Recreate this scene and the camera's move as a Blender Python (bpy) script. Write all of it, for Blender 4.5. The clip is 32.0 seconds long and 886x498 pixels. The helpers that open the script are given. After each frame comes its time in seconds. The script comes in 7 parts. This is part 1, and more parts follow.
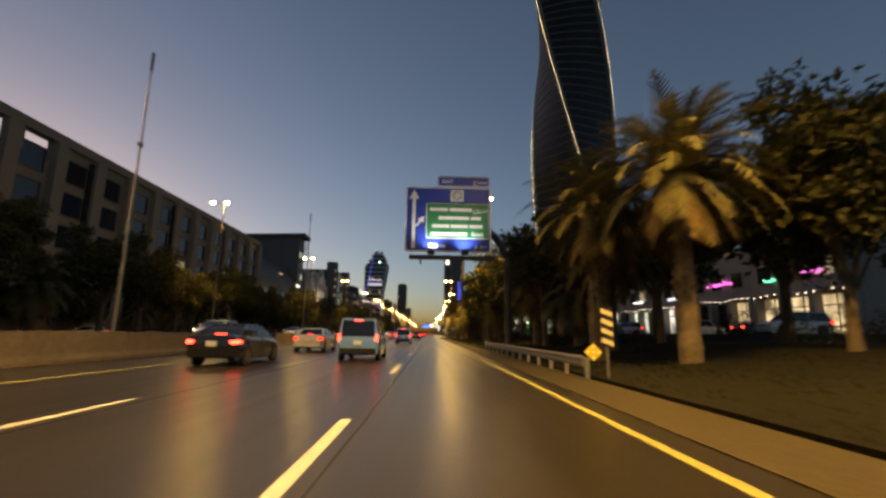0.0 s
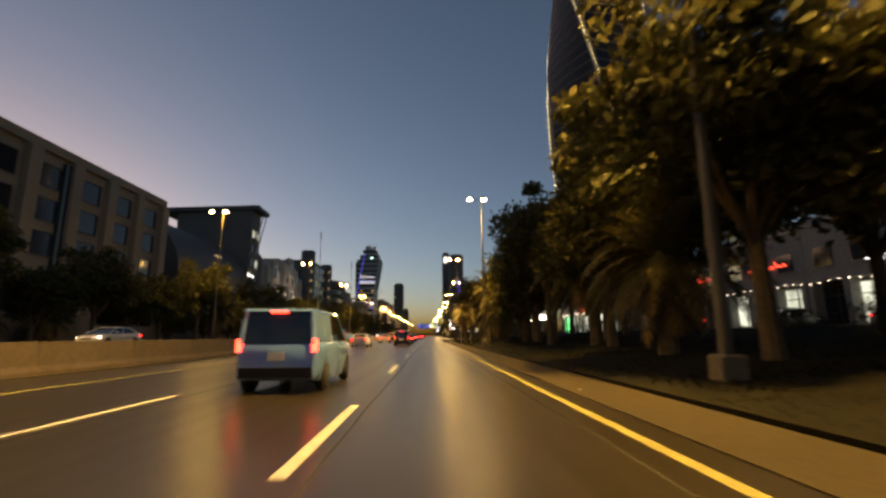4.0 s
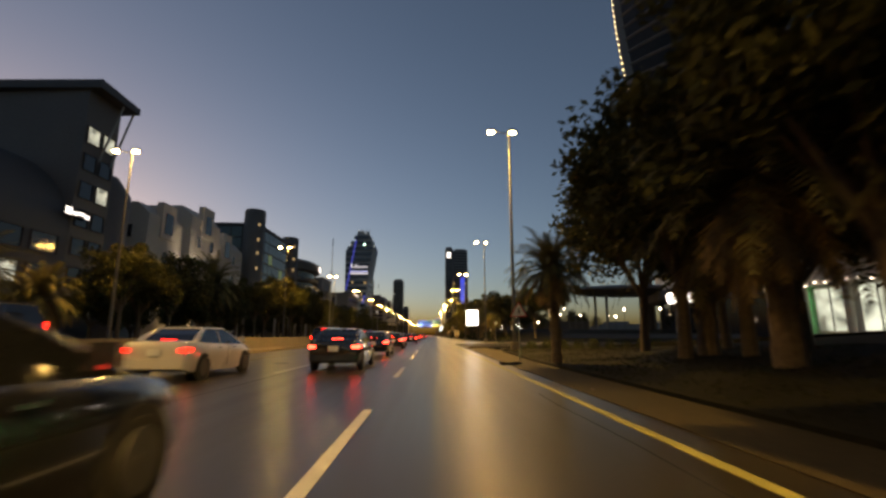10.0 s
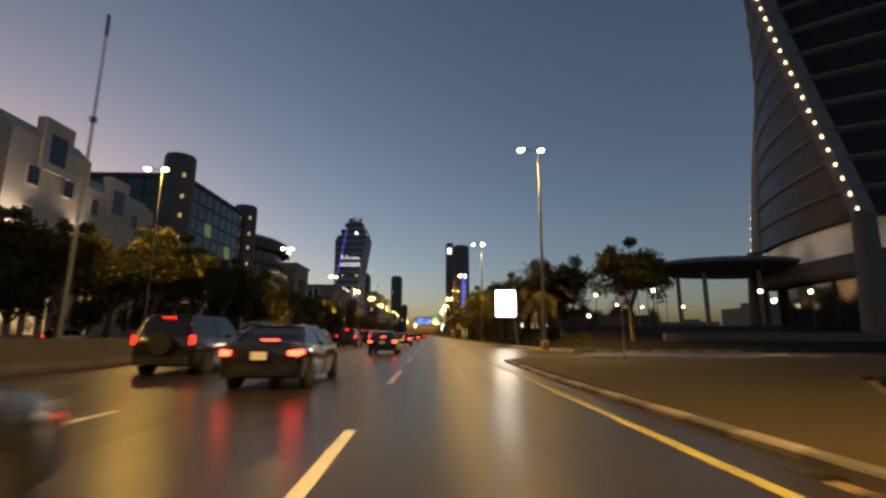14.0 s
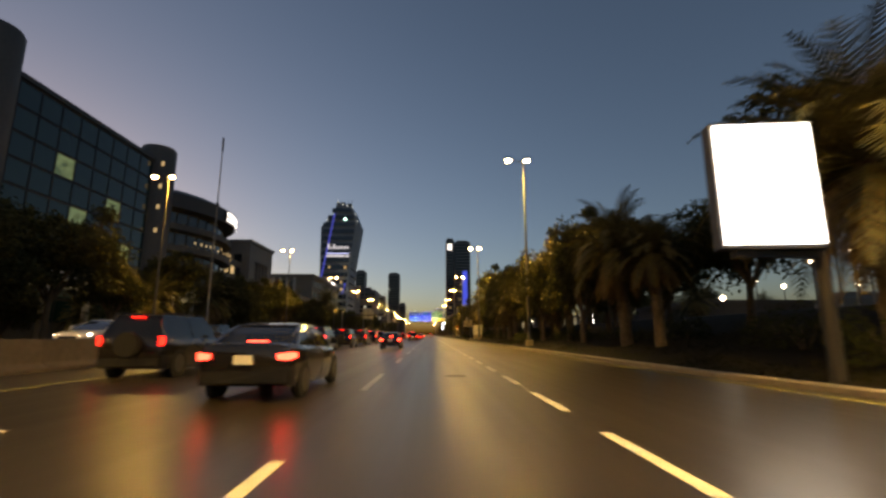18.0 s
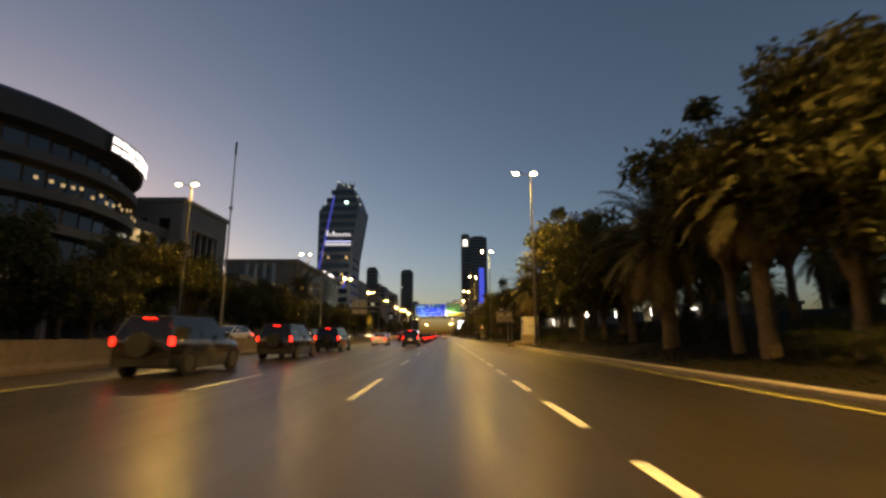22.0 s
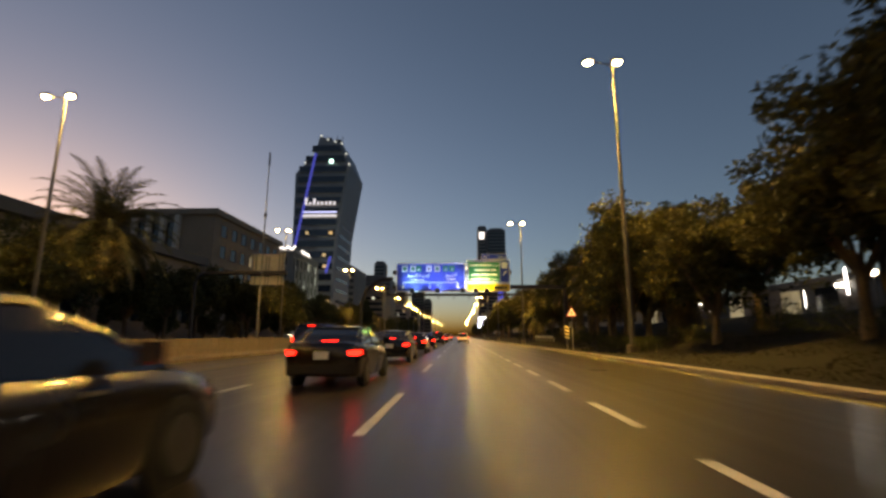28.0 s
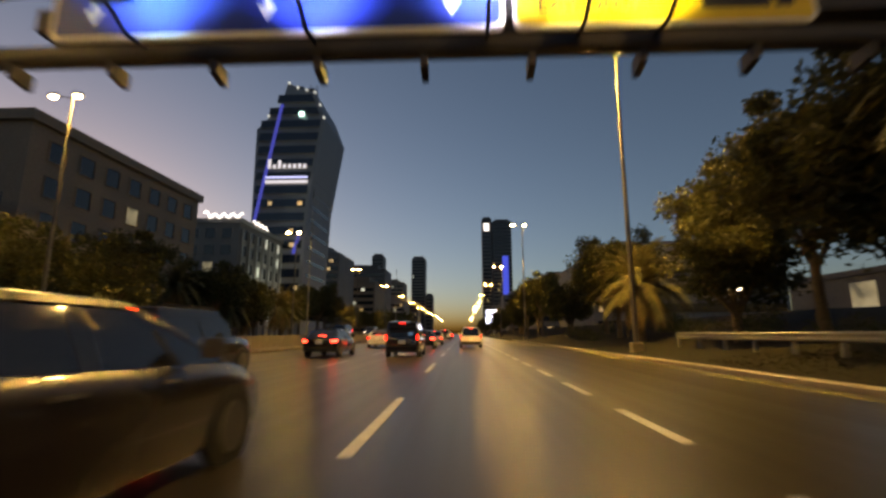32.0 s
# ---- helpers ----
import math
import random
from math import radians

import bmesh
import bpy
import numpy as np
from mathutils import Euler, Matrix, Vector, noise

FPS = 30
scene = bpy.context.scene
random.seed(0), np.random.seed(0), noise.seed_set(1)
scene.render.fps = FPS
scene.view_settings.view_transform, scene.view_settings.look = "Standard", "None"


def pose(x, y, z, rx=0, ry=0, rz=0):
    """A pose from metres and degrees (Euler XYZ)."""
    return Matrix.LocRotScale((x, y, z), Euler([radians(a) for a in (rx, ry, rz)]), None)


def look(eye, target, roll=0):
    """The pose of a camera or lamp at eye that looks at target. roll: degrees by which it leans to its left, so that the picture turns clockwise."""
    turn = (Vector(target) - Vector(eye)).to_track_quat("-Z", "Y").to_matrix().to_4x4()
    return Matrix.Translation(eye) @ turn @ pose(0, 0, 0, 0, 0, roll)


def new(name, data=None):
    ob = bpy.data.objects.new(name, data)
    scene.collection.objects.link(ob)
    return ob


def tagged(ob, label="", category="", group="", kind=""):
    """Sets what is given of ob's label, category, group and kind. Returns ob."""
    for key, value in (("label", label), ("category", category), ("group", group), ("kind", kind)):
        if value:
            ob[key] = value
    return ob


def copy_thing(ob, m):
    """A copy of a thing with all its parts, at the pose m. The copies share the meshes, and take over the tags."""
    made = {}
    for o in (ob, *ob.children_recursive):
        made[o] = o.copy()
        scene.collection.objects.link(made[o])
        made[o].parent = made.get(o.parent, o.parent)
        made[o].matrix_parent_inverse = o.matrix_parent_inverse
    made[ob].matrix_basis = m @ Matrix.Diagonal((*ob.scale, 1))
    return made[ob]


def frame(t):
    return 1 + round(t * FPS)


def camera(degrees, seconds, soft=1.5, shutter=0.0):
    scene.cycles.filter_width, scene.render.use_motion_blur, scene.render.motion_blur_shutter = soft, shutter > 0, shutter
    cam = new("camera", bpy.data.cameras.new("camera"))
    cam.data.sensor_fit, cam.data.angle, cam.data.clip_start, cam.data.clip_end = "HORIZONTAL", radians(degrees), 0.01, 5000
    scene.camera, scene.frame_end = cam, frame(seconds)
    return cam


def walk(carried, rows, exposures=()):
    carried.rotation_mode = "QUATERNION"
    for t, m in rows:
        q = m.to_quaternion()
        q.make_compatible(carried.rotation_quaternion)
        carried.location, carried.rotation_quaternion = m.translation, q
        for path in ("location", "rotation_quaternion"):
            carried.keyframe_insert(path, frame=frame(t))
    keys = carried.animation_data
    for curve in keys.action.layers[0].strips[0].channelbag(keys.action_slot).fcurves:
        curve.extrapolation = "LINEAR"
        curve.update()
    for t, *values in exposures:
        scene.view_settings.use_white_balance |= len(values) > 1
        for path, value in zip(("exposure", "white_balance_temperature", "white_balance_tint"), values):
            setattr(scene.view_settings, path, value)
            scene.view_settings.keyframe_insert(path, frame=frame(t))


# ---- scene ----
cam = camera(88.0, 32.0, soft=2.7, shutter=0.5)
PATH = [
    (0.0, pose(-0.203, 0.000, 1.2, 100.541, -1.008, -1.610)),
    (1.0, pose(-0.250, 11.255, 1.2, 100.453, -0.614, -1.588)),
    (2.0, pose(-0.253, 22.403, 1.2, 100.474, -0.184, -1.645)),
    (3.0, pose(-0.101, 33.334, 1.2, 100.598, 0.215, -1.744)),
    (4.0, pose(-0.049, 44.186, 1.2, 100.674, 0.346, -1.731)),
    (5.0, pose(-0.080, 55.130, 1.2, 100.608, 0.353, -1.695)),
    (6.0, pose(-0.128, 66.146, 1.2, 100.605, 0.375, -1.703)),
    (7.0, pose(-0.183, 77.242, 1.2, 100.623, 0.257, -1.681)),
    (8.0, pose(-0.267, 88.391, 1.2, 100.653, 0.073, -1.617)),
    (9.0, pose(-0.303, 99.375, 1.2, 100.670, -0.032, -1.584)),
    (10.0, pose(-0.336, 110.035, 1.2, 100.690, -0.046, -1.553)),
    (11.0, pose(-0.339, 120.528, 1.2, 100.699, 0.015, -1.556)),
    (12.0, pose(-0.343, 131.173, 1.2, 100.670, 0.026, -1.569)),
    (13.0, pose(-0.351, 141.822, 1.2, 100.661, -0.042, -1.571)),
    (14.0, pose(-0.341, 152.265, 1.2, 100.660, -0.129, -1.584)),
    (15.0, pose(-0.330, 162.639, 1.2, 100.669, -0.152, -1.566)),
    (16.0, pose(-0.286, 173.147, 1.2, 100.674, -0.125, -1.573)),
    (17.0, pose(-0.124, 183.588, 1.2, 100.633, -0.055, -1.649)),
    (17.5, pose(-0.003, 188.732, 1.2, 100.632, 0.006, -1.687)),
    (18.0, pose(0.122, 193.834, 1.2, 100.634, 0.050, -1.608)),
    (18.5, pose(0.231, 198.921, 1.2, 100.628, 0.082, -1.365)),
    (19.0, pose(0.338, 204.022, 1.2, 100.627, 0.111, -1.116)),
    (19.5, pose(0.442, 209.196, 1.2, 100.624, 0.129, -0.861)),
    (20.0, pose(0.512, 214.466, 1.2, 100.641, 0.137, -0.604)),
    (20.5, pose(0.550, 219.803, 1.2, 100.657, 0.143, -0.374)),
    (21.0, pose(0.554, 225.145, 1.2, 100.669, 0.136, -0.164)),
    (21.5, pose(0.520, 230.471, 1.2, 100.676, 0.114, 0.054)),
    (22.0, pose(0.464, 235.761, 1.2, 100.685, 0.072, 0.267)),
    (22.5, pose(0.400, 241.006, 1.2, 100.702, 0.025, 0.500)),
    (23.0, pose(0.338, 246.253, 1.2, 100.695, -0.016, 0.719)),
    (23.5, pose(0.271, 251.571, 1.2, 100.701, -0.037, 0.931)),
    (24.0, pose(0.210, 257.002, 1.2, 100.716, -0.032, 1.109)),
    (24.5, pose(0.154, 262.497, 1.2, 100.732, -0.013, 1.252)),
    (25.0, pose(0.103, 268.018, 1.2, 100.710, 0.002, 1.361)),
    (25.5, pose(0.059, 273.523, 1.2, 100.722, 0.007, 1.531)),
    (26.0, pose(0.018, 279.006, 1.2, 100.736, 0.010, 1.693)),
    (27.0, pose(-0.052, 289.890, 1.2, 100.771, -0.002, 1.962)),
    (28.0, pose(-0.093, 300.633, 1.2, 100.757, -0.067, 2.092)),
    (29.0, pose(-0.107, 311.108, 1.2, 100.697, -0.166, 2.146)),
    (30.0, pose(-0.229, 321.440, 1.2, 100.659, -0.198, 2.170)),
    (31.0, pose(-0.301, 331.912, 1.2, 100.560, -0.100, 2.274)),
    (32.0, pose(-0.166, 342.400, 1.2, 100.437, -0.015, 2.522)),
]
walk(cam, PATH, exposures=[(0.0, 1.8, 8900, 19), (32.0, 1.8, 8900, 19)])

# ---------- dusk sky ----------
LAMP_W, LAMP_RGB = 11000.0, (1.0, 0.665, 0.19)
world = bpy.data.worlds.new("dusk")
scene.world = world
world.use_nodes = True
sky = world.node_tree.nodes.new("ShaderNodeTexSky")
sky.sky_type, sky.sun_disc = "NISHITA", False
sky.sun_elevation, sky.sun_rotation = radians(-0.3), radians(-47)
sky.air_density, sky.dust_density, sky.ozone_density = 0.57, 1.55, 1.75
back = world.node_tree.nodes["Background"]
back.inputs["Strength"].default_value = 0.15
world.node_tree.links.new(sky.outputs[0], back.inputs["Color"])

# ---------- materials ----------
def nodes_of(name):
    m = bpy.data.materials.new(name)
    m.use_nodes = True
    nt = m.node_tree
    return m, nt, nt.nodes["Principled BSDF"]


def surf(name, color, rough=0.6, metal=0.0, var=0.25, grain=6.0, stain=0.4, bump=0.15, coat=0.0, random_tone=0.0):
    """A surface with grain and larger stains, in the object's own metres."""
    m, nt, b = nodes_of(name)
    n, l = nt.nodes.new, nt.links.new
    tc = n("ShaderNodeTexCoord")
    fine, big = n("ShaderNodeTexNoise"), n("ShaderNodeTexNoise")
    fine.inputs["Scale"].default_value, fine.inputs["Detail"].default_value = grain, 5
    big.inputs["Scale"].default_value, big.inputs["Detail"].default_value = stain, 4
    l(tc.outputs["Object"], fine.inputs["Vector"])
    l(tc.outputs["Object"], big.inputs["Vector"])
    add = n("ShaderNodeMath")
    add.operation = "ADD"
    l(fine.outputs["Fac"], add.inputs[0])
    l(big.outputs["Fac"], add.inputs[1])
    last = add.outputs[0]
    if random_tone:
        info, mul, plus = n("ShaderNodeObjectInfo"), n("ShaderNodeMath"), n("ShaderNodeMath")
        mul.operation, mul.inputs[1].default_value = "MULTIPLY", random_tone
        plus.operation = "ADD"
        l(info.outputs["Random"], mul.inputs[0])
        l(mul.outputs[0], plus.inputs[0])
        l(last, plus.inputs[1])
        last = plus.outputs[0]
    ramp = n("ShaderNodeMapRange")
    ramp.inputs["From Min"].default_value, ramp.inputs["From Max"].default_value = 0.6, 1.4 + random_tone
    ramp.inputs["To Min"].default_value, ramp.inputs["To Max"].default_value = 1 - var, 1 + var
    l(last, ramp.inputs["Value"])
    mix = n("ShaderNodeVectorMath")
    mix.operation = "SCALE"
    mix.inputs[0].default_value = color[:3]
    l(ramp.outputs[0], mix.inputs["Scale"])
    l(mix.outputs[0], b.inputs["Base Color"])
    rr = n("ShaderNodeMapRange")
    rr.inputs["To Min"].default_value, rr.inputs["To Max"].default_value = max(rough - 0.1, 0.03), min(rough + 0.12, 1)
    l(big.outputs["Fac"], rr.inputs["Value"])
    l(rr.outputs[0], b.inputs["Roughness"])
    b.inputs["Metallic"].default_value = metal
    b.inputs["Coat Weight"].default_value = coat
    if bump:
        bp = n("ShaderNodeBump")
        bp.inputs["Strength"].default_value, bp.inputs["Distance"].default_value = bump, 0.02
        l(fine.outputs["Fac"], bp.inputs["Height"])
        l(bp.outputs[0], b.inputs["Normal"])
    return m


def glow(name, color, strength, patchy=0.0):
    m, nt, b = nodes_of(name)
    b.inputs["Base Color"].default_value = (*[min(c, 1) * 0.6 for c in color], 1)
    b.inputs["Emission Color"].default_value = (*color, 1)
    b.inputs["Emission Strength"].default_value = strength
    if patchy:
        n, l = nt.nodes.new, nt.links.new
        tc, no, mr = n("ShaderNodeTexCoord"), n("ShaderNodeTexNoise"), n("ShaderNodeMapRange")
        no.inputs["Scale"].default_value = patchy
        mr.inputs["From Min"].default_value, mr.inputs["From Max"].default_value = 0.35, 0.65
        mr.inputs["To Min"].default_value, mr.inputs["To Max"].default_value = strength * 0.15, strength * 1.5
        l(tc.outputs["Object"], no.inputs["Vector"])
        l(no.outputs["Fac"], mr.inputs["Value"])
        l(mr.outputs[0], b.inputs["Emission Strength"])
    return m


def glassy(name, color, rough=0.08):
    m, nt, b = nodes_of(name)
    b.inputs["Base Color"].default_value = (*color, 1)
    b.inputs["Roughness"].default_value = rough
    b.inputs["IOR"].default_value = 1.5
    b.inputs["Specular IOR Level"].default_value = 0.7
    return m


def asphalt_material():
    """Worn asphalt: stone grain, wheel tracks polished along the road, darker patches and a faint oil strip."""
    m, nt, b = nodes_of("asphalt")
    n, l = nt.nodes.new, nt.links.new
    tc = n("ShaderNodeTexCoord")
    grain, stain, stretch, track = (n("ShaderNodeTexNoise") for _ in range(4))
    grain.inputs["Scale"].default_value, grain.inputs["Detail"].default_value = 45, 4
    stain.inputs["Scale"].default_value, stain.inputs["Detail"].default_value = 0.35, 5
    mp = n("ShaderNodeMapping")
    mp.inputs["Scale"].default_value = (1.6, 0.03, 1)
    l(tc.outputs["Object"], mp.inputs["Vector"])
    l(mp.outputs[0], stretch.inputs["Vector"])
    stretch.inputs["Scale"].default_value, stretch.inputs["Detail"].default_value = 1.3, 3
    for t in (grain, stain):
        l(tc.outputs["Object"], t.inputs["Vector"])
    s1, s2 = n("ShaderNodeMath"), n("ShaderNodeMath")
    s1.operation = s2.operation = "ADD"
    l(grain.outputs["Fac"], s1.inputs[0])
    l(stain.outputs["Fac"], s1.inputs[1])
    l(s1.outputs[0], s2.inputs[0])
    l(stretch.outputs["Fac"], s2.inputs[1])
    r = n("ShaderNodeValToRGB")
    r.color_ramp.elements[0].position, r.color_ramp.elements[1].position = 0.36, 0.66
    r.color_ramp.elements[0].color, r.color_ramp.elements[1].color = (0.017, 0.0145, 0.0115, 1), (0.036, 0.031, 0.025, 1)
    half = n("ShaderNodeMath")
    half.operation, half.inputs[1].default_value = "MULTIPLY", 0.333
    l(s2.outputs[0], half.inputs[0])
    l(half.outputs[0], r.inputs["Fac"])
    l(r.outputs[0], b.inputs["Base Color"])
    rr = n("ShaderNodeMapRange")
    rr.inputs["From Min"].default_value, rr.inputs["From Max"].default_value = 0.3, 0.7
    rr.inputs["To Min"].default_value, rr.inputs["To Max"].default_value = 0.28, 0.335
    l(stretch.outputs["Fac"], rr.inputs["Value"])
    l(rr.outputs[0], b.inputs["Roughness"])
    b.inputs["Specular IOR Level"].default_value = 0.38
    # Amber lamp sheen put into the tint, so reflected sky looks less blue.
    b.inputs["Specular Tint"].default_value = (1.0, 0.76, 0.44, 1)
    bp = n("ShaderNodeBump")
    bp.inputs["Strength"].default_value, bp.inputs["Distance"].default_value = 0.18, 0.005
    l(grain.outputs["Fac"], bp.inputs["Height"])
    l(bp.outputs[0], b.inputs["Normal"])
    return m


def leaf_material(name, color, tip, rough=0.75):
    m, nt, b = nodes_of(name)
    n, l = nt.nodes.new, nt.links.new
    g, r = n("ShaderNodeNewGeometry"), n("ShaderNodeValToRGB")
    r.color_ramp.elements[0].color, r.color_ramp.elements[1].color = (*color, 1), (*tip, 1)
    l(g.outputs["Random Per Island"], r.inputs["Fac"])
    l(r.outputs[0], b.inputs["Base Color"])
    b.inputs["Roughness"].default_value = rough
    b.inputs["Specular IOR Level"].default_value = 0.15
    tr, mx = n("ShaderNodeBsdfTranslucent"), n("ShaderNodeMixShader")
    l(r.outputs[0], tr.inputs["Color"])
    mx.inputs[0].default_value = 0.2
    l(b.outputs[0], mx.inputs[1])
    l(tr.outputs[0], mx.inputs[2])
    l(mx.outputs[0], nt.nodes["Material Output"].inputs["Surface"])
    return m


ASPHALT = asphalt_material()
LINE_WHITE = surf("worn_white_paint", (0.52, 0.52, 0.50), 0.5, var=0.3, grain=14, stain=2)
LINE_YELLOW = surf("worn_yellow_paint", (0.30, 0.275, 0.085), 0.6, var=0.3, grain=14, stain=2)
CONCRETE = surf("barrier_concrete", (0.20, 0.165, 0.12), 0.75, var=0.25, grain=5, stain=0.35)
PAVING = surf("sandy_paving", (0.050, 0.040, 0.023), 0.8, var=0.3, grain=7, stain=0.5, bump=0.3)
KERB_LIGHT = surf("kerb_light", (0.24, 0.21, 0.165), 0.75, var=0.25, random_tone=0.3)
KERB_DARK = surf("kerb_dark", (0.10, 0.09, 0.075), 0.7, var=0.25, random_tone=0.2)
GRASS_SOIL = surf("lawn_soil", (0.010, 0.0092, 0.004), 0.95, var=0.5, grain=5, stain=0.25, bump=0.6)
SAND = surf("dry_ground", (0.17, 0.13, 0.085), 0.95, var=0.35, grain=3, stain=0.05, bump=0.4)
for _m in (GRASS_SOIL, PAVING, SAND, CONCRETE):
    _m.node_tree.nodes["Principled BSDF"].inputs["Specular IOR Level"].default_value = 0.12
STEEL = surf("galvanised_steel", (0.26, 0.255, 0.245), 0.6, 0.7, var=0.15, grain=8, stain=1)
POLE = surf("painted_pole", (0.09, 0.085, 0.078), 0.55, 0.3, var=0.15, grain=8, stain=1)
DARK_METAL = surf("dark_metal", (0.035, 0.035, 0.04), 0.5, 0.4, var=0.2)
STONE = surf("sand_stone", (0.20, 0.165, 0.13), 0.8, var=0.2, grain=3, stain=0.15)
STONE_GREY = surf("grey_stone", (0.20, 0.19, 0.18), 0.8, var=0.2, grain=3, stain=0.15)
STONE_PALE = surf("pale_render", (0.40, 0.375, 0.34), 0.8, var=0.15, grain=3, stain=0.12)
STONE_MID = surf("mid_cladding", (0.10, 0.093, 0.088), 0.7, var=0.25, grain=3, stain=0.2)
STONE_DARK = surf("dark_cladding", (0.085, 0.08, 0.08), 0.55, var=0.25, grain=3, stain=0.2)
ROOF_DARK = surf("roof_sheet", (0.07, 0.07, 0.075), 0.6, 0.2, var=0.2)
GLASS_DARK = glassy("dark_glass", (0.018, 0.020, 0.024))
GLASS_GREEN = glassy("green_glass", (0.010, 0.040, 0.040))
GLASS_BLUE = glassy("blue_glass", (0.015, 0.022, 0.040))
LIT_WARM = glow("lit_window_warm", (1.0, 0.78, 0.42), 0.16, 0.7)
LIT_COOL = glow("lit_window_cool", (0.85, 1.0, 0.92), 0.16, 0.7)
LIT_GREEN = glow("lit_window_green", (0.55, 0.85, 0.45), 0.035, 0.8)
LIT_DIM = glow("lit_window_dim", (0.95, 0.9, 0.6), 0.05, 0.6)
SIGN_WHITE = glow("white_sign_light", (0.86, 0.93, 1.0), 0.7)
LAMP_GLOW = glow("sodium_lamp", (1.0, 0.70, 0.22), 170.0)
BULB = glow("edge_bulb", (1.0, 0.86, 0.50), 2.5)


# ---------- mesh tools ----------
class MB:
    """Collects plain faces for one mesh."""

    def __init__(self):
        self.v, self.f = [], []

    def face(self, pts):
        k = len(self.v)
        self.v += [tuple(p) for p in pts]
        self.f.append(tuple(range(k, k + len(pts))))
        return self

    def hexa(self, p):
        k = len(self.v)
        self.v += [tuple(q) for q in p]
        for a in ((0, 3, 2, 1), (4, 5, 6, 7), (0, 1, 5, 4), (1, 2, 6, 5), (2, 3, 7, 6), (3, 0, 4, 7)):
            self.f.append(tuple(k + i for i in a))
        return self

    def box(self, x0, y0, z0, x1, y1, z1):
        return self.hexa(((x0, y0, z0), (x1, y0, z0), (x1, y1, z0), (x0, y1, z0), (x0, y0, z1), (x1, y0, z1), (x1, y1, z1), (x0, y1, z1)))

    def cbox(self, x0, y0, z0, x1, y1, z1, c):
        """A box with its upper edges chamfered by c."""
        self.prism(((x0, y0), (x1, y0), (x1, y1), (x0, y1)), z0, z1 - c)
        self.loft([[(x0, y0, z1 - c), (x1, y0, z1 - c), (x1, y1, z1 - c), (x0, y1, z1 - c)],
                   [(x0 + c, y0 + c, z1), (x1 - c, y0 + c, z1), (x1 - c, y1 - c, z1), (x0 + c, y1 - c, z1)]], caps=(False, True))
        return self

    def prism(self, poly, z0, z1, z_of=None):
        k, n = len(self.v), len(poly)
        self.v += [(x, y, z0) for x, y in poly] + [(x, y, z1) for x, y in poly]
        self.f.append(tuple(k + i for i in reversed(range(n))))
        self.f.append(tuple(k + n + i for i in range(n)))
        for i in range(n):
            j = (i + 1) % n
            self.f.append((k + i, k + j, k + n + j, k + n + i))
        return self

    def loft(self, rings, caps=(True, True), closed=True):
        k, n = len(self.v), len(rings[0])
        for r in rings:
            self.v += [tuple(p) for p in r]
        for a in range(len(rings) - 1):
            for i in range(n if closed else n - 1):
                j = (i + 1) % n
                self.f.append((k + a * n + i, k + a * n + j, k + (a + 1) * n + j, k + (a + 1) * n + i))
        if caps[0]:
            self.f.append(tuple(k + i for i in reversed(range(n))))
        if caps[1]:
            self.f.append(tuple(k + (len(rings) - 1) * n + i for i in range(n)))
        return self

    def tube(self, pts, radii, n=8, caps=(True, True)):
        pts = [Vector(p) for p in pts]
        rings = []
        for i, p in enumerate(pts):
            d = (pts[min(i + 1, len(pts) - 1)] - pts[max(i - 1, 0)]).normalized()
            a = d.orthogonal().normalized() if abs(d.z) < 0.95 else Vector((1, 0, 0))
            a = (a - d * a.dot(d)).normalized()
            if abs(d.z) < 0.95:
                a = d.cross(Vector((0, 0, 1))).normalized()
            b = d.cross(a)
            r = radii[i] if isinstance(radii, (list, tuple)) else radii
            rings.append([p + (a * math.cos(t) + b * math.sin(t)) * r for t in (2 * math.pi * j / n for j in range(n))])
        return self.loft(rings, caps)

    def mesh(self, name, material, smooth=False):
        me = bpy.data.meshes.new(name)
        me.from_pydata(self.v, [], self.f)
        if smooth:
            me.polygons.foreach_set("use_smooth", [True] * len(me.polygons))
            me.set_sharp_from_angle(angle=radians(38))
        me.materials.append(material)
        me.update()
        return me


def part(name, mb, material, parent=None, label="", smooth=False, at=None, kind=""):
    me = mb if isinstance(mb, bpy.types.Mesh) else mb.mesh(name, material, smooth)
    ob = new(name, me)
    ob.parent = parent
    if at is not None:
        ob.matrix_local = at if isinstance(at, Matrix) else Matrix.Translation(at)
    if label or kind:
        tagged(ob, label, kind=kind)
    return ob


def root(name, x, y, z, label, category, group="", rz=0.0):
    ob = new(name)
    ob.empty_display_size = 0.3
    ob.matrix_world = pose(x, y, z, 0, 0, rz)
    return tagged(ob, label, category, group)


# ---------- ground, roads, barrier ----------
GROUND_Z = -0.06
OPP_Z = 0.5        # the oncoming carriageway lies higher behind the wall
tagged(part("ground", MB().face([(-3000, -3000, GROUND_Z), (3000, -3000, GROUND_Z), (3000, 3000, GROUND_Z), (-3000, 3000, GROUND_Z)]), SAND),
       "dry sandy city ground reaching to the horizon", "ground", kind="structure")
road_poly = [(-12.7, -80), (2.95, -80), (2.95, 186), (10.3, 186), (9.05, 196), (8.25, 208), (7.85, 230), (7.8, 1500), (-12.7, 1500)]
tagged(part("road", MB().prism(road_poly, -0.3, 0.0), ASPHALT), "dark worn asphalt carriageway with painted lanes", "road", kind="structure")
road_ob = bpy.data.objects["road"]
TAR = surf("tar_seam", (0.014, 0.014, 0.013), 0.7, var=0.3, grain=9, stain=1)


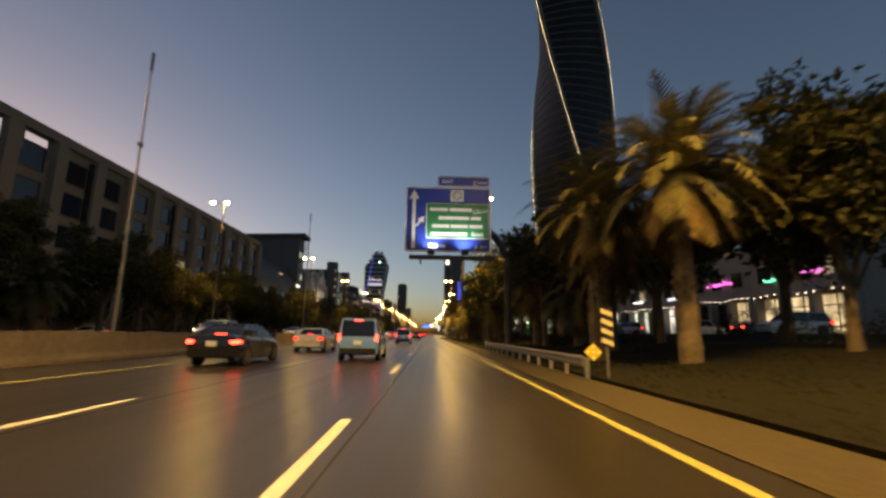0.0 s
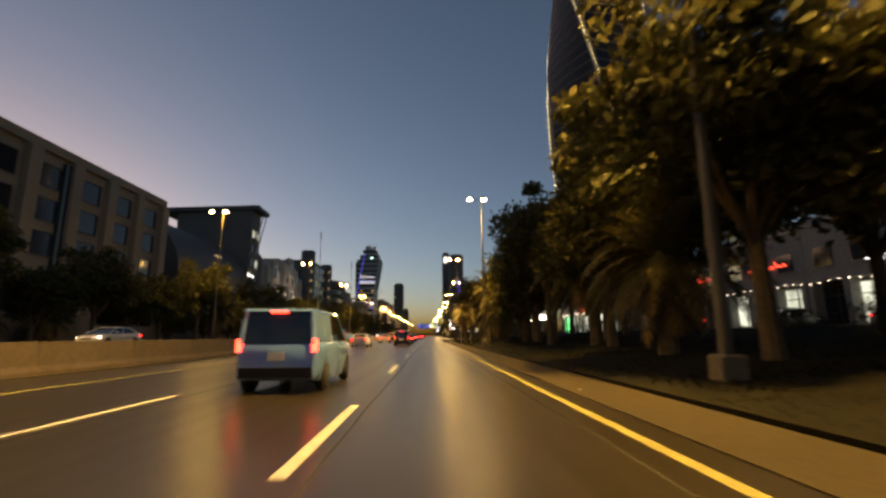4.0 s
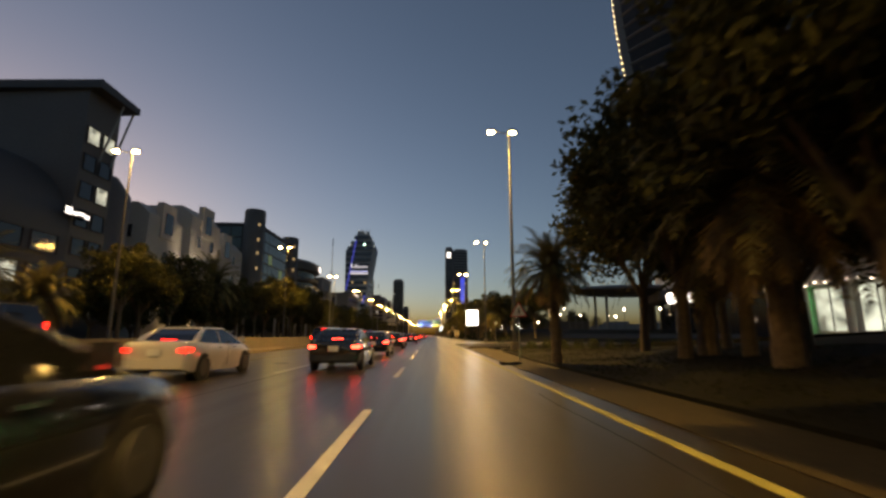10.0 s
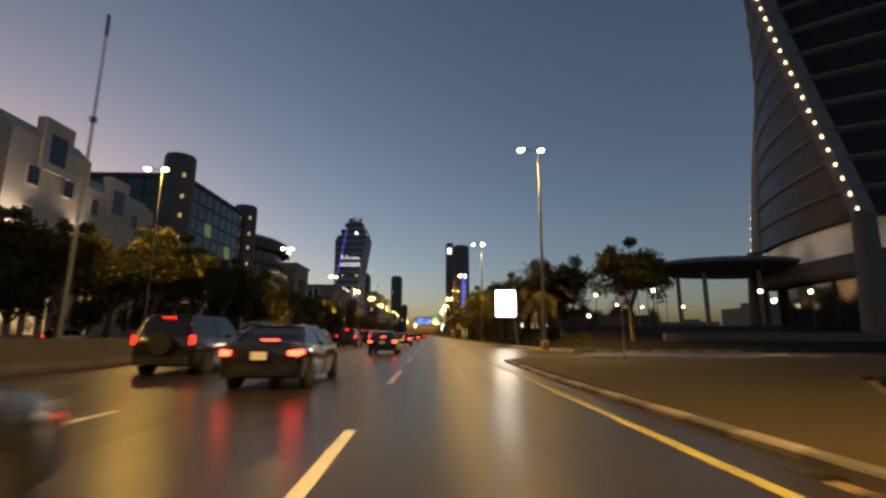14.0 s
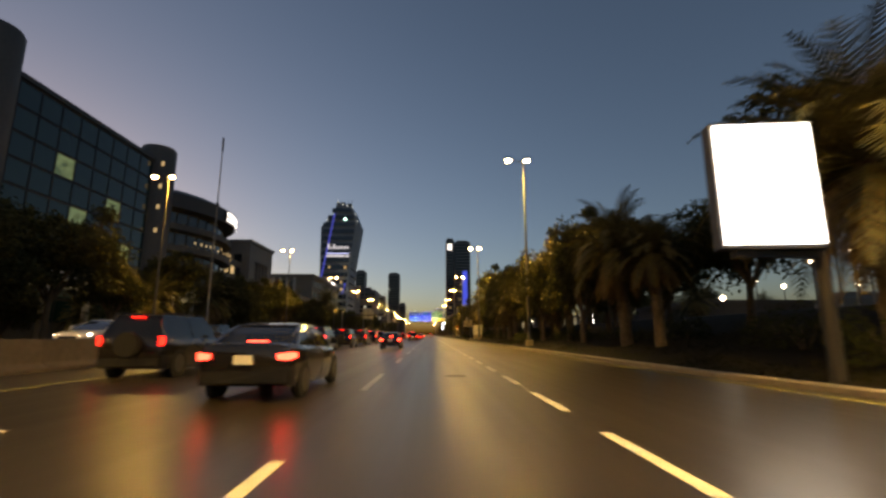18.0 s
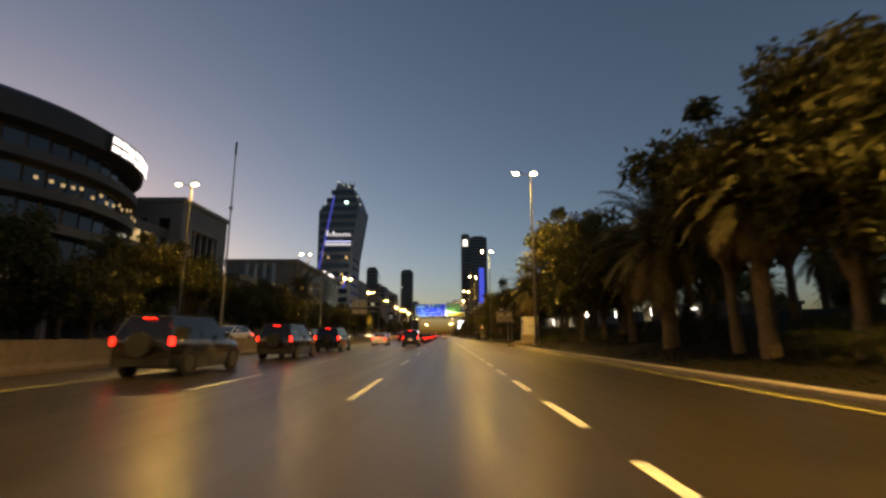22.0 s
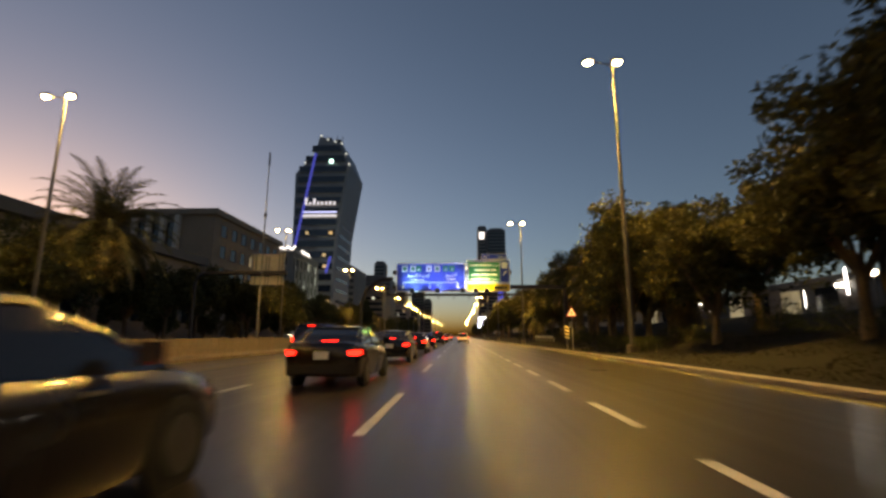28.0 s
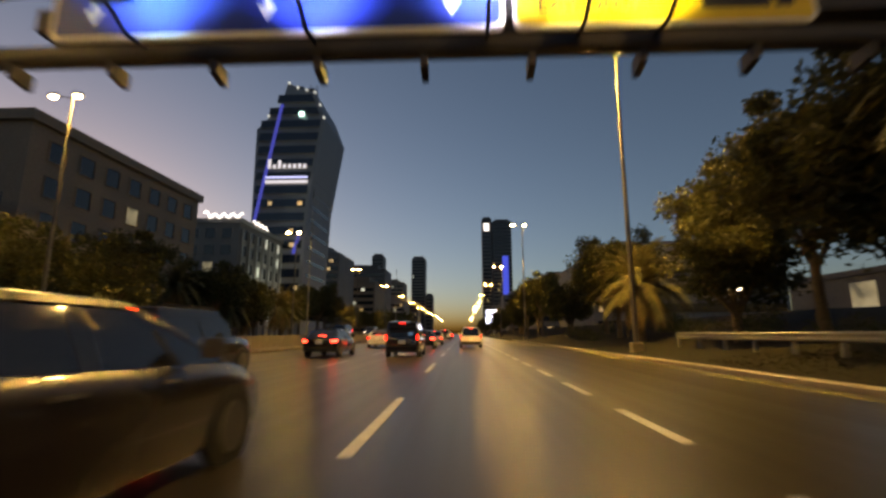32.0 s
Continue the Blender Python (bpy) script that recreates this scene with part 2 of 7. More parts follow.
def wavy_strip(x, y0, y1, w, seed):
    """A thin wandering strip of tar on the road."""
    mb, n = MB(), int((y1 - y0) / 1.5)
    rows = []
    for i in range(n + 1):
        y = y0 + (y1 - y0) * i / n
        c = x + 0.06 * noise.noise((y * 0.35, seed, 0)) + 0.02 * noise.noise((y * 2.1, seed, 4))
        e = w * (0.75 + 0.5 * abs(noise.noise((y * 0.8, seed, 9))))
        rows.append([(c - e, y, 0.002), (c + e, y, 0.002)])
    mb.loft(rows, caps=(False, False), closed=False)
    mb.f = [tuple(reversed(q)) for q in mb.f]
    return mb


def road_wear():
    for k, (x, y0, y1, w) in enumerate(((-1.08, -10, 96, 0.022), (-5.05, -10, 150, 0.025), (1.95, 20, 120, 0.018), (-8.9, -10, 380, 0.03))):
        part("tar_seam", wavy_strip(x, y0, y1, w, k), TAR, road_ob, "thin dark tar seam")
    cov = MB().tube([(0, 0, -0.01), (0, 0, 0.003)], 0.33, 20).mesh("manhole_cover", DARK_METAL)
    for x, y in ((-3.0, 57), (-6.9, 131), (0.9, 208), (-2.8, 274), (4.9, 318)):
        part("manhole_cover", cov, None, road_ob, "round iron manhole cover", at=(x, y, 0))


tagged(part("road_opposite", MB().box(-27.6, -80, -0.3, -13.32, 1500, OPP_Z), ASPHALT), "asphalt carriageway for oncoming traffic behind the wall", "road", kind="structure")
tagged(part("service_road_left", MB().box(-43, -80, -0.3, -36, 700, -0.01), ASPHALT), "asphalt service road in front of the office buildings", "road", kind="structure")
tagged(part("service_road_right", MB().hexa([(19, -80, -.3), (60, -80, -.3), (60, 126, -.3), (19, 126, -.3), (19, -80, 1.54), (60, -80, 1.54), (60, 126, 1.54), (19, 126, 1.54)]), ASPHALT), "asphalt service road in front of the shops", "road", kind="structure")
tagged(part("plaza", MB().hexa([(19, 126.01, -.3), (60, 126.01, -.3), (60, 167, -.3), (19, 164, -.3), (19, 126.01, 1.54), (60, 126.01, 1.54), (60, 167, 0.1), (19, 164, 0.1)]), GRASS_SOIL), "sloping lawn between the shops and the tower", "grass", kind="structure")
ramp_poly = [(2.954, 156.5), (3.3, 156.5), (3.2, 174.3), (4.9, 176.8), (9, 177), (40, 178.5), (60, 180), (60, 188), (34, 187.4), (16, 185.9), (2.954, 185.996)]
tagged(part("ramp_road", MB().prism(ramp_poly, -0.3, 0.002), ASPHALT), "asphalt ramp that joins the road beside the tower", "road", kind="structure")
apron_poly = [(3.5, 156.2), (5.0, 157.0), (12.0, 165.6), (40, 169), (60, 170), (60, 180), (40, 178.4), (9, 176.9), (5.0, 176.5), (3.4, 174.0)]
tagged(part("apron_pavement", MB().prism(apron_poly, -0.3, 0.09), PAVING), "brown paved apron in front of the twisted tower", "pavement", kind="structure")
tagged(part("shoulder_pavement", MB().prism([(2.96, -80), (4.45, -80), (4.45, 120), (4.62, 130), (6.0, 147), (6.0, 157.5), (3.46, 156), (2.96, 156)], -0.3, 0.015), PAVING), "sandy paved road shoulder beside the yellow line", "pavement", kind="structure")


def bank(name, label, ys, prof, material):
    """A sloping bank along the road: prof gives for each y the (x, z) of its cross-section."""
    mb = MB()
    mb.loft([[(x, y, z) for x, z in prof(y)] for y in ys], caps=(False, False), closed=False)
    mb.f = [tuple(reversed(q)) for q in mb.f]
    return tagged(part(name, mb, material, smooth=True), label, "grass", kind="structure")


def near_bank(y):
    k = min(1, max(0, (150 - y) / 25))
    e = 4.46 + 0.8 * min(1, max(0, (y - 131) / 17)) + 0.8 * max(0, y - 156.6) + 0.9 * max(0, 1 - abs(y - 147.5) / 2.2)
    rows = [(e, -0.2), (e, 0.10)]
    for i in range(1, 9):
        x = e + (19 - e) * i / 8
        rows.append((x, 0.10 + 1.45 * k * (i / 8) ** 1.3 + 0.10 * noise.noise((x * 0.5, y * 0.3, 0))))
    return rows + [(19.0, 0.06 + 1.45 * k)]


def far_bank(y):
    e = 8.2 + (max(0, 231 - y) / 44) ** 2 * 2.5
    k = min(1, max(0.0, (y - 190) / 25))
    rows = [(e, -0.2), (e, 0.12)]
    for i in range(1, 11):
        x = e + (21 - e) * i / 10
        rows.append((x, 0.12 + 2.5 * k * (i / 10) ** 1.1 + 0.12 * noise.noise((x * 0.5, y * 0.25, 3))))
    return rows + [(60, 0.12 + 2.5 * k)]


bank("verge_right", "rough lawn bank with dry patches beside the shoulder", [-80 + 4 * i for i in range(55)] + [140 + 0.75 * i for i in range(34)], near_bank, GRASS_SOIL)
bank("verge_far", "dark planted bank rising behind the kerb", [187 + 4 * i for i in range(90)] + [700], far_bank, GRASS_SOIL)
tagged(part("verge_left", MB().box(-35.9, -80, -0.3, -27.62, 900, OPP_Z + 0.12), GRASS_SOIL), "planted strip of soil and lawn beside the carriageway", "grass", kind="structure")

# trodden sandy path across the lawn, with a loose slab beside it
def lawn_path():
    rows = []
    for j in range(13):
        y = 145.4 + 0.35 * j
        x0 = near_bank(y)[0][0] + 0.05
        x1 = 10.5 + 1.6 * noise.noise((y * 0.8, 2, 0))
        row = []
        for i in range(15):
            x = x0 + (x1 - x0) * i / 14
            rim = min(j, 12 - j, 14 - i) / 2
            row.append((x, y + 0.25 * noise.noise((x, y, 7)), bank_z(x, y) + 0.03 - 0.09 * max(0, 1 - rim)))
        rows.append(row)
    mb = MB().loft(rows, caps=(False, False), closed=False)
    mb.f = [tuple(reversed(q)) for q in mb.f]
    tagged(part("lawn_path", mb, PAVING, smooth=True), "trodden sandy path across the lawn", "path", kind="structure")
    slab = root("stone_slab", 5.75, 148.9, bank_z(5.75, 148.9), "loose worn concrete slab lying on the lawn edge", "slab")
    part("slab", MB().cbox(-0.24, -0.34, -0.04, 0.24, 0.34, 0.07, 0.015), KERB_DARK, slab)


# kerb stones along the right edge past the ramp, and striped kerbs round the apron
def kerb_run(name, label, pts, material, dark=None, length=1.0, wide=0.3, high=0.15):
    holder = tagged(new(name), label, "kerb", kind="structure")
    me = MB().cbox(-wide / 2, 0.01, -0.3, wide / 2, length - 0.01, high, 0.03).mesh("kerb_stone", material)
    me2 = MB().cbox(-wide / 2, 0.01, -0.3, wide / 2, length - 0.01, high, 0.03).mesh("kerb_stone", dark) if dark else me
    k = 0
    for (x0, y0), (x1, y1) in zip(pts, pts[1:]):
        n = max(1, round(math.hypot(x1 - x0, y1 - y0) / length))
        turn = -math.degrees(math.atan2(x1 - x0, y1 - y0))
        for i in range(n):
            f = i / n
            part("kerb_stone", me if k % 2 else me2, None, holder, at=pose(x0 + (x1 - x0) * f, y0 + (y1 - y0) * f, 0, 0, 0, turn))
            k += 1
    return holder


PHASES = (6.85, 18.8, 86.6, 107.8, 148.5, 158.5, 198.6, 249.1, 280.0, 331.3, 351.4)
STEPS = (1, 6, 2, 4, 1, 4, 5, 3, 5, 2)


def lane_paint():
    """Painted lines, laid 4 mm above the asphalt."""
    holder = tagged(new("lane_markings"), "white and yellow painted lane lines on the asphalt", "road marking", kind="structure")
    starts = []
    for k in range(1, 3):
        starts.append(PHASES[0] - 11 * k)
    for a, b, n in zip(PHASES, PHASES[1:], STEPS):
        starts += [a + (b - a) * i / n for i in range(n)]
    starts += [PHASES[-1] + 10.2 * k for k in range(0, 45)]
    dash = MB().box(-0.075, -4.25, 0.0, 0.075, 0, 0.004).mesh("dash", LINE_WHITE)
    for y in starts:
        for x, dy in ((-1.35, 0), (-5.35, 1.6)):
            part("dash", dash, None, holder, at=(x, y + dy, 0.0))
    short = MB().box(-0.08, 0, 0.0, 0.08, 2.35, 0.004).mesh("dash", LINE_WHITE)
    for i in range(110):
        part("dash", short, None, holder, at=(2.32, 193.4 + 4.066 * i, 0.0))
    part("edge_line", MB().box(2.34, -80, 0.0, 2.50, 186.8, 0.004), LINE_YELLOW, holder, "yellow edge line")
    part("edge_line", MB().hexa([(2.56, 186.6, 0), (2.70, 186.6, 0), (3.95, 179.5, 0), (3.77, 179.5, 0), (2.56, 186.6, .004), (2.70, 186.6, .004), (3.95, 179.5, .004), (3.77, 179.5, .004)]), LINE_YELLOW, holder, "yellow gore line")
    pts = [(10.0, 187.2), (8.45, 196.5), (7.65, 208), (7.28, 230), (7.22, 1200)]
    for (x0, y0), (x1, y1) in zip(pts, pts[1:]):
        part("edge_line", MB().hexa([(x0 - .08, y0, 0), (x0 + .08, y0, 0), (x1 + .08, y1, 0), (x1 - .08, y1, 0), (x0 - .08, y0, .004), (x0 + .08, y0, .004), (x1 + .08, y1, .004), (x1 - .08, y1, .004)]), LINE_YELLOW, holder, "yellow edge line")
    part("edge_line", MB().box(-9.45, -80, 0.0, -9.3, 1200, 0.004), LINE_YELLOW, holder, "yellow edge line")
    for x in (-17.6, -21.2, -24.8):
        for i in range(27):
            part("dash", dash, None, holder, at=(x, 4 + 12 * i, OPP_Z))


def barrier():
    holder = tagged(new("median_barrier"), "long beige concrete wall between the carriageways", "barrier", kind="structure")
    sec = [(-0.32, 0), (0.32, 0), (0.32, 0.14), (0.14, 0.30), (0.10, 1.08), (-0.10, 1.08), (-0.14, 0.30), (-0.32, 0.14)]
    ln = 5.0
    me = MB().loft([[(x, 0.012, z) for x, z in sec], [(x, ln - 0.012, z) for x, z in sec]]).mesh("wall_segment", CONCRETE)
    for i in range(84):
        part("wall_segment", me, None, holder, at=(-12.98, -40 + ln * i, 0))
    part("wall_segment", MB().loft([[(x - 12.98, 380, z) for x, z in sec], [(x - 12.98, 1200, z) for x, z in sec]]), CONCRETE, holder)


# ---------- street lamps ----------
R_LAMPS = [(6.6, 4.6), (6.0, 54.5), (5.9, 99.1), (5.5, 145.6), (8.75, 191.5), (8.5, 235.8), (8.8, 281.5), (8.8, 326.7), (8.4, 367.7)] + [(8.5, 367.7 + 45 * k) for k in range(1, 15)]
L_LAMPS = [(-28.4, y) for y in (14.0, 59.5, 105.0, 150.6, 197.6, 241.4, 284.7, 329.5, 371.4)] + [(-28.5, 371.4 + 45 * k) for k in range(1, 15)]


def street_lamp():
    r = root("street_lamp", 0, 0, 0, "tall grey street lamp pole with twin glowing sodium heads", "street lamp", "street lamps along the road")
    part("base", MB().cbox(0.32, -0.28, 0, 0.88, 0.28, 0.75, 0.05), CONCRETE, r, "concrete footing")
    part("pole", MB().tube([(0.6, 0, 0.3), (0.6, 0, 6), (0.6, 0, 17.9)], [0.16, 0.13, 0.07], 10), POLE, r, smooth=True)
    for s in (-1, 1):
        part("arm", MB().tube([(0.6, 0, 17.2), (0.5 + 0.1 * s, 0, 17.7), (0.6 * s, 0, 17.9)], 0.04, 8), POLE, r, smooth=True)
        h = part("lamp_head", MB().loft([[(s * x, y, z) for x, y, z in q] for q in (
            [(0.5, -.1, 17.86), (0.5, .1, 17.86), (0.5, .1, 17.98), (0.5, -.1, 17.98)],
            [(0.75, -.2, 17.86), (0.75, .2, 17.86), (0.75, .16, 18.08), (0.75, -.16, 18.08)],
            [(1.25, -.17, 17.88), (1.25, .17, 17.88), (1.25, .1, 18.02), (1.25, -.1, 18.02)])]), POLE, r)
        part("lens", MB().loft([[(s * 0.9 + 0.27 * rr * math.cos(a), 0.17 * rr * math.sin(a), z) for a in (2 * math.pi * i / 12 for i in range(12))]
                                for rr, z in ((1, 17.855), (0.95, 17.78), (0.6, 17.72))]), LAMP_GLOW, h, "glowing amber lens", smooth=True)
    return r


def lamps():
    first = street_lamp()
    first.matrix_world = pose(R_LAMPS[0][0], R_LAMPS[0][1], 0)
    for x, y in R_LAMPS[1:]:
        copy_thing(first, pose(x, y, 0))
    for i, (x, y) in enumerate(L_LAMPS):
        copy_thing(first, pose(x, y, 0))
    light = bpy.data.lights.new("street_light", "SPOT")
    light.energy, light.color, light.spot_size, light.spot_blend, light.shadow_soft_size = LAMP_W, LAMP_RGB, radians(132), 1.0, 0.45
    for x, y in R_LAMPS[:12]:
        new("street_light", light).matrix_world = pose(x - 0.9, y, 17.6, 0, 6, 0)
    light = light.copy()
    light.energy = LAMP_W * 0.6
    for x, y in L_LAMPS[:12]:
        new("street_light", light).matrix_world = pose(x + 0.9, y, 17.6, 0, -22, 0)


# ---------- facade tools ----------
def window_meshes(w, h, depth, frame_mat, pane_mats, bars=1):
    """A frame with its reveal and mullions round the origin in the xz plane (looking along -y), and panes."""
    t = 0.1
    def loop(e, y):
        return [(-w / 2 - e, y, -e), (w / 2 + e, y, -e), (w / 2 + e, y, h + e), (-w / 2 - e, y, h + e)]
    fr = MB().loft([loop(0, 0.04), loop(0, -depth), loop(t, -depth), loop(t, 0.04)], caps=(False, False))
    frame_me = fr.mesh("window", frame_mat)
    panes = [MB().box(-w / 2, -0.04, 0, w / 2, -0.01, h).mesh("pane", pm) for pm in pane_mats]
    return frame_me, panes


FRONT, SOUTH = 90, 0       # facing the road (+x) or back along it (-y)


def window_grid(r, u0, u1, nu, z0, dz, nz, w, h, face, off, frame_mat, pane_mats, weights, rng, depth=0.18, bars=1, skip=None):
    fm, panes = window_meshes(w, h, depth, frame_mat, pane_mats, bars)
    for j in range(nz):
        for i in range(nu):
            if skip and skip(i, j):
                continue
            u = u0 + (u1 - u0) * (i + 0.5) / nu
            at = pose(off, u, z0 + dz * j, 0, 0, 90) if face == FRONT else pose(u, off, z0 + dz * j)
            wob = part("window", fm, None, r, at=at)
            part("pane", rng.choices(panes, weights)[0], None, wob)

# ---------- setting ----------
road_wear()
lane_paint()
barrier()
lamps()
kerb_run("kerb_right", "pale kerb stones along the outer lane", [(10.5, 187.1), (9.25, 196.6), (8.45, 208), (8.05, 231), (8.0, 420)], KERB_LIGHT, length=1.5, wide=0.4)
kerb_run("kerb_apron", "black and white striped kerb beside the apron", [(3.45, 156.0), (3.1, 166), (3.25, 174.2), (4.95, 176.75), (9, 177.0), (40, 178.6)], KERB_LIGHT, KERB_DARK, wide=0.24, high=0.10)
kerb_run("kerb_ramp", "black and white striped kerb along the ramp", [(10.8, 186.4), (16, 186.5), (34, 188.0), (58, 188.6)], KERB_LIGHT, KERB_DARK)


# ---------- office buildings on the far side ----------
def stone_block():
    """The long sandstone office with piers, tall slots and an open roof frame."""
    rng = random.Random(3)
    r = root("office_building", -48, 14, 0, "long sandstone office block with deep piers and dark windows", "building")
    part("wall", MB().box(-30, 0, 0, 0, 112, 21.5).box(-30, 44, 21.5, 0, 112, 24.2), STONE, r)
    part("plinth", MB().box(0.004, -1, 0, 1.6, 113, 9.6), STONE, r, "paler sandstone base storey")
    part("parapet", MB().box(-0.8, 0, 24.2, 0.5, 112, 25.4).box(-30, -0.4, 24.6, -0.8, 0.6, 25.4), STONE, r)
    frame_me = MB().box(-0.7, -0.4, 21.5, 0.2, 0.4, 24.2).mesh("roof_post", STONE)
    for i in range(9):
        part("roof_post", frame_me, None, r, at=(0, 2 + 5.0 * i, 0))
    pier = MB().box(0.004, -0.9, 9.6, 0.9, 0.9, 24.1).mesh("pier", STONE)
    for i in range(17):
        part("pier", pier, None, r, at=(0, 1 + 6.9 * i, 0))
    window_grid(r, 1, 111.4, 16, 11.2, 4.3, 3, 3.4, 2.9, FRONT, 0.02, STONE_DARK, [GLASS_DARK, GLASS_BLUE, LIT_DIM], [12, 5, 0.4], rng)
    slot = MB().box(0.01, -1.2, 9.7, 0.5, 1.2, 23.6).mesh("dark_slot", GLASS_DARK)
    for y in (49, 70, 90):
        part("dark_slot", slot, None, r, at=(0, y, 0), label="tall dark glass slot")
    window_grid(r, -29, -1, 5, 3.2, 4.4, 4, 3.2, 2.6, SOUTH, -0.02, STONE_DARK, [GLASS_DARK, GLASS_BLUE], [3, 1], rng)
    low = MB().box(0, -1.3, 3.0, 0.16, 1.3, 6.6).mesh("low_window", GLASS_DARK)
    for i in range(20):
        part("low_window", low, None, r, at=(1.55, 3 + 5.5 * i, 0))


def canopy_building():
    rng = random.Random(5)
    r = root("canopy_building", -50, 136, 0, "dark office with a broad overhanging roof and a rounded hall", "building")
    part("wall", MB().box(-22, 38, 0, -1, 45, 37.4), STONE_DARK, r)
    arch = [(-28 + 28 * (1 - math.cos(math.pi * i / 20)) / 2, 15 + 12.5 * math.sin(math.pi * i / 20)) for i in range(21)] + [(0, 0), (-28, 0)]
    part("hall", MB().loft([[(x - 1, y, z) for x, z in arch] for y in (2, 37.98)]), ROOF_DARK, r, "dark barrel-roofed hall", smooth=True)
    part("roof", MB().hexa([(-27, 36.5, 36.2), (1.0, 37.5, 37.2), (1.0, 46.5, 37.2), (-27, 46.5, 36.2), (-27, 36.5, 37.4), (1.0, 37.5, 38.5), (1.0, 46.5, 38.3), (-27, 46.5, 37.4)]), ROOF_DARK, r, "wide flat overhanging roof")
    for y in (41, 43.5):
        part("strut", MB().tube([(-0.9, y + 0.5, 27), (0.4, y + 2.4, 37.3)], 0.16, 8), STEEL, r)
    part("stair_drum", MB().tube([(-5, 48, 0), (-5, 48, 24), (-5, 48, 27)], [4.5, 4.5, 2.5], 20), STONE_DARK, r, smooth=True)
    window_grid(r, 4, 37, 6, 3.5, 4.2, 3, 4.2, 2.5, FRONT, -0.98, DARK_METAL, [GLASS_DARK, GLASS_BLUE, LIT_COOL, LIT_DIM], [8, 4, 0.7, 1], rng, bars=2)
    window_grid(r, 38.3, 44.7, 2, 4, 4.2, 7, 2.4, 2.4, FRONT, -0.98, DARK_METAL, [GLASS_DARK, LIT_COOL], [5, 1], rng)
    window_grid(r, -27, -3, 6, 3.5, 4.2, 3, 3.0, 2.2, SOUTH, 1.98, DARK_METAL, [GLASS_DARK, GLASS_BLUE], [3, 1], rng)
    sign = part("sign", MB().box(0.0, 0, 0, 0.25, 4.6, 1.1), DARK_METAL, r, "glowing white company sign", at=(-0.6, 36, 17.6))
    for i, (a, b, h) in enumerate(((0.1, 1.2, 1.25), (1.5, 2.3, 0.7), (2.5, 3.4, 0.9), (3.6, 4.5, 0.7))):
        part("sign_mark", MB().box(0.26, a, 0.1 + 0.12 * i % 0.3, 0.34, b, 0.1 + h * 0.8), SIGN_WHITE, sign)
    part("wall_light", MB().box(-0.95, 17, 20.1, -0.7, 20.5, 20.4), LIT_WARM, r, "warm strip light")


def gable_building():
    rng = random.Random(7)
    r = root("pale_building", -52, 193, 0, "pale rendered building with chamfered gable tops and a colonnade", "building")
    for k, (y0, y1, h, d) in enumerate(((0, 12, 25.5, 0.0), (12.02, 25, 28.2, 1.5), (25.02, 46, 26.0, -1.5))):
        c = 2.2
        part("wall", MB().loft([[(x, y0, z) for x, z in p] for p in [[(-22, 0), (d, 0), (d, h - c), (d - c, h), (-22, h)]]] + [[(x, y1, z) for x, z in p] for p in [[(-22, 0), (d, 0), (d, h - c), (d - c, h), (-22, h)]]]), STONE_PALE, r)
        window_grid(r, y0 + 0.8, y1 - 0.8, 1 + k % 2 + (k == 2), 14.5, 5.2, 2, 1.7, 2.4, FRONT, d + 0.02, STONE_PALE, [GLASS_DARK, LIT_DIM], [10, 1], rng)
        part("gable", MB().box(d - 0.9, (y0 + y1) / 2 - 2.4, h - 6, d + 0.35, (y0 + y1) / 2 + 2.4, h + 0.9), STONE_PALE, r, "raised gable with a dark grille")
        part("grille", MB().box(d + 0.36, (y0 + y1) / 2 - 1.3, h - 5, d + 0.45, (y0 + y1) / 2 + 1.3, h - 1), GLASS_DARK, r)
    window_grid(r, -21, -1, 4, 10, 4.4, 3, 1.7, 2.4, SOUTH, -0.02, STONE_PALE, [GLASS_DARK], [1], rng)
    part("colonnade_roof", MB().box(1.52, 1, 9.2, 7.5, 30, 12.2), STONE_PALE, r, "pale colonnade fascia")
    part("fascia_band", MB().box(7.52, 1, 10.0, 7.6, 30, 10.5), STONE_DARK, r)
    col = MB().tube([(0, 0, 0), (0, 0, 0.4), (0, 0, 0.41), (0, 0, 9.2)], [0.5, 0.5, 0.36, 0.34], 12).mesh("column", STONE_PALE, True)
    for i in range(8):
        part("column", col, None, r, at=(6.9, 1.6 + 4.0 * i, 0))
    glow_me = MB().box(1.53, -1.4, 1.2, 1.6, 1.4, 6.5).mesh("lit_shopfront", LIT_WARM)
    for i in (1, 3, 4, 6):
        part("lit_shopfront", glow_me, None, r, at=(0, 3.6 + 4 * i, 0), label="warm lit glass shopfront")
    up = bpy.data.lights.new("wall_uplight", "SPOT")
    up.energy, up.color, up.spot_size, up.spot_blend, up.shadow_soft_size = 900, (1.0, 0.92, 0.78), radians(95), 0.8, 0.2
    for y in (205.5, 217):
        new("wall_uplight", up).matrix_world = look((-49.3, y, 12.7), (-51.2, y, 20))


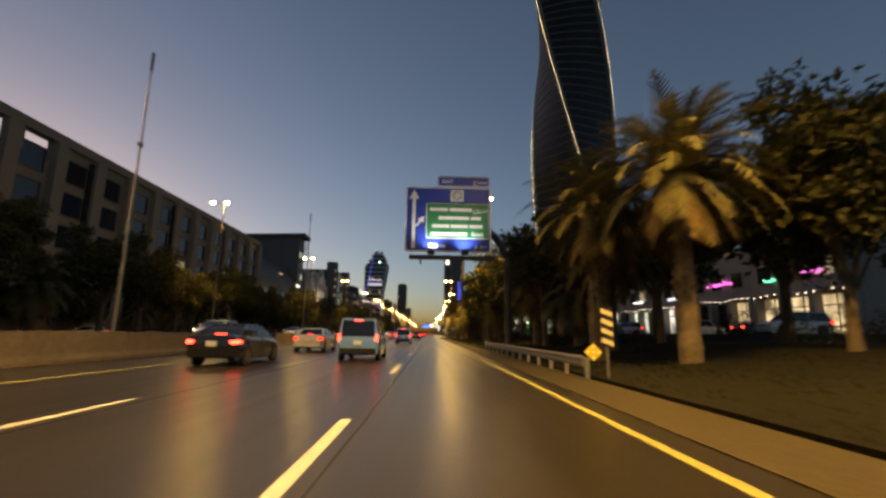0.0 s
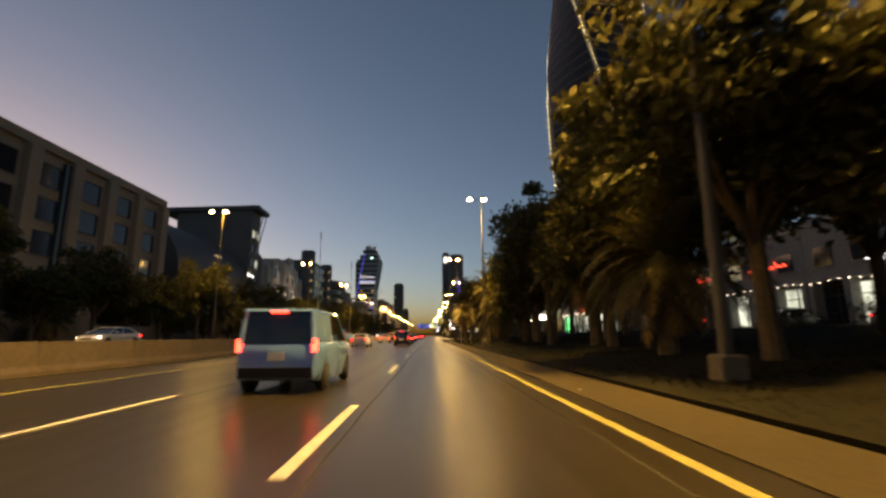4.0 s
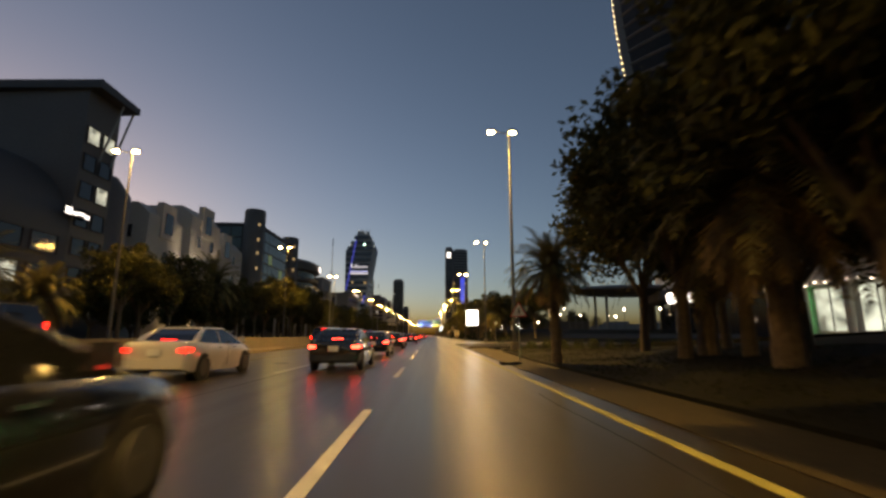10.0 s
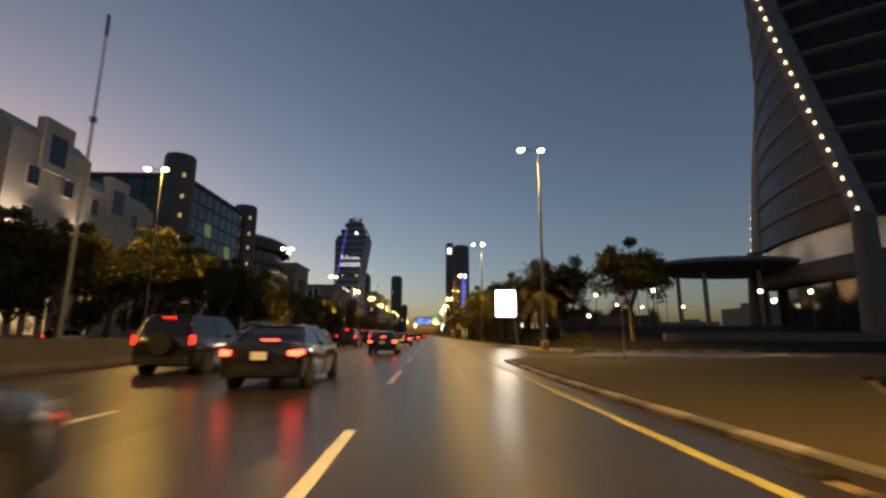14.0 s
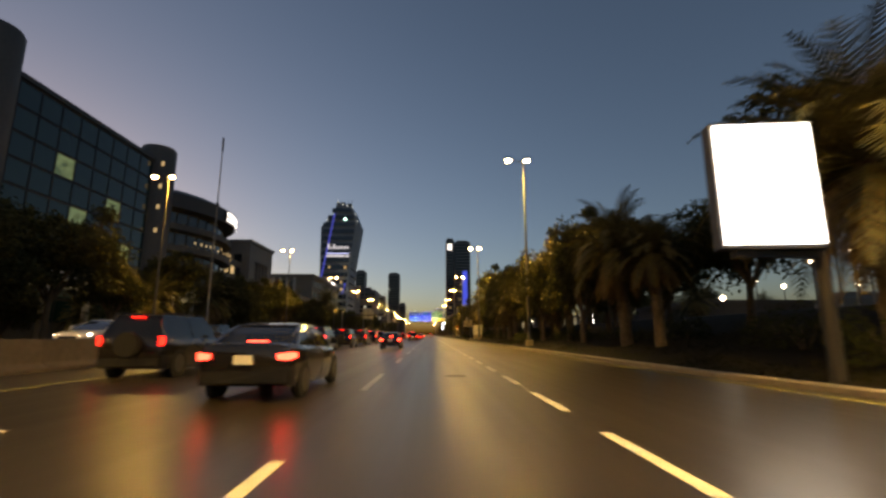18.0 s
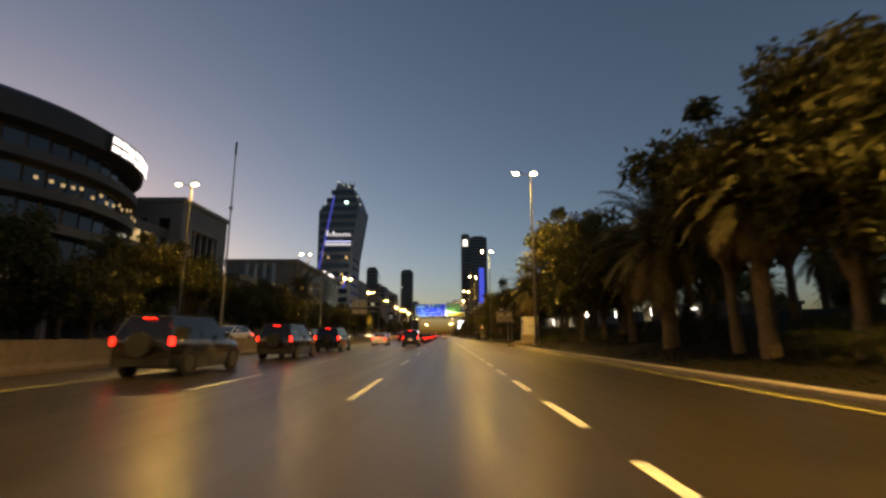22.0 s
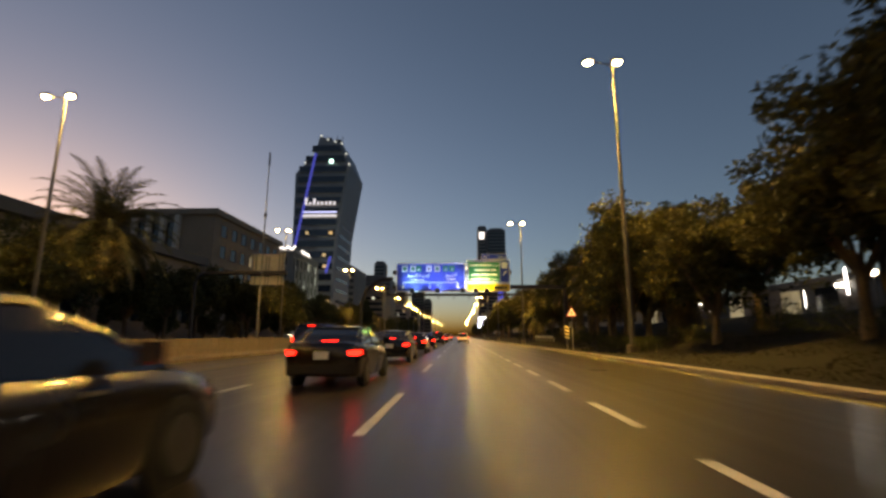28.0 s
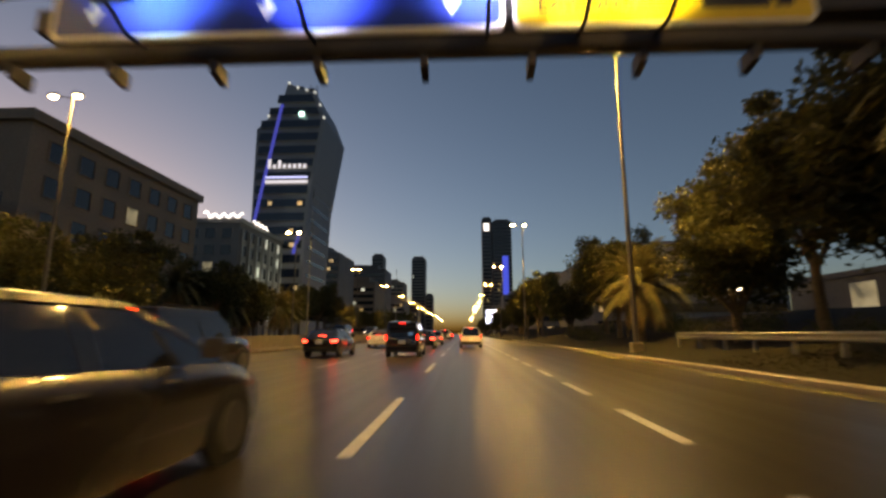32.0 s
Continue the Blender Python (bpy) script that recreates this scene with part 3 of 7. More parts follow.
def green_glass_building():
    rng = random.Random(9)
    r = root("glass_building", -52, 242, 0, "dark green glass office between two round stair towers", "building")
    part("wall", MB().box(-26, 3, 0, -0.25, 38, 33.6), STONE_DARK, r)
    part("roof_edge", MB().box(-26, 2.6, 33.6, 0.15, 38, 34.3), ROOF_DARK, r)
    fm, panes = window_meshes(3.3, 3.0, 0.10, DARK_METAL, [GLASS_GREEN, LIT_COOL, LIT_GREEN], 1)
    lit = {(3, 6): 2, (4, 4): 2, (7, 3): 2, (6, 5): 2}
    for j in range(9):
        for i in range(9):
            wob = part("window", fm, None, r, at=pose(-0.2, 5.0 + 3.55 * i, 3.0 + 3.4 * j, 0, 0, 90))
            part("pane", panes[lit.get((i, j), 0)], None, wob)
    window_grid(r, -25, -1, 7, 3, 3.4, 9, 3.1, 3.0, SOUTH, 2.98, DARK_METAL, [GLASS_GREEN, LIT_GREEN], [30, 1], rng, depth=0.1)
    for y, h, rad in ((3.5, 38.2, 3.0), (38.5, 37.2, 3.1)):
        t = part("stair_tower", MB().tube([(-1.2, y, 0), (-1.2, y, h - 0.5), (-1.2, y, h)], [rad, rad, rad - 0.3], 28), STONE_MID, r, "round dark grey stone stair tower", smooth=True)
        for z in (20, 24.5, 28.5, 33):
            part("porthole", MB().box(-0.35, -0.1, 0, 0.35, 0.1, 0.8), LIT_WARM, t, "small warm light", at=(-1.2 + rad * 0.72, y - rad * 0.72, z))
    part("podium", MB().box(0.2, -2, 7.8, 9, 46, 9.4), STONE_PALE, r, "pale entrance canopy")
    post = MB().box(-0.3, -0.3, 0, 0.3, 0.3, 7.8).mesh("post", STONE_PALE)
    for i in range(8):
        part("post", post, None, r, at=(8.2, -1 + 6.5 * i, 0))
    part("canopy_light", MB().box(1, 0, 7.55, 8.4, 44, 7.79), LIT_DIM, r, "dim warm soffit lights")


def round_building():
    r = root("round_building", -69, 296, 0, "round dark office drum with stacked floors under a ring roof", "building")
    R = 22.5
    ring = lambda rad, z, n=56: [(rad * math.cos(2 * math.pi * i / n), rad * math.sin(2 * math.pi * i / n), z) for i in range(n)]
    part("core", MB().loft([ring(R - 2, 0), ring(R - 2, 27)]), STONE_DARK, r, smooth=True)
    part("ring_roof", MB().loft([ring(R - 1, 26.0), ring(R + 0.4, 26.2), ring(R + 0.6, 29.0), ring(R - 1.5, 30.2)]), ROOF_DARK, r, "dark curved roof ring", smooth=True)
    for z in (5.5, 9.5, 13.5, 17.5, 21.8):
        part("floor_band", MB().loft([ring(R - 2.1, z), ring(R, z + 0.1), ring(R, z + 1.3), ring(R - 2.1, z + 1.4)], caps=(False, False)), STONE_MID, r, smooth=True)
    rng = random.Random(4)
    mats = [GLASS_DARK, GLASS_BLUE, LIT_WARM, LIT_COOL]
    pane = [MB().box(-1.05, -0.1, 0, 1.05, 0.02, 2.4).mesh("pane", m) for m in mats]
    for z, wts in ((7.0, (8, 2, 0.4, 0.3)), (11.0, (10, 2, 0.3, 0)), (15.0, (14, 3, 0.2, 0.1)), (19.0, (9, 3, 0, 0)), (23.3, (12, 3, 0, 0))):
        for i in range(30):
            a = -110 + 200 * i / 29
            part("pane", rng.choices(pane, wts)[0], None, r, at=pose((R - 1.98) * math.cos(radians(a)), (R - 1.98) * math.sin(radians(a)), z, 0, 0, a + 90))
    spark = MB().box(-0.22, -0.12, 0, 0.22, 0.0, 0.45).mesh("terrace_light", LIT_WARM)
    for i in range(16):
        a = -22 + 3.4 * i + rng.uniform(-0.8, 0.8)
        part("terrace_light", spark, None, r, "small warm terrace light", at=pose((R + 0.06) * math.cos(radians(a)), (R + 0.06) * math.sin(radians(a)), 19.3 + rng.uniform(-0.3, 0.5), 0, 0, a + 90))
    sign = part("sign_board", MB().loft([[((R + d) * math.cos(radians(a)), (R + d) * math.sin(radians(a)), z) for a in range(-2, 32, 2)] for d, z in ((0.62, 26.3), (0.75, 26.3), (0.75, 28.9), (0.62, 28.9))], closed=False, caps=(False, False)), DARK_METAL, r)
    for k in range(7):
        a0 = -1 + 4.6 * k
        for z0, z1, a1 in ((26.5, 27.3, a0 + 3.6), (27.7, 28.6, a0 + 3.9)) if k % 3 < 2 else ((26.6, 28.5, a0 + 3.2),):
            part("sign_bar", MB().hexa([((R + d) * math.cos(radians(a)), (R + d) * math.sin(radians(a)), z) for z in (z0, z1) for a, d in ((a0, .77), (a0, .85), (a1, .85), (a1, .77))]), SIGN_WHITE, sign, "glowing white letter block")


def portal_building():
    rng = random.Random(11)
    r = root("portal_building", -50, 321, 0, "grey stone office block with a tall recessed portal", "building")
    part("wall", MB().box(-24, 0, 0, -1, 18, 26.6), STONE_GREY, r)
    part("jamb", MB().box(-1, 0, 0, 0, 4, 26.6), STONE_GREY, r)
    part("jamb", MB().box(-1, 14, 0, 0, 18, 26.6), STONE_GREY, r)
    part("lintel", MB().box(-1, 4, 22, 0, 14, 26.6), STONE_GREY, r)
    part("cornice", MB().box(-24.4, -0.4, 26.6, 0.4, 18.4, 27.5), STONE_GREY, r)
    for i in range(4):
        part("fin", MB().box(-0.95, 5.4 + 2.5 * i, 0, -0.3, 5.8 + 2.5 * i, 22), STONE_GREY, r)
    part("portal_glass", MB().box(-1.0, 4.05, 1, -0.9, 13.95, 21.9), GLASS_DARK, r)
    window_grid(r, -23, -1, 5, 4, 4.2, 5, 2.2, 2.6, SOUTH, -0.02, STONE_GREY, [GLASS_DARK, LIT_WARM], [9, 1], rng)
    part("annex", MB().box(-20, -16, 0, -2, -0.05, 21), STONE_DARK, r, "darker lower annex")
    window_grid(r, -15, -1, 4, 5, 4, 4, 2.6, 2.2, FRONT, -1.98, DARK_METAL, [GLASS_DARK, LIT_WARM, LIT_COOL], [4, 2, 1], rng)


def beige_building():
    rng = random.Random(13)
    r = root("beige_building", -50, 390, 0, "flat-roofed beige office with a columned end wall", "building")
    part("wall", MB().box(-24, 0, 0, 0, 34, 25.6), STONE, r)
    part("roof_slab", MB().box(-24.5, -0.6, 25.6, 0.6, 34.5, 26.9), STONE, r)
    window_grid(r, 1.5, 33, 7, 4, 4.4, 5, 2.4, 2.5, FRONT, 0.02, STONE, [GLASS_DARK, LIT_DIM], [12, 1], rng)
    for x in (-16.5, -13.5, -10.5, -7.5):
        part("column", MB().box(x - 0.5, -0.9, 0, x + 0.5, -0.02, 25.5), STONE_PALE, r, "pale full-height pilaster")
    window_grid(r, -23, -17.5, 2, 4, 4.4, 5, 1.8, 2.5, SOUTH, -0.02, STONE, [GLASS_DARK], [1], rng)
    part("glass_wall", MB().box(-16, -0.06, 3, -8, -0.02, 24), GLASS_DARK, r)
    low = root("low_office", -50, 346, 0, "long low brown office with a deep flat roof", "building")
    part("wall", MB().box(-24, 0, 0, 0, 40, 14.5), STONE, low)
    part("roof_slab", MB().box(-25, -1, 14.5, 1.2, 41, 16.0), ROOF_DARK, low)
    window_grid(low, 1, 39, 9, 3.4, 5, 2, 2.8, 3.0, FRONT, 0.02, STONE, [GLASS_DARK, LIT_DIM], [9, 1], rng)
    window_grid(low, -23, -1, 5, 3.4, 5, 2, 2.8, 3.0, SOUTH, -0.02, STONE, [GLASS_DARK, LIT_DIM], [9, 1], rng)


def white_lit_building():
    rng = random.Random(15)
    STONE_PALE = surf("weathered_render", (0.19, 0.185, 0.175), 0.8, var=0.2, grain=3, stain=0.15)
    r = root("hotel_building", -58, 456, 0, "pale building with floodlit front and glowing script signs", "building")
    part("wall", MB().box(-24, 0, 0, 0, 28, 29.5), STONE_PALE, r)
    part("parapet", MB().box(-24.3, -0.3, 29.5, 0.4, 28.3, 30.8), STONE_PALE, r)
    window_grid(r, 1, 27, 6, 3.5, 4.4, 6, 2.2, 2.8, FRONT, 0.02, STONE_PALE, [GLASS_DARK, LIT_COOL], [7, 1], rng)
    window_grid(r, -23, -1, 5, 3.5, 4.4, 6, 2.6, 2.6, SOUTH, -0.02, STONE_PALE, [GLASS_DARK, LIT_DIM], [10, 1], rng)
    pil = MB().box(0.0, -0.5, 0, 0.7, 0.5, 28).mesh("pilaster", STONE_PALE)
    for i in range(7):
        part("pilaster", pil, None, r, at=(0.0, 1 + 4.3 * i, 0))
    for x0 in (-9.5,):
        s = part("script_sign", MB().tube([(x0 + i * 0.42, -0.6, 31.3 + 0.55 * math.sin(i * 1.1) + (0.7 if i < 4 else 0)) for i in range(26)], 0.3, 6), SIGN_WHITE, r, "glowing white script sign", smooth=True)
    part("script_sign", MB().tube([(0.7, 6 + i * 0.5, 31.2 + 0.5 * math.sin(i * 1.3)) for i in range(20)], 0.2, 6), SIGN_WHITE, r, "glowing white script sign", smooth=True)
    up = bpy.data.lights.new("facade_floodlight", "SPOT")
    up.energy, up.color, up.spot_size, up.spot_blend, up.shadow_soft_size = 2500, (0.75, 1.0, 0.92), radians(95), 0.7, 0.3
    for y in (460, 472):
        new("facade_floodlight", up).matrix_world = look((-53, y + 3, 3), (-58, y + 3, 16))


def leaning_tower():
    """The tower with a leaning side wall, dark floor strips, a slanting blue light line and rooftop lights."""
    r = root("office_tower", -58, 489, 0, "tall office tower with a leaning glass side and blue light line", "building")
    blue = glow("blue_line_light", (0.10, 0.14, 1.0), 0.12)
    front = [(-12.5, 0), (5.4, 0), (5.4, 24), (6.2, 46), (10.4, 74.5), (8.6, 79), (6.4, 84.6), (1.0, 86.2), (-3.5, 88.5), (-5.6, 79.5), (-9, 76), (-13.5, 71)]
    part("wall", MB().loft([[(x, y, z) for x, z in front] for y in (0, 26)]), surf("tower_concrete", (0.24, 0.25, 0.275), 0.6, var=0.15, grain=2, stain=0.1), r, "grey concrete tower body")

    def left_at(z):
        return -13.2 + (max(0, z - 71) / 17.5) * 10 - 0.0

    def right_at(z):
        pts = [(0, 4.9), (24, 4.9), (46, 5.7), (74, 9.6), (80, 7.6), (85, 5.4), (88, -1)]
        for (a, xa), (b, xb) in zip(pts, pts[1:]):
            if z <= b:
                return xa + (xb - xa) * (z - a) / (b - a)
        return xb

    for i in range(17):
        z = 5 + 4.75 * i
        x0, x1 = left_at(z) + 0.8, right_at(z) - 0.6
        if x1 - x0 > 2:
            part("window_strip", MB().hexa([(x0, -0.35, z), (x1, -0.35, z), (x1, -0.02, z), (x0, -0.02, z), (x0 + 0.2, -0.35, z + 2.7), (right_at(z + 2.7) - 0.6, -0.35, z + 2.7), (right_at(z + 2.7) - 0.6, -0.02, z + 2.7), (x0 + 0.2, -0.02, z + 2.7)]), GLASS_BLUE if i % 5 else GLASS_DARK, r, "dark ribbon window")
            part("sill_band", MB().box(x0, -0.5, z - 0.35, x1, -0.02, z - 0.01), STONE_GREY, r, "pale floor edge")
        if z < 74:
            xs = right_at(z) + 0.52
            part("side_window", MB().box(xs - 0.3, 3, z + 0.4, xs + 0.1, 23, z + 1.7), GLASS_DARK, r, "dark side window strip")
    for x, z, w, h in ((-12.6, 71.2, 1.6, 3.4), (-10.4, 74.5, 1.0, 2.2), (-8.0, 76.5, 2.2, 2.6), (-1.5, 86.5, 2.4, 2.2), (2.5, 85.5, 2.6, 2.4)):
        part("roof_plant", MB().box(x, 3, z - 1.2, x + w, 7, z + h), STONE_DARK, r, "dark rooftop plant box")
    part("light_line", MB().hexa([(-12.3, -0.7, 38), (-11.3, -0.7, 38), (-11.3, -0.36, 38), (-12.3, -0.36, 38), (-5.4, -0.7, 80), (-4.4, -0.7, 80), (-4.4, -0.36, 80), (-5.4, -0.36, 80)]), blue, r, "slanting blue light line")
    part("light_line", MB().hexa([(1.6, -0.7, 27), (2.6, -0.7, 27), (2.6, -0.36, 27), (1.6, -0.36, 27), (3.2, -0.7, 34), (4.2, -0.7, 34), (4.2, -0.36, 34), (3.2, -0.36, 34)]), blue, r, "blue light line")
    pale = glow("tower_sign_light", (0.75, 0.82, 1.0), 0.26)
    for i, h in enumerate((4.0, 1.6, 3.6, 1.8, 1.8, 1.8, 2.0, 1.8)):
        part("sign_bar", MB().box(-8.4 + i * 1.75, -0.75, 56.5, -7.4 + i * 1.75, -0.4, 56.5 + h * 0.8), pale, r, "glowing white letter block")
    part("sign_line", MB().box(-9, -0.75, 51.2, 5.5, -0.4, 52.2), pale, r, "glowing white light line")
    part("sign_line", MB().box(-9, -0.75, 53.0, 5.5, -0.4, 53.6), glow("pale_blue_line", (0.4, 0.5, 1.0), 0.5), r)
    bulb = MB().box(-0.35, -0.35, 0, 0.35, 0.35, 0.6).mesh("roof_light", glow("white_roof_light", (0.8, 0.95, 1.0), 0.22))
    for x, z in ((-3, 88.0), (0.2, 86.2), (3.4, 85.2), (6.4, 84.2), (8.4, 79.4), (10.0, 74.6), (-9.5, 75.6)):
        part("roof_light", bulb, None, r, at=(x, -0.2, z))
    part("logo_light", MB().box(1.4, -0.8, 75.5, 3.0, -0.4, 77), glow("logo_light", (0.4, 1.0, 0.95), 1.5), r, "glowing round logo light")
    for x in (-2, 2.5, 5):
        part("antenna", MB().tube([(x, 6, 80), (x, 6, 91)], 0.12, 6), DARK_METAL, r)
    rng = random.Random(2)
    lit = MB().box(-0.7, -0.4, 0, 0.7, -0.36, 1.4).mesh("lit_pane", LIT_WARM)
    for _ in range(12):
        z = 5.6 + 4.75 * rng.randrange(0, 9)
        part("lit_pane", lit, None, r, at=(rng.uniform(-11, right_at(z) - 1.5), 0, z))


def plain_tower(name, x0, x1, y, h, label, mat, strips=14, lit=0.06, seed=1, depth=24):
    rng = random.Random(seed)
    r = root(name, x0, y, 0, label, "building")
    w = x1 - x0
    part("wall", MB().box(0, 0, 0, w, depth, h).box(w * 0.15, 2, h, w * 0.85, depth - 2, h + 3), mat, r)
    nb = max(2, int(w / 3.2))
    side_me = None
    dz = h / (strips + 1)
    for i in range(strips):
        part("window_strip", MB().box(0.8, -0.3, dz * (i + 0.6), w - 0.8, -0.02, dz * (i + 0.6) + dz * 0.5), GLASS_DARK, r)
        if rng.random() < lit * nb:
            u = rng.uniform(1, w - 3)
            part("lit_pane", MB().box(u, -0.34, dz * (i + 0.62), u + 2, -0.31, dz * (i + 0.62) + dz * 0.4), rng.choice([LIT_WARM, LIT_COOL]), r)
    return r


stone_block()
canopy_building()
gable_building()
green_glass_building()
round_building()
portal_building()
beige_building()
white_lit_building()
leaning_tower()
plain_tower("distant_tower", -68, -50, 940, 99, "distant dark slab tower with a stepped foot", STONE_DARK, 24, 0.02, 2)
plain_tower("distant_tower", -50, -40, 944, 50, "distant dark stepped block beside the tower", STONE_DARK, 10, 0.03, 3)
plain_tower("distant_tower", -121, -106, 940, 103, "distant slim office tower", STONE_DARK, 20, 0.05, 4)
t3 = plain_tower("distant_tower", 46, 76, 1050, 176, "distant broad tower with a blue light strip", STONE_DARK, 30, 0.02, 5)
part("light_strip", MB().box(15, -1, 12, 24, -0.4, 120), glow("deep_blue_strip", (0.05, 0.10, 0.9), 0.25), t3, "blue light strip")
t4 = plain_tower("distant_tower", 30, 45, 1050, 180, "distant slim tower with a glowing white emblem", STONE_DARK, 30, 0.02, 6)
part("emblem", MB().box(3, -1, 160, 11, -0.4, 172), SIGN_WHITE, t4, "glowing white emblem")
rngb = random.Random(21)
for k, (x0, x1, y, h) in enumerate(((-95, -60, 560, 40), (-75, -50, 600, 30), (-90, -55, 660, 46), (-72, -48, 720, 28), (-100, -60, 800, 52), (-75, -50, 850, 34),
                                    (24, 60, 430, 16), (28, 60, 520, 22), (26, 70, 600, 18), (30, 70, 690, 30), (24, 60, 800, 26), (90, 130, 1050, 60), (40, 70, 900, 34))):
    plain_tower("city_block", x0, x1, y, h, "plain mid-rise city block in the distance", [STONE_GREY, STONE, STONE_DARK][k % 3], max(3, int(h / 4)), 0.12, 30 + k, 30)

# low roofs and tree tops along the right-hand horizon
rngs = random.Random(44)
for k in range(16):
    x, y = 110 + 26 * k + rngs.uniform(-6, 6), 330 + rngs.uniform(-20, 160)
    w, h = rngs.uniform(24, 40), rngs.uniform(7, 13)
    q = root("low_house", x, y, GROUND_Z, "low flat-roofed house on the far side of the plaza", "building", "distant low houses")
    part("wall", MB().box(0, 0, -0.3, w, 18, h).box(w * 0.2, 3, h, w * 0.55, 14, h + 2.4), [STONE_GREY, STONE, STONE_DARK][k % 3], q)
    part("parapet", MB().box(-0.3, -0.3, h, w + 0.3, 0.1, h + 0.7), STONE_GREY, q)
    for i in range(3):
        part("window", MB().box(2 + i * w * 0.3, -0.12, 1.6, 4.6 + i * w * 0.3, -0.01, 3.6), LIT_WARM if rngs.random() < 0.5 else GLASS_DARK, q)


# ---------- the twisted tower ----------
def twisted_tower():
    cx, cy, R, a0, rate, fh, z0, n = 69.9, 216.8, 19.9, 43.4, -0.643, 4.2, 11.8, 48
    r = root("twisted_tower", cx, cy, 0, "huge twisted dark glass skyscraper with strings of lights along its edges", "skyscraper")
    dk = rate * fh

    def ring(rad, z, turn, bulge=1.0):
        pts = []
        for q in range(4):
            p0, p1 = (Vector((math.cos(radians(turn + 90 * (q + s))), math.sin(radians(turn + 90 * (q + s))), 0)) * rad for s in (0, 1))
            for i in range(6):
                f = i / 6
                p = p0.lerp(p1, f)
                p *= 1 + 0.10 * bulge * math.sin(math.pi * f)
                pts.append((p.x, p.y, z))
        return pts

    tower_glass = surf("tower_glass", (0.017, 0.0155, 0.0135), 0.35, var=0.4, grain=0.5, stain=0.12, bump=0)
    tower_glass.node_tree.nodes["Principled BSDF"].inputs["Specular IOR Level"].default_value = 0.2
    fin_grey = surf("edge_beam", (0.17, 0.16, 0.145), 0.6, var=0.15, grain=2, stain=0.3)
    glass = MB().loft([ring(R - 0.5, 0, 0), ring(R - 0.5, fh - 0.9, dk * 0.8)], caps=(False, False)).mesh("glass_floor", tower_glass)
    slab = MB().loft([ring(R - 0.5, fh - 0.9, dk * .8), ring(R - 0.05, fh - 0.5, dk * .87), ring(R - 0.05, fh - 0.2, dk * 0.95), ring(R - 0.5, fh, dk)], caps=(False, True)).mesh("floor_band", surf("tower_band", (0.12, 0.11, 0.105), 0.6, var=0.2, grain=2, stain=0.2))
    fin = MB().hexa([(R - 1.2, -1.1, 0), (R + 0.5, -1.1, 0), (R + 0.5, 0.2, 0), (R - 1.2, 1.1, 0)] + [tuple(Matrix.Rotation(radians(dk), 3, "Z") @ Vector(p)) for p in ((R - 1.2, -1.1, fh), (R + 0.5, -1.1, fh), (R + 0.5, 0.2, fh), (R - 1.2, 1.1, fh))]).mesh("edge_fin", fin_grey)
    bulb = MB().tube([(R + 0.55, -0.3, 0.6), (R + 0.62, -0.3, 0.82), (R + 0.55, -0.3, 1.04)], [0.05, 0.12, 0.05], 6)
    bulb = bulb.mesh("edge_light", BULB)
    for k in range(1, n):
        z, a = z0 + fh * k, a0 + rate * (z0 + fh * k)
        part("glass_floor", glass, None, r, at=pose(0, 0, z, 0, 0, a))
        part("floor_band", slab, None, r, at=pose(0, 0, z, 0, 0, a))
        for q in range(4):
            f = part("edge_fin", fin, None, r, at=pose(0, 0, z, 0, 0, a + 90 * q))
            for up in (0.0, 2.0):
                part("edge_light", bulb, None, f, "small warm edge light", at=pose(0, 0, up, 0, 0, dk * up / fh))
    base_turn = a0 + rate * z0
    part("podium", MB().loft([ring(R - 3, 0, base_turn), ring(R - 3, 9, base_turn)]), GLASS_DARK, r, "dark glass lobby")
    part("soffit", MB().loft([ring(R - 1, 9, base_turn), ring(R - 0.2, 9.6, base_turn), ring(R - 0.2, 11.78, base_turn)]), STONE_MID, r, "grey transfer floor")
    # Wall brightness comes from its own patchy emission; no lobby lamps are placed.
    part("lobby_wall", MB().loft([ring(R - 2.2, 11.785, base_turn), ring(R - 2.2, 16.05, base_turn + dk)]), glow("lobby_wall_glow", (1.0, 0.93, 0.80), 0.022, 0.15), r, "pale upper lobby wall that glows as if lit")
    for q in range(4):
        a = radians(base_turn + 90 * q)
        part("leg", MB().tube([((R + 1.0) * math.cos(a - 0.06), (R + 1.0) * math.sin(a - 0.06), 0), (R * math.cos(a + radians(dk)), R * math.sin(a + radians(dk)), 16.2)], [1.5, 1.2], 10), STONE_MID, r, "inclined concrete leg", smooth=True)
    c = root("entrance_canopy", 52, 229, 0, "wide flat lens-shaped entrance canopy on slim columns", "canopy")
    part("roof", MB().loft([[(px * s, py * s, z) for px, py in [(16 * math.cos(2 * math.pi * i / 40), 9 * math.sin(2 * math.pi * i / 40)) for i in range(40)]] for s, z in ((0.8, 11.6), (1.0, 12.6), (1.0, 12.9), (0.75, 13.7))]), STONE_DARK, c, smooth=True)
    for x, y in ((-8, -4), (0, -5.5), (8, -4), (-8, 4), (8, 4)):
        part("column", MB().tube([(x, y, 0), (x, y, 11.8)], 0.35, 10), STONE_GREY, c, smooth=True)
    return r


twisted_tower()


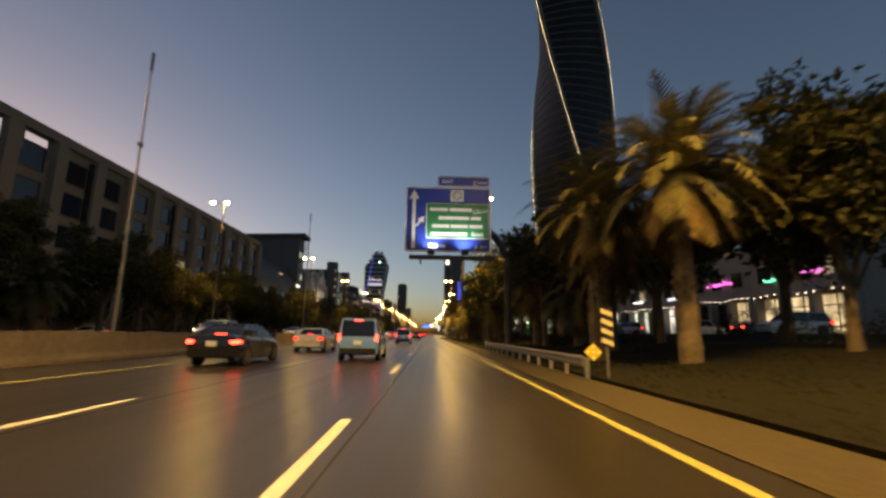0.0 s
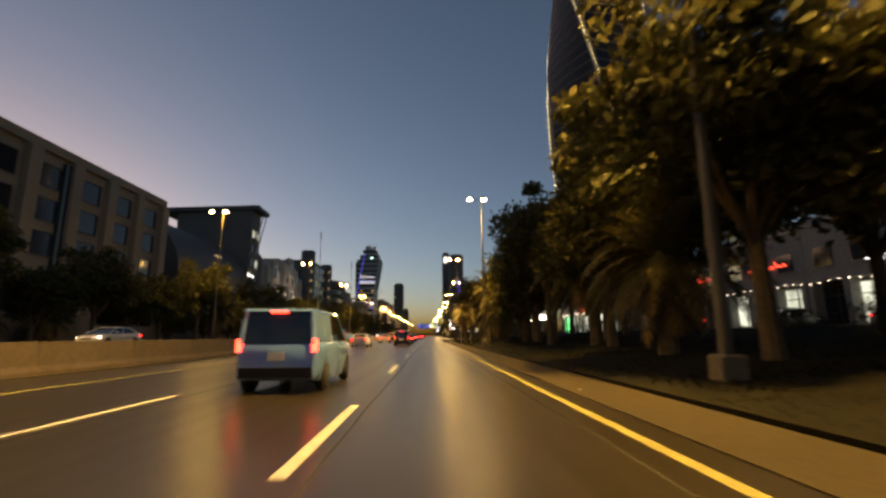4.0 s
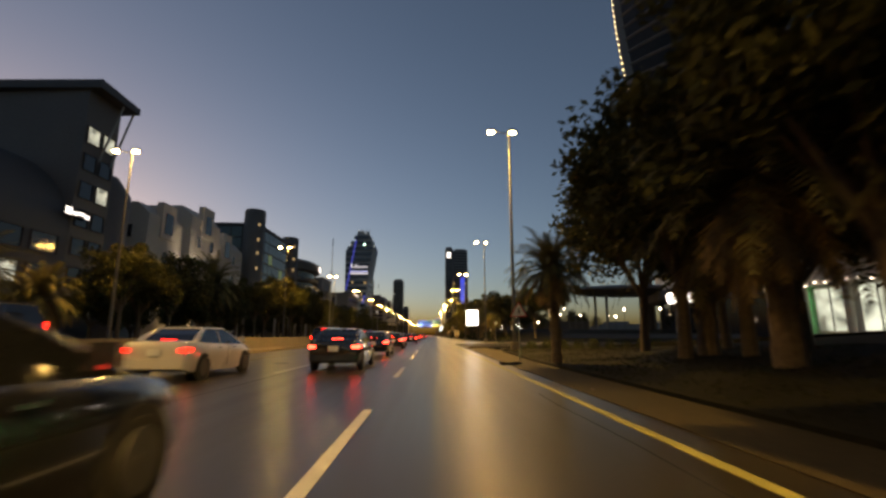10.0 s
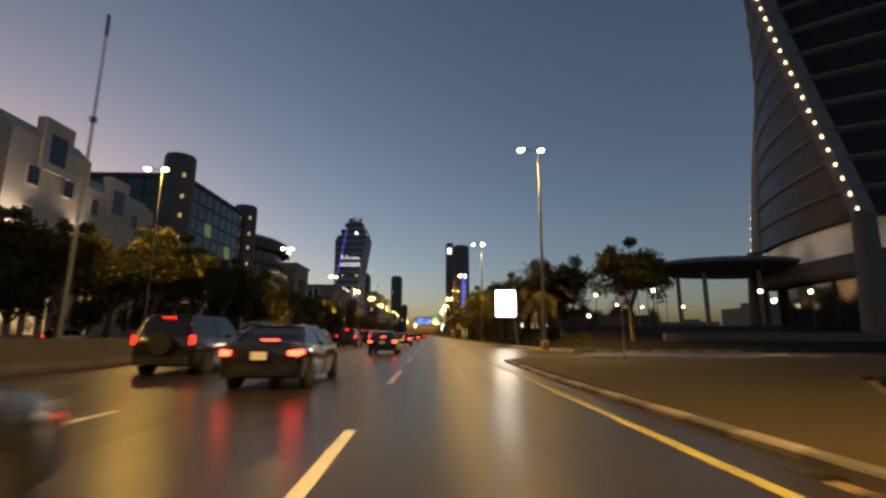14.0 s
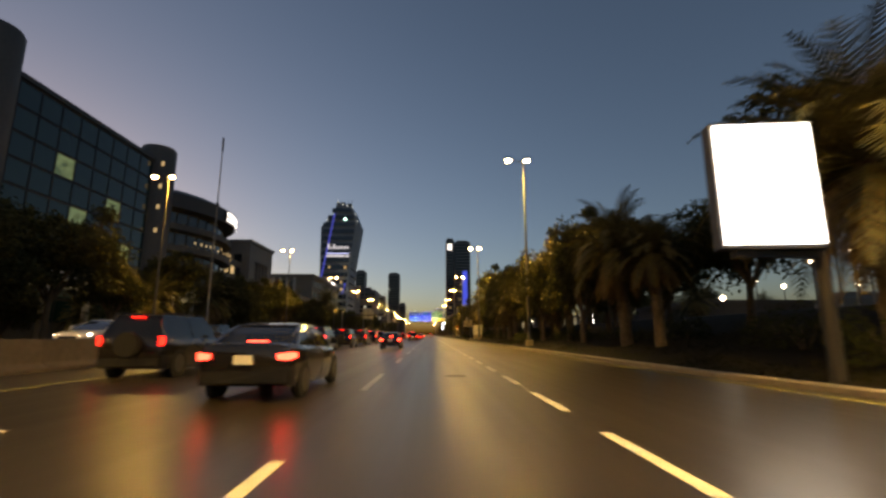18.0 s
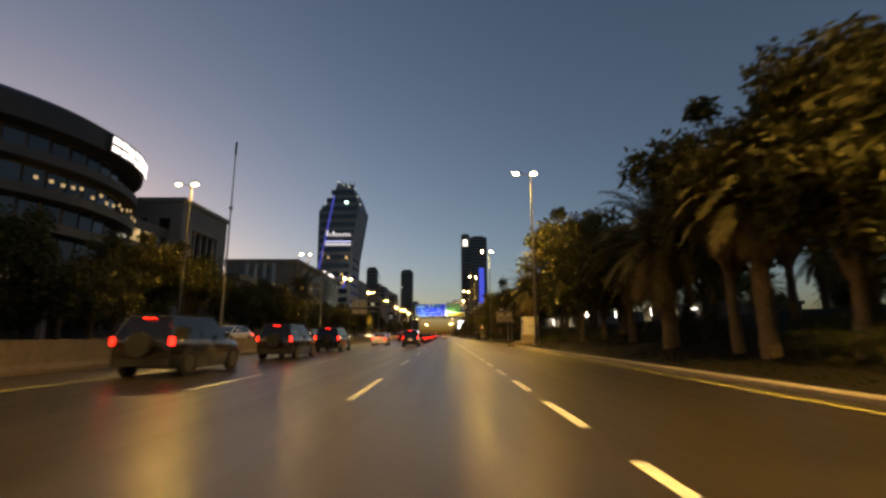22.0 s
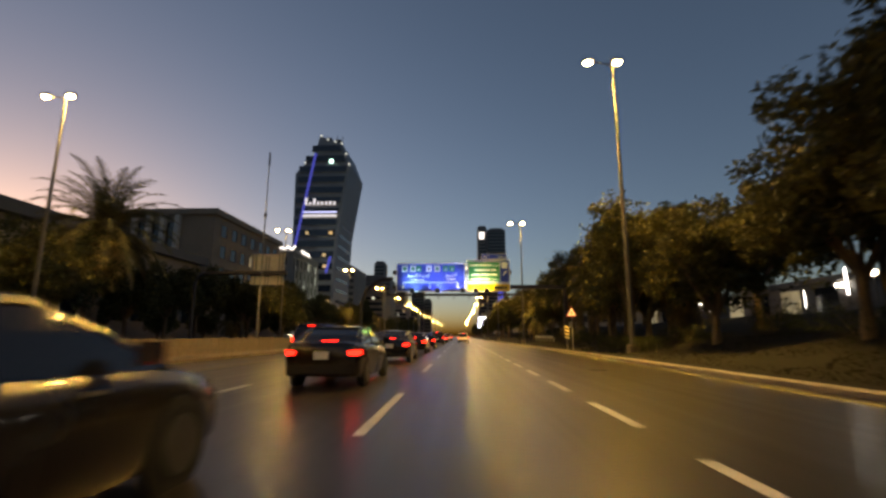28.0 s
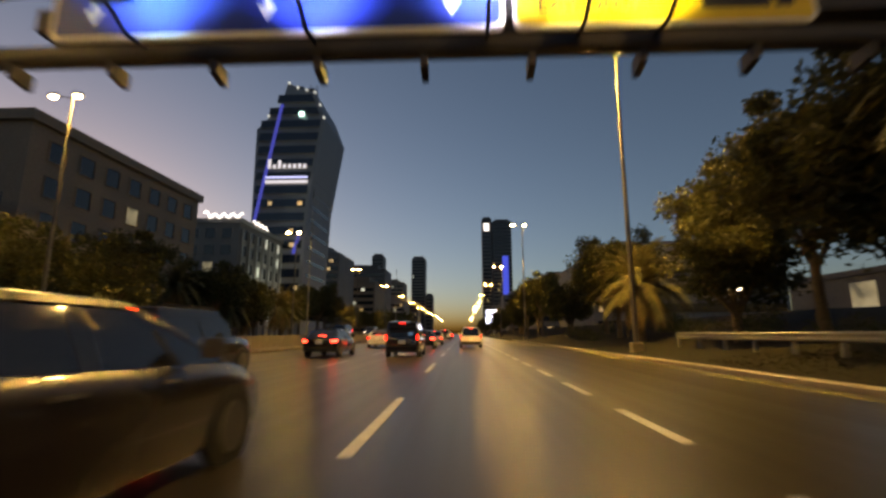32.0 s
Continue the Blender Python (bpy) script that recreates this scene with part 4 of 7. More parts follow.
def flagpoles():
    cloths = [surf("flag_green", (0.01, 0.12, 0.05), 0.8, var=0.2), surf("flag_dark_blue", (0.015, 0.025, 0.09), 0.8, var=0.2)]
    for i in range(4):
        f = root("flagpole", 37 + 1.9 * i, 234 + 0.4 * i, 0.05, "slim pole with a %s flag at its top" % ("green", "dark blue")[i % 2 and i < 3], "flagpole", "flags before the tower")
        part("pole", MB().tube([(0, 0, 0), (0, 0, 15.2)], [0.09, 0.05], 6), STEEL, f, smooth=True)
        mb = MB()
        mb.loft([[(-0.06 - 1.5 * u / 5, 0.16 * math.sin(u * 1.3 + i), z - 0.09 * u) for u in range(6)] for z in (13.9, 15.05)], caps=(False, False), closed=False)
        mb.loft([[(-0.06 - 1.5 * u / 5, 0.02 + 0.16 * math.sin(u * 1.3 + i), z - 0.09 * u) for u in range(6)] for z in (15.05, 13.9)], caps=(False, False), closed=False)
        part("flag", mb, cloths[i % 2 and i < 3], f, "hanging cloth")


flagpoles()


# ---------- trees ----------
BARK = surf("bark", (0.11, 0.08, 0.05), 0.9, var=0.4, grain=9, stain=1.5, bump=0.8)
PALM_BARK = surf("palm_bark", (0.13, 0.095, 0.06), 0.95, var=0.45, grain=7, stain=2, bump=0.9)
LEAF = leaf_material("broad_leaf", (0.038, 0.043, 0.016), (0.088, 0.084, 0.032))
FROND = leaf_material("palm_frond", (0.078, 0.075, 0.032), (0.16, 0.138, 0.060))
DRY_FROND = leaf_material("dry_frond", (0.16, 0.11, 0.05), (0.24, 0.17, 0.08))
SHRUB = leaf_material("shrub_leaf", (0.022, 0.032, 0.011), (0.055, 0.060, 0.022))
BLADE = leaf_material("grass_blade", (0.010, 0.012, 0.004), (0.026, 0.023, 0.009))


def palm(seed, h, nfr=54, reach=3.6):
    rng = random.Random(seed)
    r = root("palm_tree", 0, 0, 0, "date palm with a rough trunk and a drooping feathery crown", "palm tree", "palms beside the road")
    bend = rng.uniform(-0.35, 0.35)
    tr = MB()
    pts, rad = [], []
    for i in range(13):
        f = i / 12
        pts.append((bend * f * f, 0.2 * bend * f, h * f - (0.45 if i == 0 else 0)))
        rad.append((0.36 - 0.10 * f) * (1 + 0.10 * (i % 2)))
    tr.tube(pts, rad, 10)
    for i in range(90):
        f, a = rng.uniform(0.25, 1), rng.uniform(0, 6.283)
        x, y, z, q = bend * f * f, 0.2 * bend * f, h * f, 0.31 - 0.06 * f
        tr.tube([(x + q * math.cos(a), y + q * math.sin(a), z), (x + (q + 0.16) * math.cos(a), y + (q + 0.16) * math.sin(a), z + 0.22)], [0.06, 0.03], 4)
    part("trunk", tr, PALM_BARK, r)
    for name, mat_, lo, hi, cnt in (("crown", FROND, -20, 78, nfr), ("dry_skirt", DRY_FROND, -62, -25, nfr // 4)):
        mb = MB()
        for k in range(cnt):
            az = 6.283 * (k * 0.381966 + rng.uniform(-0.03, 0.03))
            el = radians(lo + (hi - lo) * ((k + 0.5) / cnt) ** 0.8 + rng.uniform(-6, 6))
            ln = reach * rng.uniform(0.82, 1.08) * (0.8 if mat_ is DRY_FROND else 1)
            p = Vector((bend, 0.2 * bend, h - 0.1))
            d = Vector((math.cos(az) * math.cos(el), math.sin(az) * math.cos(el), math.sin(el)))
            side = Vector((-math.sin(az), math.cos(az), 0))
            n = 14
            spine = []
            for i in range(n + 1):
                spine.append(p.copy())
                p = p + d * (ln / n)
                d = (d + Vector((0, 0, -0.15 * (0.45 + i / n)))).normalized()
            mb.tube(spine[::2], [0.035, 0.03, 0.026, 0.02, 0.016, 0.012, 0.008, 0.005], 3, caps=(False, False))
            for i in range(2, n + 1):
                f = i / n
                wl = 0.78 * math.sin(math.pi * min(1, 0.12 + f * 0.86)) ** 0.7 + 0.08
                for s in (-1, 1):
                    for sub in (0.0, 0.5):
                        q = spine[i - 1].lerp(spine[i], sub)
                        dr = (spine[i] - spine[i - 1]).normalized()
                        out = (side * s * 0.75 + dr * 0.75 + Vector((0, 0, rng.uniform(-0.05, 0.28)))).normalized()
                        tip = q + out * wl + Vector((0, 0, -0.18 * wl))
                        wv = dr * 0.06
                        mb.face((q - wv, q + wv, tip))
        part(name, mb, mat_, r, "dry hanging old fronds" if mat_ is DRY_FROND else "")
    return r


def broad_tree(seed, h, spread, label, leaves=5200, low=0.32):
    rng = random.Random(seed)
    r = root("tree", 0, 0, 0, label, "tree", "trees beside the road")
    tr = MB()
    fork = h * low
    tr.tube([(0, 0, -0.2), (0.05, 0.03, fork * 0.5), (0.1, 0, fork)], [0.26, 0.2, 0.17], 9)
    tips = []
    for k in range(9):
        a = 6.283 * k / 9 + rng.uniform(-0.3, 0.3)
        up = rng.uniform(0.55, 1.0)
        p = Vector((0.1, 0, fork * rng.uniform(0.75, 1.0)))
        q = Vector((math.cos(a) * spread * 0.62 * rng.uniform(0.5, 1.1), math.sin(a) * spread * 0.62 * rng.uniform(0.5, 1.1), fork + (h - fork) * up * 0.85))
        m = p.lerp(q, 0.5) + Vector((math.cos(a) * 0.3, math.sin(a) * 0.3, 0.2))
        tr.tube([p, m, q], [0.10, 0.07, 0.03], 6)
        tips += [m.lerp(q, f) for f in (0.2, 0.6, 1.0)]
    part("trunk", tr, BARK, r)
    clumps = []
    for t in tips:
        for _ in range(2):
            c = t + Vector((rng.gauss(0, 0.5), rng.gauss(0, 0.5), rng.gauss(0.1, 0.5)))
            clumps.append((c, rng.uniform(0.55, 1.15)))
    for _ in range(40):
        a, rr = rng.uniform(0, 6.283), spread * math.sqrt(rng.random()) * 0.95
        z = fork + (h - fork) * (0.12 + 0.72 * rng.random() ** 0.8) * (1 - 0.35 * (rr / spread) ** 2)
        clumps.append((Vector((rr * math.cos(a), rr * math.sin(a), z)), rng.uniform(0.6, 1.25)))
    mb = MB()
    per = max(20, leaves // len(clumps))
    for c, rad in clumps:
        for _ in range(per):
            u = Vector((rng.gauss(0, 1), rng.gauss(0, 1), rng.gauss(0, 0.75)))
            u = u / max(u.length, 0.01) * rad * rng.random() ** 0.5
            p = c + u
            a, b = Vector((rng.gauss(0, 1), rng.gauss(0, 1), rng.gauss(0, 0.6))).normalized(), Vector((rng.gauss(0, 1), rng.gauss(0, 1), rng.gauss(0, 1))).normalized()
            b = (b - a * b.dot(a)).normalized()
            s = rng.uniform(0.12, 0.23)
            mb.face((p - a * s, p + b * s * 0.45, p + a * s, p - b * s * 0.45))
    part("crown", mb, LEAF, r)
    return r


def bush(seed, w=1.3, h=1.0, label="low clipped dark green shrub"):
    rng = random.Random(seed)
    r = root("shrub", 0, 0, 0, label, "shrub", "shrubs on the verge")
    st = MB()
    for k in range(5):
        a = 6.283 * k / 5
        st.tube([(0, 0, -0.1), (0.3 * w * math.cos(a), 0.3 * w * math.sin(a), h * 0.6)], [0.03, 0.012], 4)
    part("stem", st, BARK, r)
    mb = MB()
    for _ in range(900):
        a, e, q = rng.uniform(0, 6.283), rng.random(), rng.random() ** 0.35
        p = Vector((w * q * math.cos(a) * math.sqrt(1 - e * e * 0.8), w * q * math.sin(a) * math.sqrt(1 - e * e * 0.8), 0.08 + h * e * q))
        p *= 1 + 0.15 * noise.noise(p * 2.5)
        u, v = Vector((rng.gauss(0, 1), rng.gauss(0, 1), rng.gauss(0, 1))).normalized(), Vector((rng.gauss(0, 1), rng.gauss(0, 1), rng.gauss(0, 1))).normalized()
        s = rng.uniform(0.05, 0.10)
        mb.face((p - u * s, p + v * s * 0.6, p + u * s))
    part("leaves", mb, SHRUB, r)
    return r


def bank_z(x, y):
    """Height of the right-hand verge."""
    rows = near_bank(y) if y < 165 else far_bank(y)
    if x < rows[1][0]:
        return 0.015
    for (xa, za), (xb, zb) in zip(rows[1:], rows[2:]):
        if xa <= x <= xb and xb > xa:
            return za + (zb - za) * (x - xa) / (xb - xa)
    return rows[-1][1]


def plant(proto, spots, used):
    for x, y, turn, s in spots:
        z = bank_z(x, y) - 0.05 if x > 0 else (OPP_Z + 0.06 if x > -36 else -0.1)
        m = pose(x, y, z, 0, 0, turn) @ Matrix.Scale(s, 4)
        if proto not in used:
            used.add(proto)
            proto.matrix_basis = m
            proto["planted"] = s
        else:
            k = proto["planted"]
            copy_thing(proto, pose(x, y, z, 0, 0, turn) @ Matrix.Scale(s / k, 4))


def planting():
    rng = random.Random(12)
    used = set()
    palms = [palm(1, 5.0, 74, 4.8), palm(2, 6.0, 68, 4.5), palm(3, 3.8, 66, 4.3), palm(4, 6.6, 76, 3.9)]
    trees = [broad_tree(11, 9.6, 4.2, "leafy dark green street tree with a rounded crown", 15000), broad_tree(12, 10.8, 3.9, "tall dark street tree with an uneven crown", 15000),
             broad_tree(13, 8.2, 3.5, "mid-sized bushy street tree", 11000), broad_tree(14, 6.8, 3.0, "small dense street tree", 8500, 0.24), broad_tree(15, 10.6, 2.4, "tall slim feathery street tree", 12000, 0.2)]
    right_palms = [(10.2, 127.5), (9.6, 25.0), (10.4, 33.0), (9.3, 41), (11.5, 50), (9.2, 62), (10.4, 73), (9.6, 104.0), (11.5, 117.3), (9.0, 122.0), (10.4, 94), (8.2, 95.6)]
    right_trees = [(13.6, 27.5), (12.6, 38), (15.5, 20), (16, 33), (16.5, 44), (16, 60), (15.5, 72), (16.5, 83), (16, 96), (10.2, 46), (9.0, 37), (12.4, 55), (9.6, 57), (11.4, 66), (10.0, 69.5), (12.6, 77), (9.4, 80), (11.2, 85.5), (10.4, 88.5), (12.6, 92), (11.2, 99), (13.6, 107), (10.0, 111.0), (13.2, 112.5), (15, 121), (10.6, 133.6), (13.2, 131), (10.4, 125.5), (14.2, 136.5), (12.8, 126), (8.6, 118.5), (9.0, 127), (10.8, 91.5)]
    far_palms = [(12.8, 206.0), (11.4, 220.3), (14.2, 244.8), (11.2, 258), (10.9, 293.6), (14, 330), (12.0, 338), (13, 352), (11.6, 374)]
    far_trees = [(19.5, 197.5), (15.8, 209), (16.5, 217), (14.5, 222), (15, 232), (12.8, 235), (17, 226), (18, 238), (17.5, 244), (18, 259), (17, 265), (12.4, 270.5), (18.5, 270), (19, 284), (18, 296), (17.6, 301), (18, 312), (17.5, 320), (16.5, 327), (12.4, 332), (17, 338), (18, 352), (17, 360), (13.0, 246.5), (11.0, 252.6), (15.5, 252), (12.2, 265), (14.2, 271), (16.6, 278.5), (14.6, 289.5), (13.4, 286.8), (12.6, 300), (15, 306), (12.2, 311), (13.8, 317), (12.2, 323.5), (15.2, 344), (14.4, 346), (13.6, 357), (12.2, 364), (14.5, 368), (12.6, 381), (14, 389), (12.4, 398), (13.8, 351.0), (14.0, 354.5), (14.4, 350.0), (16.0, 346.5), (13.2, 360.2), (15.5, 356), (20, 352), (21, 345), (15.4, 281.8), (17.8, 265.5)]
    for i, (x, y) in enumerate(right_palms + far_palms):
        plant(palms[i % 3], [(x, y, rng.uniform(0, 360), rng.uniform(0.92, 1.12))], used)
    for i, (x, y) in enumerate(right_trees):
        plant(trees[(0, 1, 2)[i % 3]], [(x, y, rng.uniform(0, 360), rng.uniform(0.95, 1.12) + (0.18 if 52 < y < 104 else 0))], used)
    plant(palms[3], [(8.6, 15.6, 40, 1.0), (6.9, 19.6, 120, 0.97), (8.2, 106.4, 200, 1.06), (5.0, 108.8, 75, 0.62), (4.8, 129.0, 10, 0.58)], used)
    plant(palms[1], [(-32.6, 340.0, 70, 1.7), (-31.8, 176.0, 20, 1.3)], used)
    plant(trees[4], [(13.8, 15.0, 30, 1.0), (12.2, 280.2, 100, 0.82), (11.9, 274.5, 10, 0.95), (10.4, 329.5, 80, 0.95), (13.2, 330.5, 210, 0.85), (11.2, 335.8, 150, 0.85), (12.8, 337.0, 20, 0.95)], used)
    plant(trees[4], [(11.4, 227.8, 60, 0.92), (11.6, 231.8, 170, 0.86), (11.3, 239.6, 20, 0.92), (11.2, 247.8, 300, 0.95)], used)
    plant(palms[3], [(10.6, 250.4, 15, 0.78), (11.5, 216.6, 250, 0.72)], used)
    plant(trees[1], [(14.6, 285.5, 40, 1.38), (17.5, 290, 200, 1.3)], used)
    for i, (x, y) in enumerate(far_trees):
        plant(trees[(1, 0, 2, 3)[i % 4]], [(x, y, rng.uniform(0, 360), rng.uniform(0.85, 1.05))], used)
    y = 406
    while y < 660:
        plant(trees[rng.randrange(4)], [(rng.uniform(11, 15), y, rng.uniform(0, 360), rng.uniform(0.8, 1.05))], used)
        y += rng.uniform(7, 11)
    y = 4
    while y < 620:
        x = rng.uniform(-33.5, -30.5)
        if rng.random() < 0.22:
            plant(palms[rng.randrange(3)], [(x, y, rng.uniform(0, 360), rng.uniform(0.95, 1.3))], used)
        else:
            plant(trees[rng.choice((0, 1, 2, 2, 3))], [(x, y, rng.uniform(0, 360), rng.uniform(0.95, 1.3))], used)
        y += rng.uniform(4.6, 7.4) if y < 450 else rng.uniform(8, 14)
    y = 30
    while y < 440:
        plant(trees[2 + rng.randrange(2)] if rng.random() < 0.75 else palms[2], [(rng.uniform(-45.5, -44), y, rng.uniform(0, 360), rng.uniform(0.85, 1.1))], used)
        y += rng.uniform(8, 13)
    # trees and hedge round the tower's forecourt, far off
    for x, y in ((36, 262), (42, 268), (50, 275), (58, 272), (33, 250), (30, 300), (44, 310), (27, 268), (35, 286), (52, 296)):
        plant(palms[rng.randrange(3)], [(x, y, rng.uniform(0, 360), rng.uniform(0.7, 1.0))], used)
    for x, y in ((26, 290), (33, 318), (40, 300), (48, 322), (55, 312), (58, 290), (24, 310), (30, 262), (40, 280), (46, 288), (53, 282), (58, 300)):
        plant(trees[rng.randrange(4)], [(x, y, rng.uniform(0, 360), rng.uniform(0.7, 1.0))], used)
    shrubs = [bush(31), bush(32, 1.6, 0.9, "broad low shrub with dusty leaves"), bush(33, 0.9, 1.1)]
    ball = bush(34, 0.52, 0.82, "round clipped dark shrub in a row")
    for i in range(46):
        yy = 196 + i * 4.4 + rng.uniform(-1, 1)
        plant(shrubs[i % 3], [(rng.uniform(10.5, 16), yy, rng.uniform(0, 360), rng.uniform(0.8, 1.5))], used)
    for i in range(16):
        plant(ball, [(8.3 + i * 1.38, 149.8 + 0.06 * i, rng.uniform(0, 360), rng.uniform(0.88, 1.12))], used)
    for i in range(14):
        plant(shrubs[i % 3], [(rng.uniform(14, 18), 10 + i * 8 + rng.uniform(-1, 1), rng.uniform(0, 360), rng.uniform(1.0, 1.6))], used)
    for x, y0, y1 in ((9.9, 324.5, 333.0), (10.6, 240.0, 249.0)):
        hd = root("hedge", x, y0, bank_z(x, y0) - 0.1, "low clipped hedge on the verge", "hedge", "hedges on the verge")
        st, lv = MB(), MB()
        for k in range(int(y1 - y0)):
            st.tube([(0, k + 0.5, 0), (rng.uniform(-0.2, 0.2), k + 0.5, 0.6)], [0.04, 0.015], 5)
        for _ in range(4200):
            u, v, w = rng.uniform(-1, 1), rng.uniform(0, y1 - y0), rng.random()
            edge = rng.random()
            px, pz = (0.6 * u, 0.85 * w ** 0.4) if edge < 0.5 else (0.6 * math.copysign(1, u) * rng.uniform(0.85, 1.05), 0.85 * w)
            p = Vector((px, v, 0.08 + pz * (1 + 0.12 * noise.noise((v * 0.9, u, 2)))))
            a, b = Vector((rng.gauss(0, 1), rng.gauss(0, 1), rng.gauss(0, 1))).normalized(), Vector((rng.gauss(0, 1), rng.gauss(0, 1), rng.gauss(0, 1))).normalized()
            s = rng.uniform(0.05, 0.1)
            lv.face((p - a * s, p + b * s * 0.6, p + a * s))
        part("stems", st, BARK, hd)
        part("leaves", lv, SHRUB, hd)
    # tufts of grass on both right-hand verges
    g = MB()
    for _ in range(95000):
        if rng.random() < 0.5:
            y = rng.uniform(0, 158)
            x = rng.uniform(near_bank(y)[0][0] + 0.14, 14)
        else:
            y = rng.uniform(196, 360)
            x = rng.uniform(8.6, 15)
        if noise.noise((x * 0.35, y * 0.35, 5)) < -0.5:
            continue
        z, a, hh = bank_z(x, y), rng.uniform(0, 6.283), rng.uniform(0.03, 0.085)
        dx, dy = 0.03 * math.cos(a), 0.03 * math.sin(a)
        g.face(((x - dx, y - dy, z - 0.02), (x + dx, y + dy, z - 0.02), (x + rng.uniform(-.11, .11), y + rng.uniform(-.11, .11), z + hh)))
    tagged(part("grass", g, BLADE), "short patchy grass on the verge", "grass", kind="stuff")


lawn_path()
planting()


# ---------- signs ----------
SIGN_BLUE = surf("sign_blue", (0.012, 0.045, 0.36), 0.35, var=0.12, grain=3, stain=0.8, bump=0)
SIGN_GREEN = surf("sign_green", (0.005, 0.20, 0.085), 0.35, var=0.12, grain=3, stain=0.8, bump=0)
SIGN_YELLOW = surf("sign_yellow", (0.75, 0.55, 0.04), 0.4, var=0.12, grain=3, stain=0.8, bump=0)
SIGN_PAINT = surf("sign_white", (0.80, 0.80, 0.78), 0.4, var=0.08, grain=3, stain=0.8, bump=0)
SIGN_BROWN = surf("sign_brown", (0.10, 0.045, 0.02), 0.45, var=0.15, grain=3, stain=0.8, bump=0)
PALE_SIGN = surf("pale_yellow_sign", (0.72, 0.60, 0.34), 0.4, var=0.1, bump=0)
SIGN_RED = surf("sign_red", (0.45, 0.02, 0.02), 0.4, var=0.1, grain=3, stain=0.8, bump=0)
SIGN_BLACK = surf("sign_black", (0.015, 0.015, 0.015), 0.45, var=0.1, grain=3, stain=0.8, bump=0)


def lettering(body, size, material, parent, x, y, z, name="lettering", centre=True, label=""):
    cu = bpy.data.curves.new(name, "FONT")
    cu.body, cu.size, cu.extrude, cu.offset, cu.resolution_u = body, size, 0.006, size * 0.012, 3
    cu.align_x = "CENTER" if centre else "LEFT"
    tmp = new("tmp", cu)
    bpy.context.view_layer.update()
    me = bpy.data.meshes.new_from_object(tmp.evaluated_get(bpy.context.evaluated_depsgraph_get()))
    bpy.data.objects.remove(tmp)
    me.materials.clear()
    me.materials.append(material)
    return part(name, me, None, parent, label, at=pose(x, y, z, 90, 0, 0))


def text_line(words, size, material, parent, x, y, z):
    """A centred line of text, each word a mesh of its own."""
    made = [lettering(w, size, material, parent, 0, y, z, centre=False) for w in words]
    wide = [max(v.co.x for v in o.data.vertices) for o in made]
    u = x - (sum(wide) + 0.35 * size * (len(words) - 1)) / 2
    for o, w in zip(made, wide):
        o.matrix_local = pose(u, y, z, 90, 0, 0)
        u += w + 0.35 * size


def panel(x0, x1, z0, z1, y0, y1, c=0.12):
    """A board with rounded corners, upright, facing -y."""
    pts = []
    for cx, cz, a0 in ((x1 - c, z0 + c, 270), (x1 - c, z1 - c, 0), (x0 + c, z1 - c, 90), (x0 + c, z0 + c, 180)):
        for k in range(4):
            a = radians(a0 + 30 * k)
            pts.append((cx + c * math.cos(a), cz + c * math.sin(a)))
    return MB().loft([[(x, y0, z) for x, z in pts], [(x, y1, z) for x, z in pts]])


def bar_text(parent, x0, x1, z, h, y, material, words):
    """A line of words that cannot be shown, as plain bars."""
    total = sum(words) + 0.35 * (len(words) - 1)
    u, k = x0, (x1 - x0) / total
    for w in words:
        part("word_bar", MB().box(u, y - 0.008, z, u + w * k, y, z + h), material, parent)
        u += (w + 0.35) * k


def bordered(r, x0, x1, z0, z1, y, fill, name="board", b=0.09):
    p = part(name, panel(x0, x1, z0, z1, y, y + 0.06), SIGN_PAINT, r, "white sign border")
    part("face", panel(x0 + b, x1 - b, z0 + b, z1 - b, y - 0.008, y - 0.001), fill, p, "coloured sign face")
    return p


def arrow(parent, x, z, s, y, turn=0.0):
    mb = MB()
    t = Matrix.Rotation(radians(turn), 2)
    shaft = [(-0.16, -1), (0.16, -1), (0.16, 0.1), (-0.16, 0.1)]
    head = [(-0.55, 0.1), (0.55, 0.1), (0, 1)]
    for poly in (shaft, head):
        q = [t @ Vector(p) * s for p in poly]
        mb.loft([[(x + p.x, yy, z + p.y) for p in q] for yy in (y - 0.006, y)])
    return part("arrow", mb, SIGN_PAINT, parent, "white arrow")


def floodlight(r, x, y, z, aim, energy, color):
    f = part("floodlight", MB().box(-0.22, -0.12, -0.16, 0.22, 0.12, 0.16), DARK_METAL, r, "boxy black floodlight", at=pose(x, y, z, 40, 0, 0))
    lamp = bpy.data.lights.new("sign_light", "SPOT")
    lamp.energy, lamp.color, lamp.spot_size, lamp.spot_blend, lamp.shadow_soft_size = energy, color, radians(125), 0.9, 0.12
    new("sign_light", lamp).matrix_world = look(r.matrix_world @ Vector((x, y + 0.14, z + 0.16)), r.matrix_world @ Vector(aim))


TARIQ = "\ufed6\ufef3\ufeae\ufec3"
MADINAH = "\ufe93\ufead\ufeee\ufee8\ufee4\ufedf\ufe8d \ufe94\ufee8\ufef3\ufeaa\ufee4\ufedf\ufe8d"
QASSIM = "\ufee2\ufef4\ufebc\ufed8\ufedf\ufe8d"
MAKHRAJ = "\ufe9d\ufeae\ufea8\ufee3"


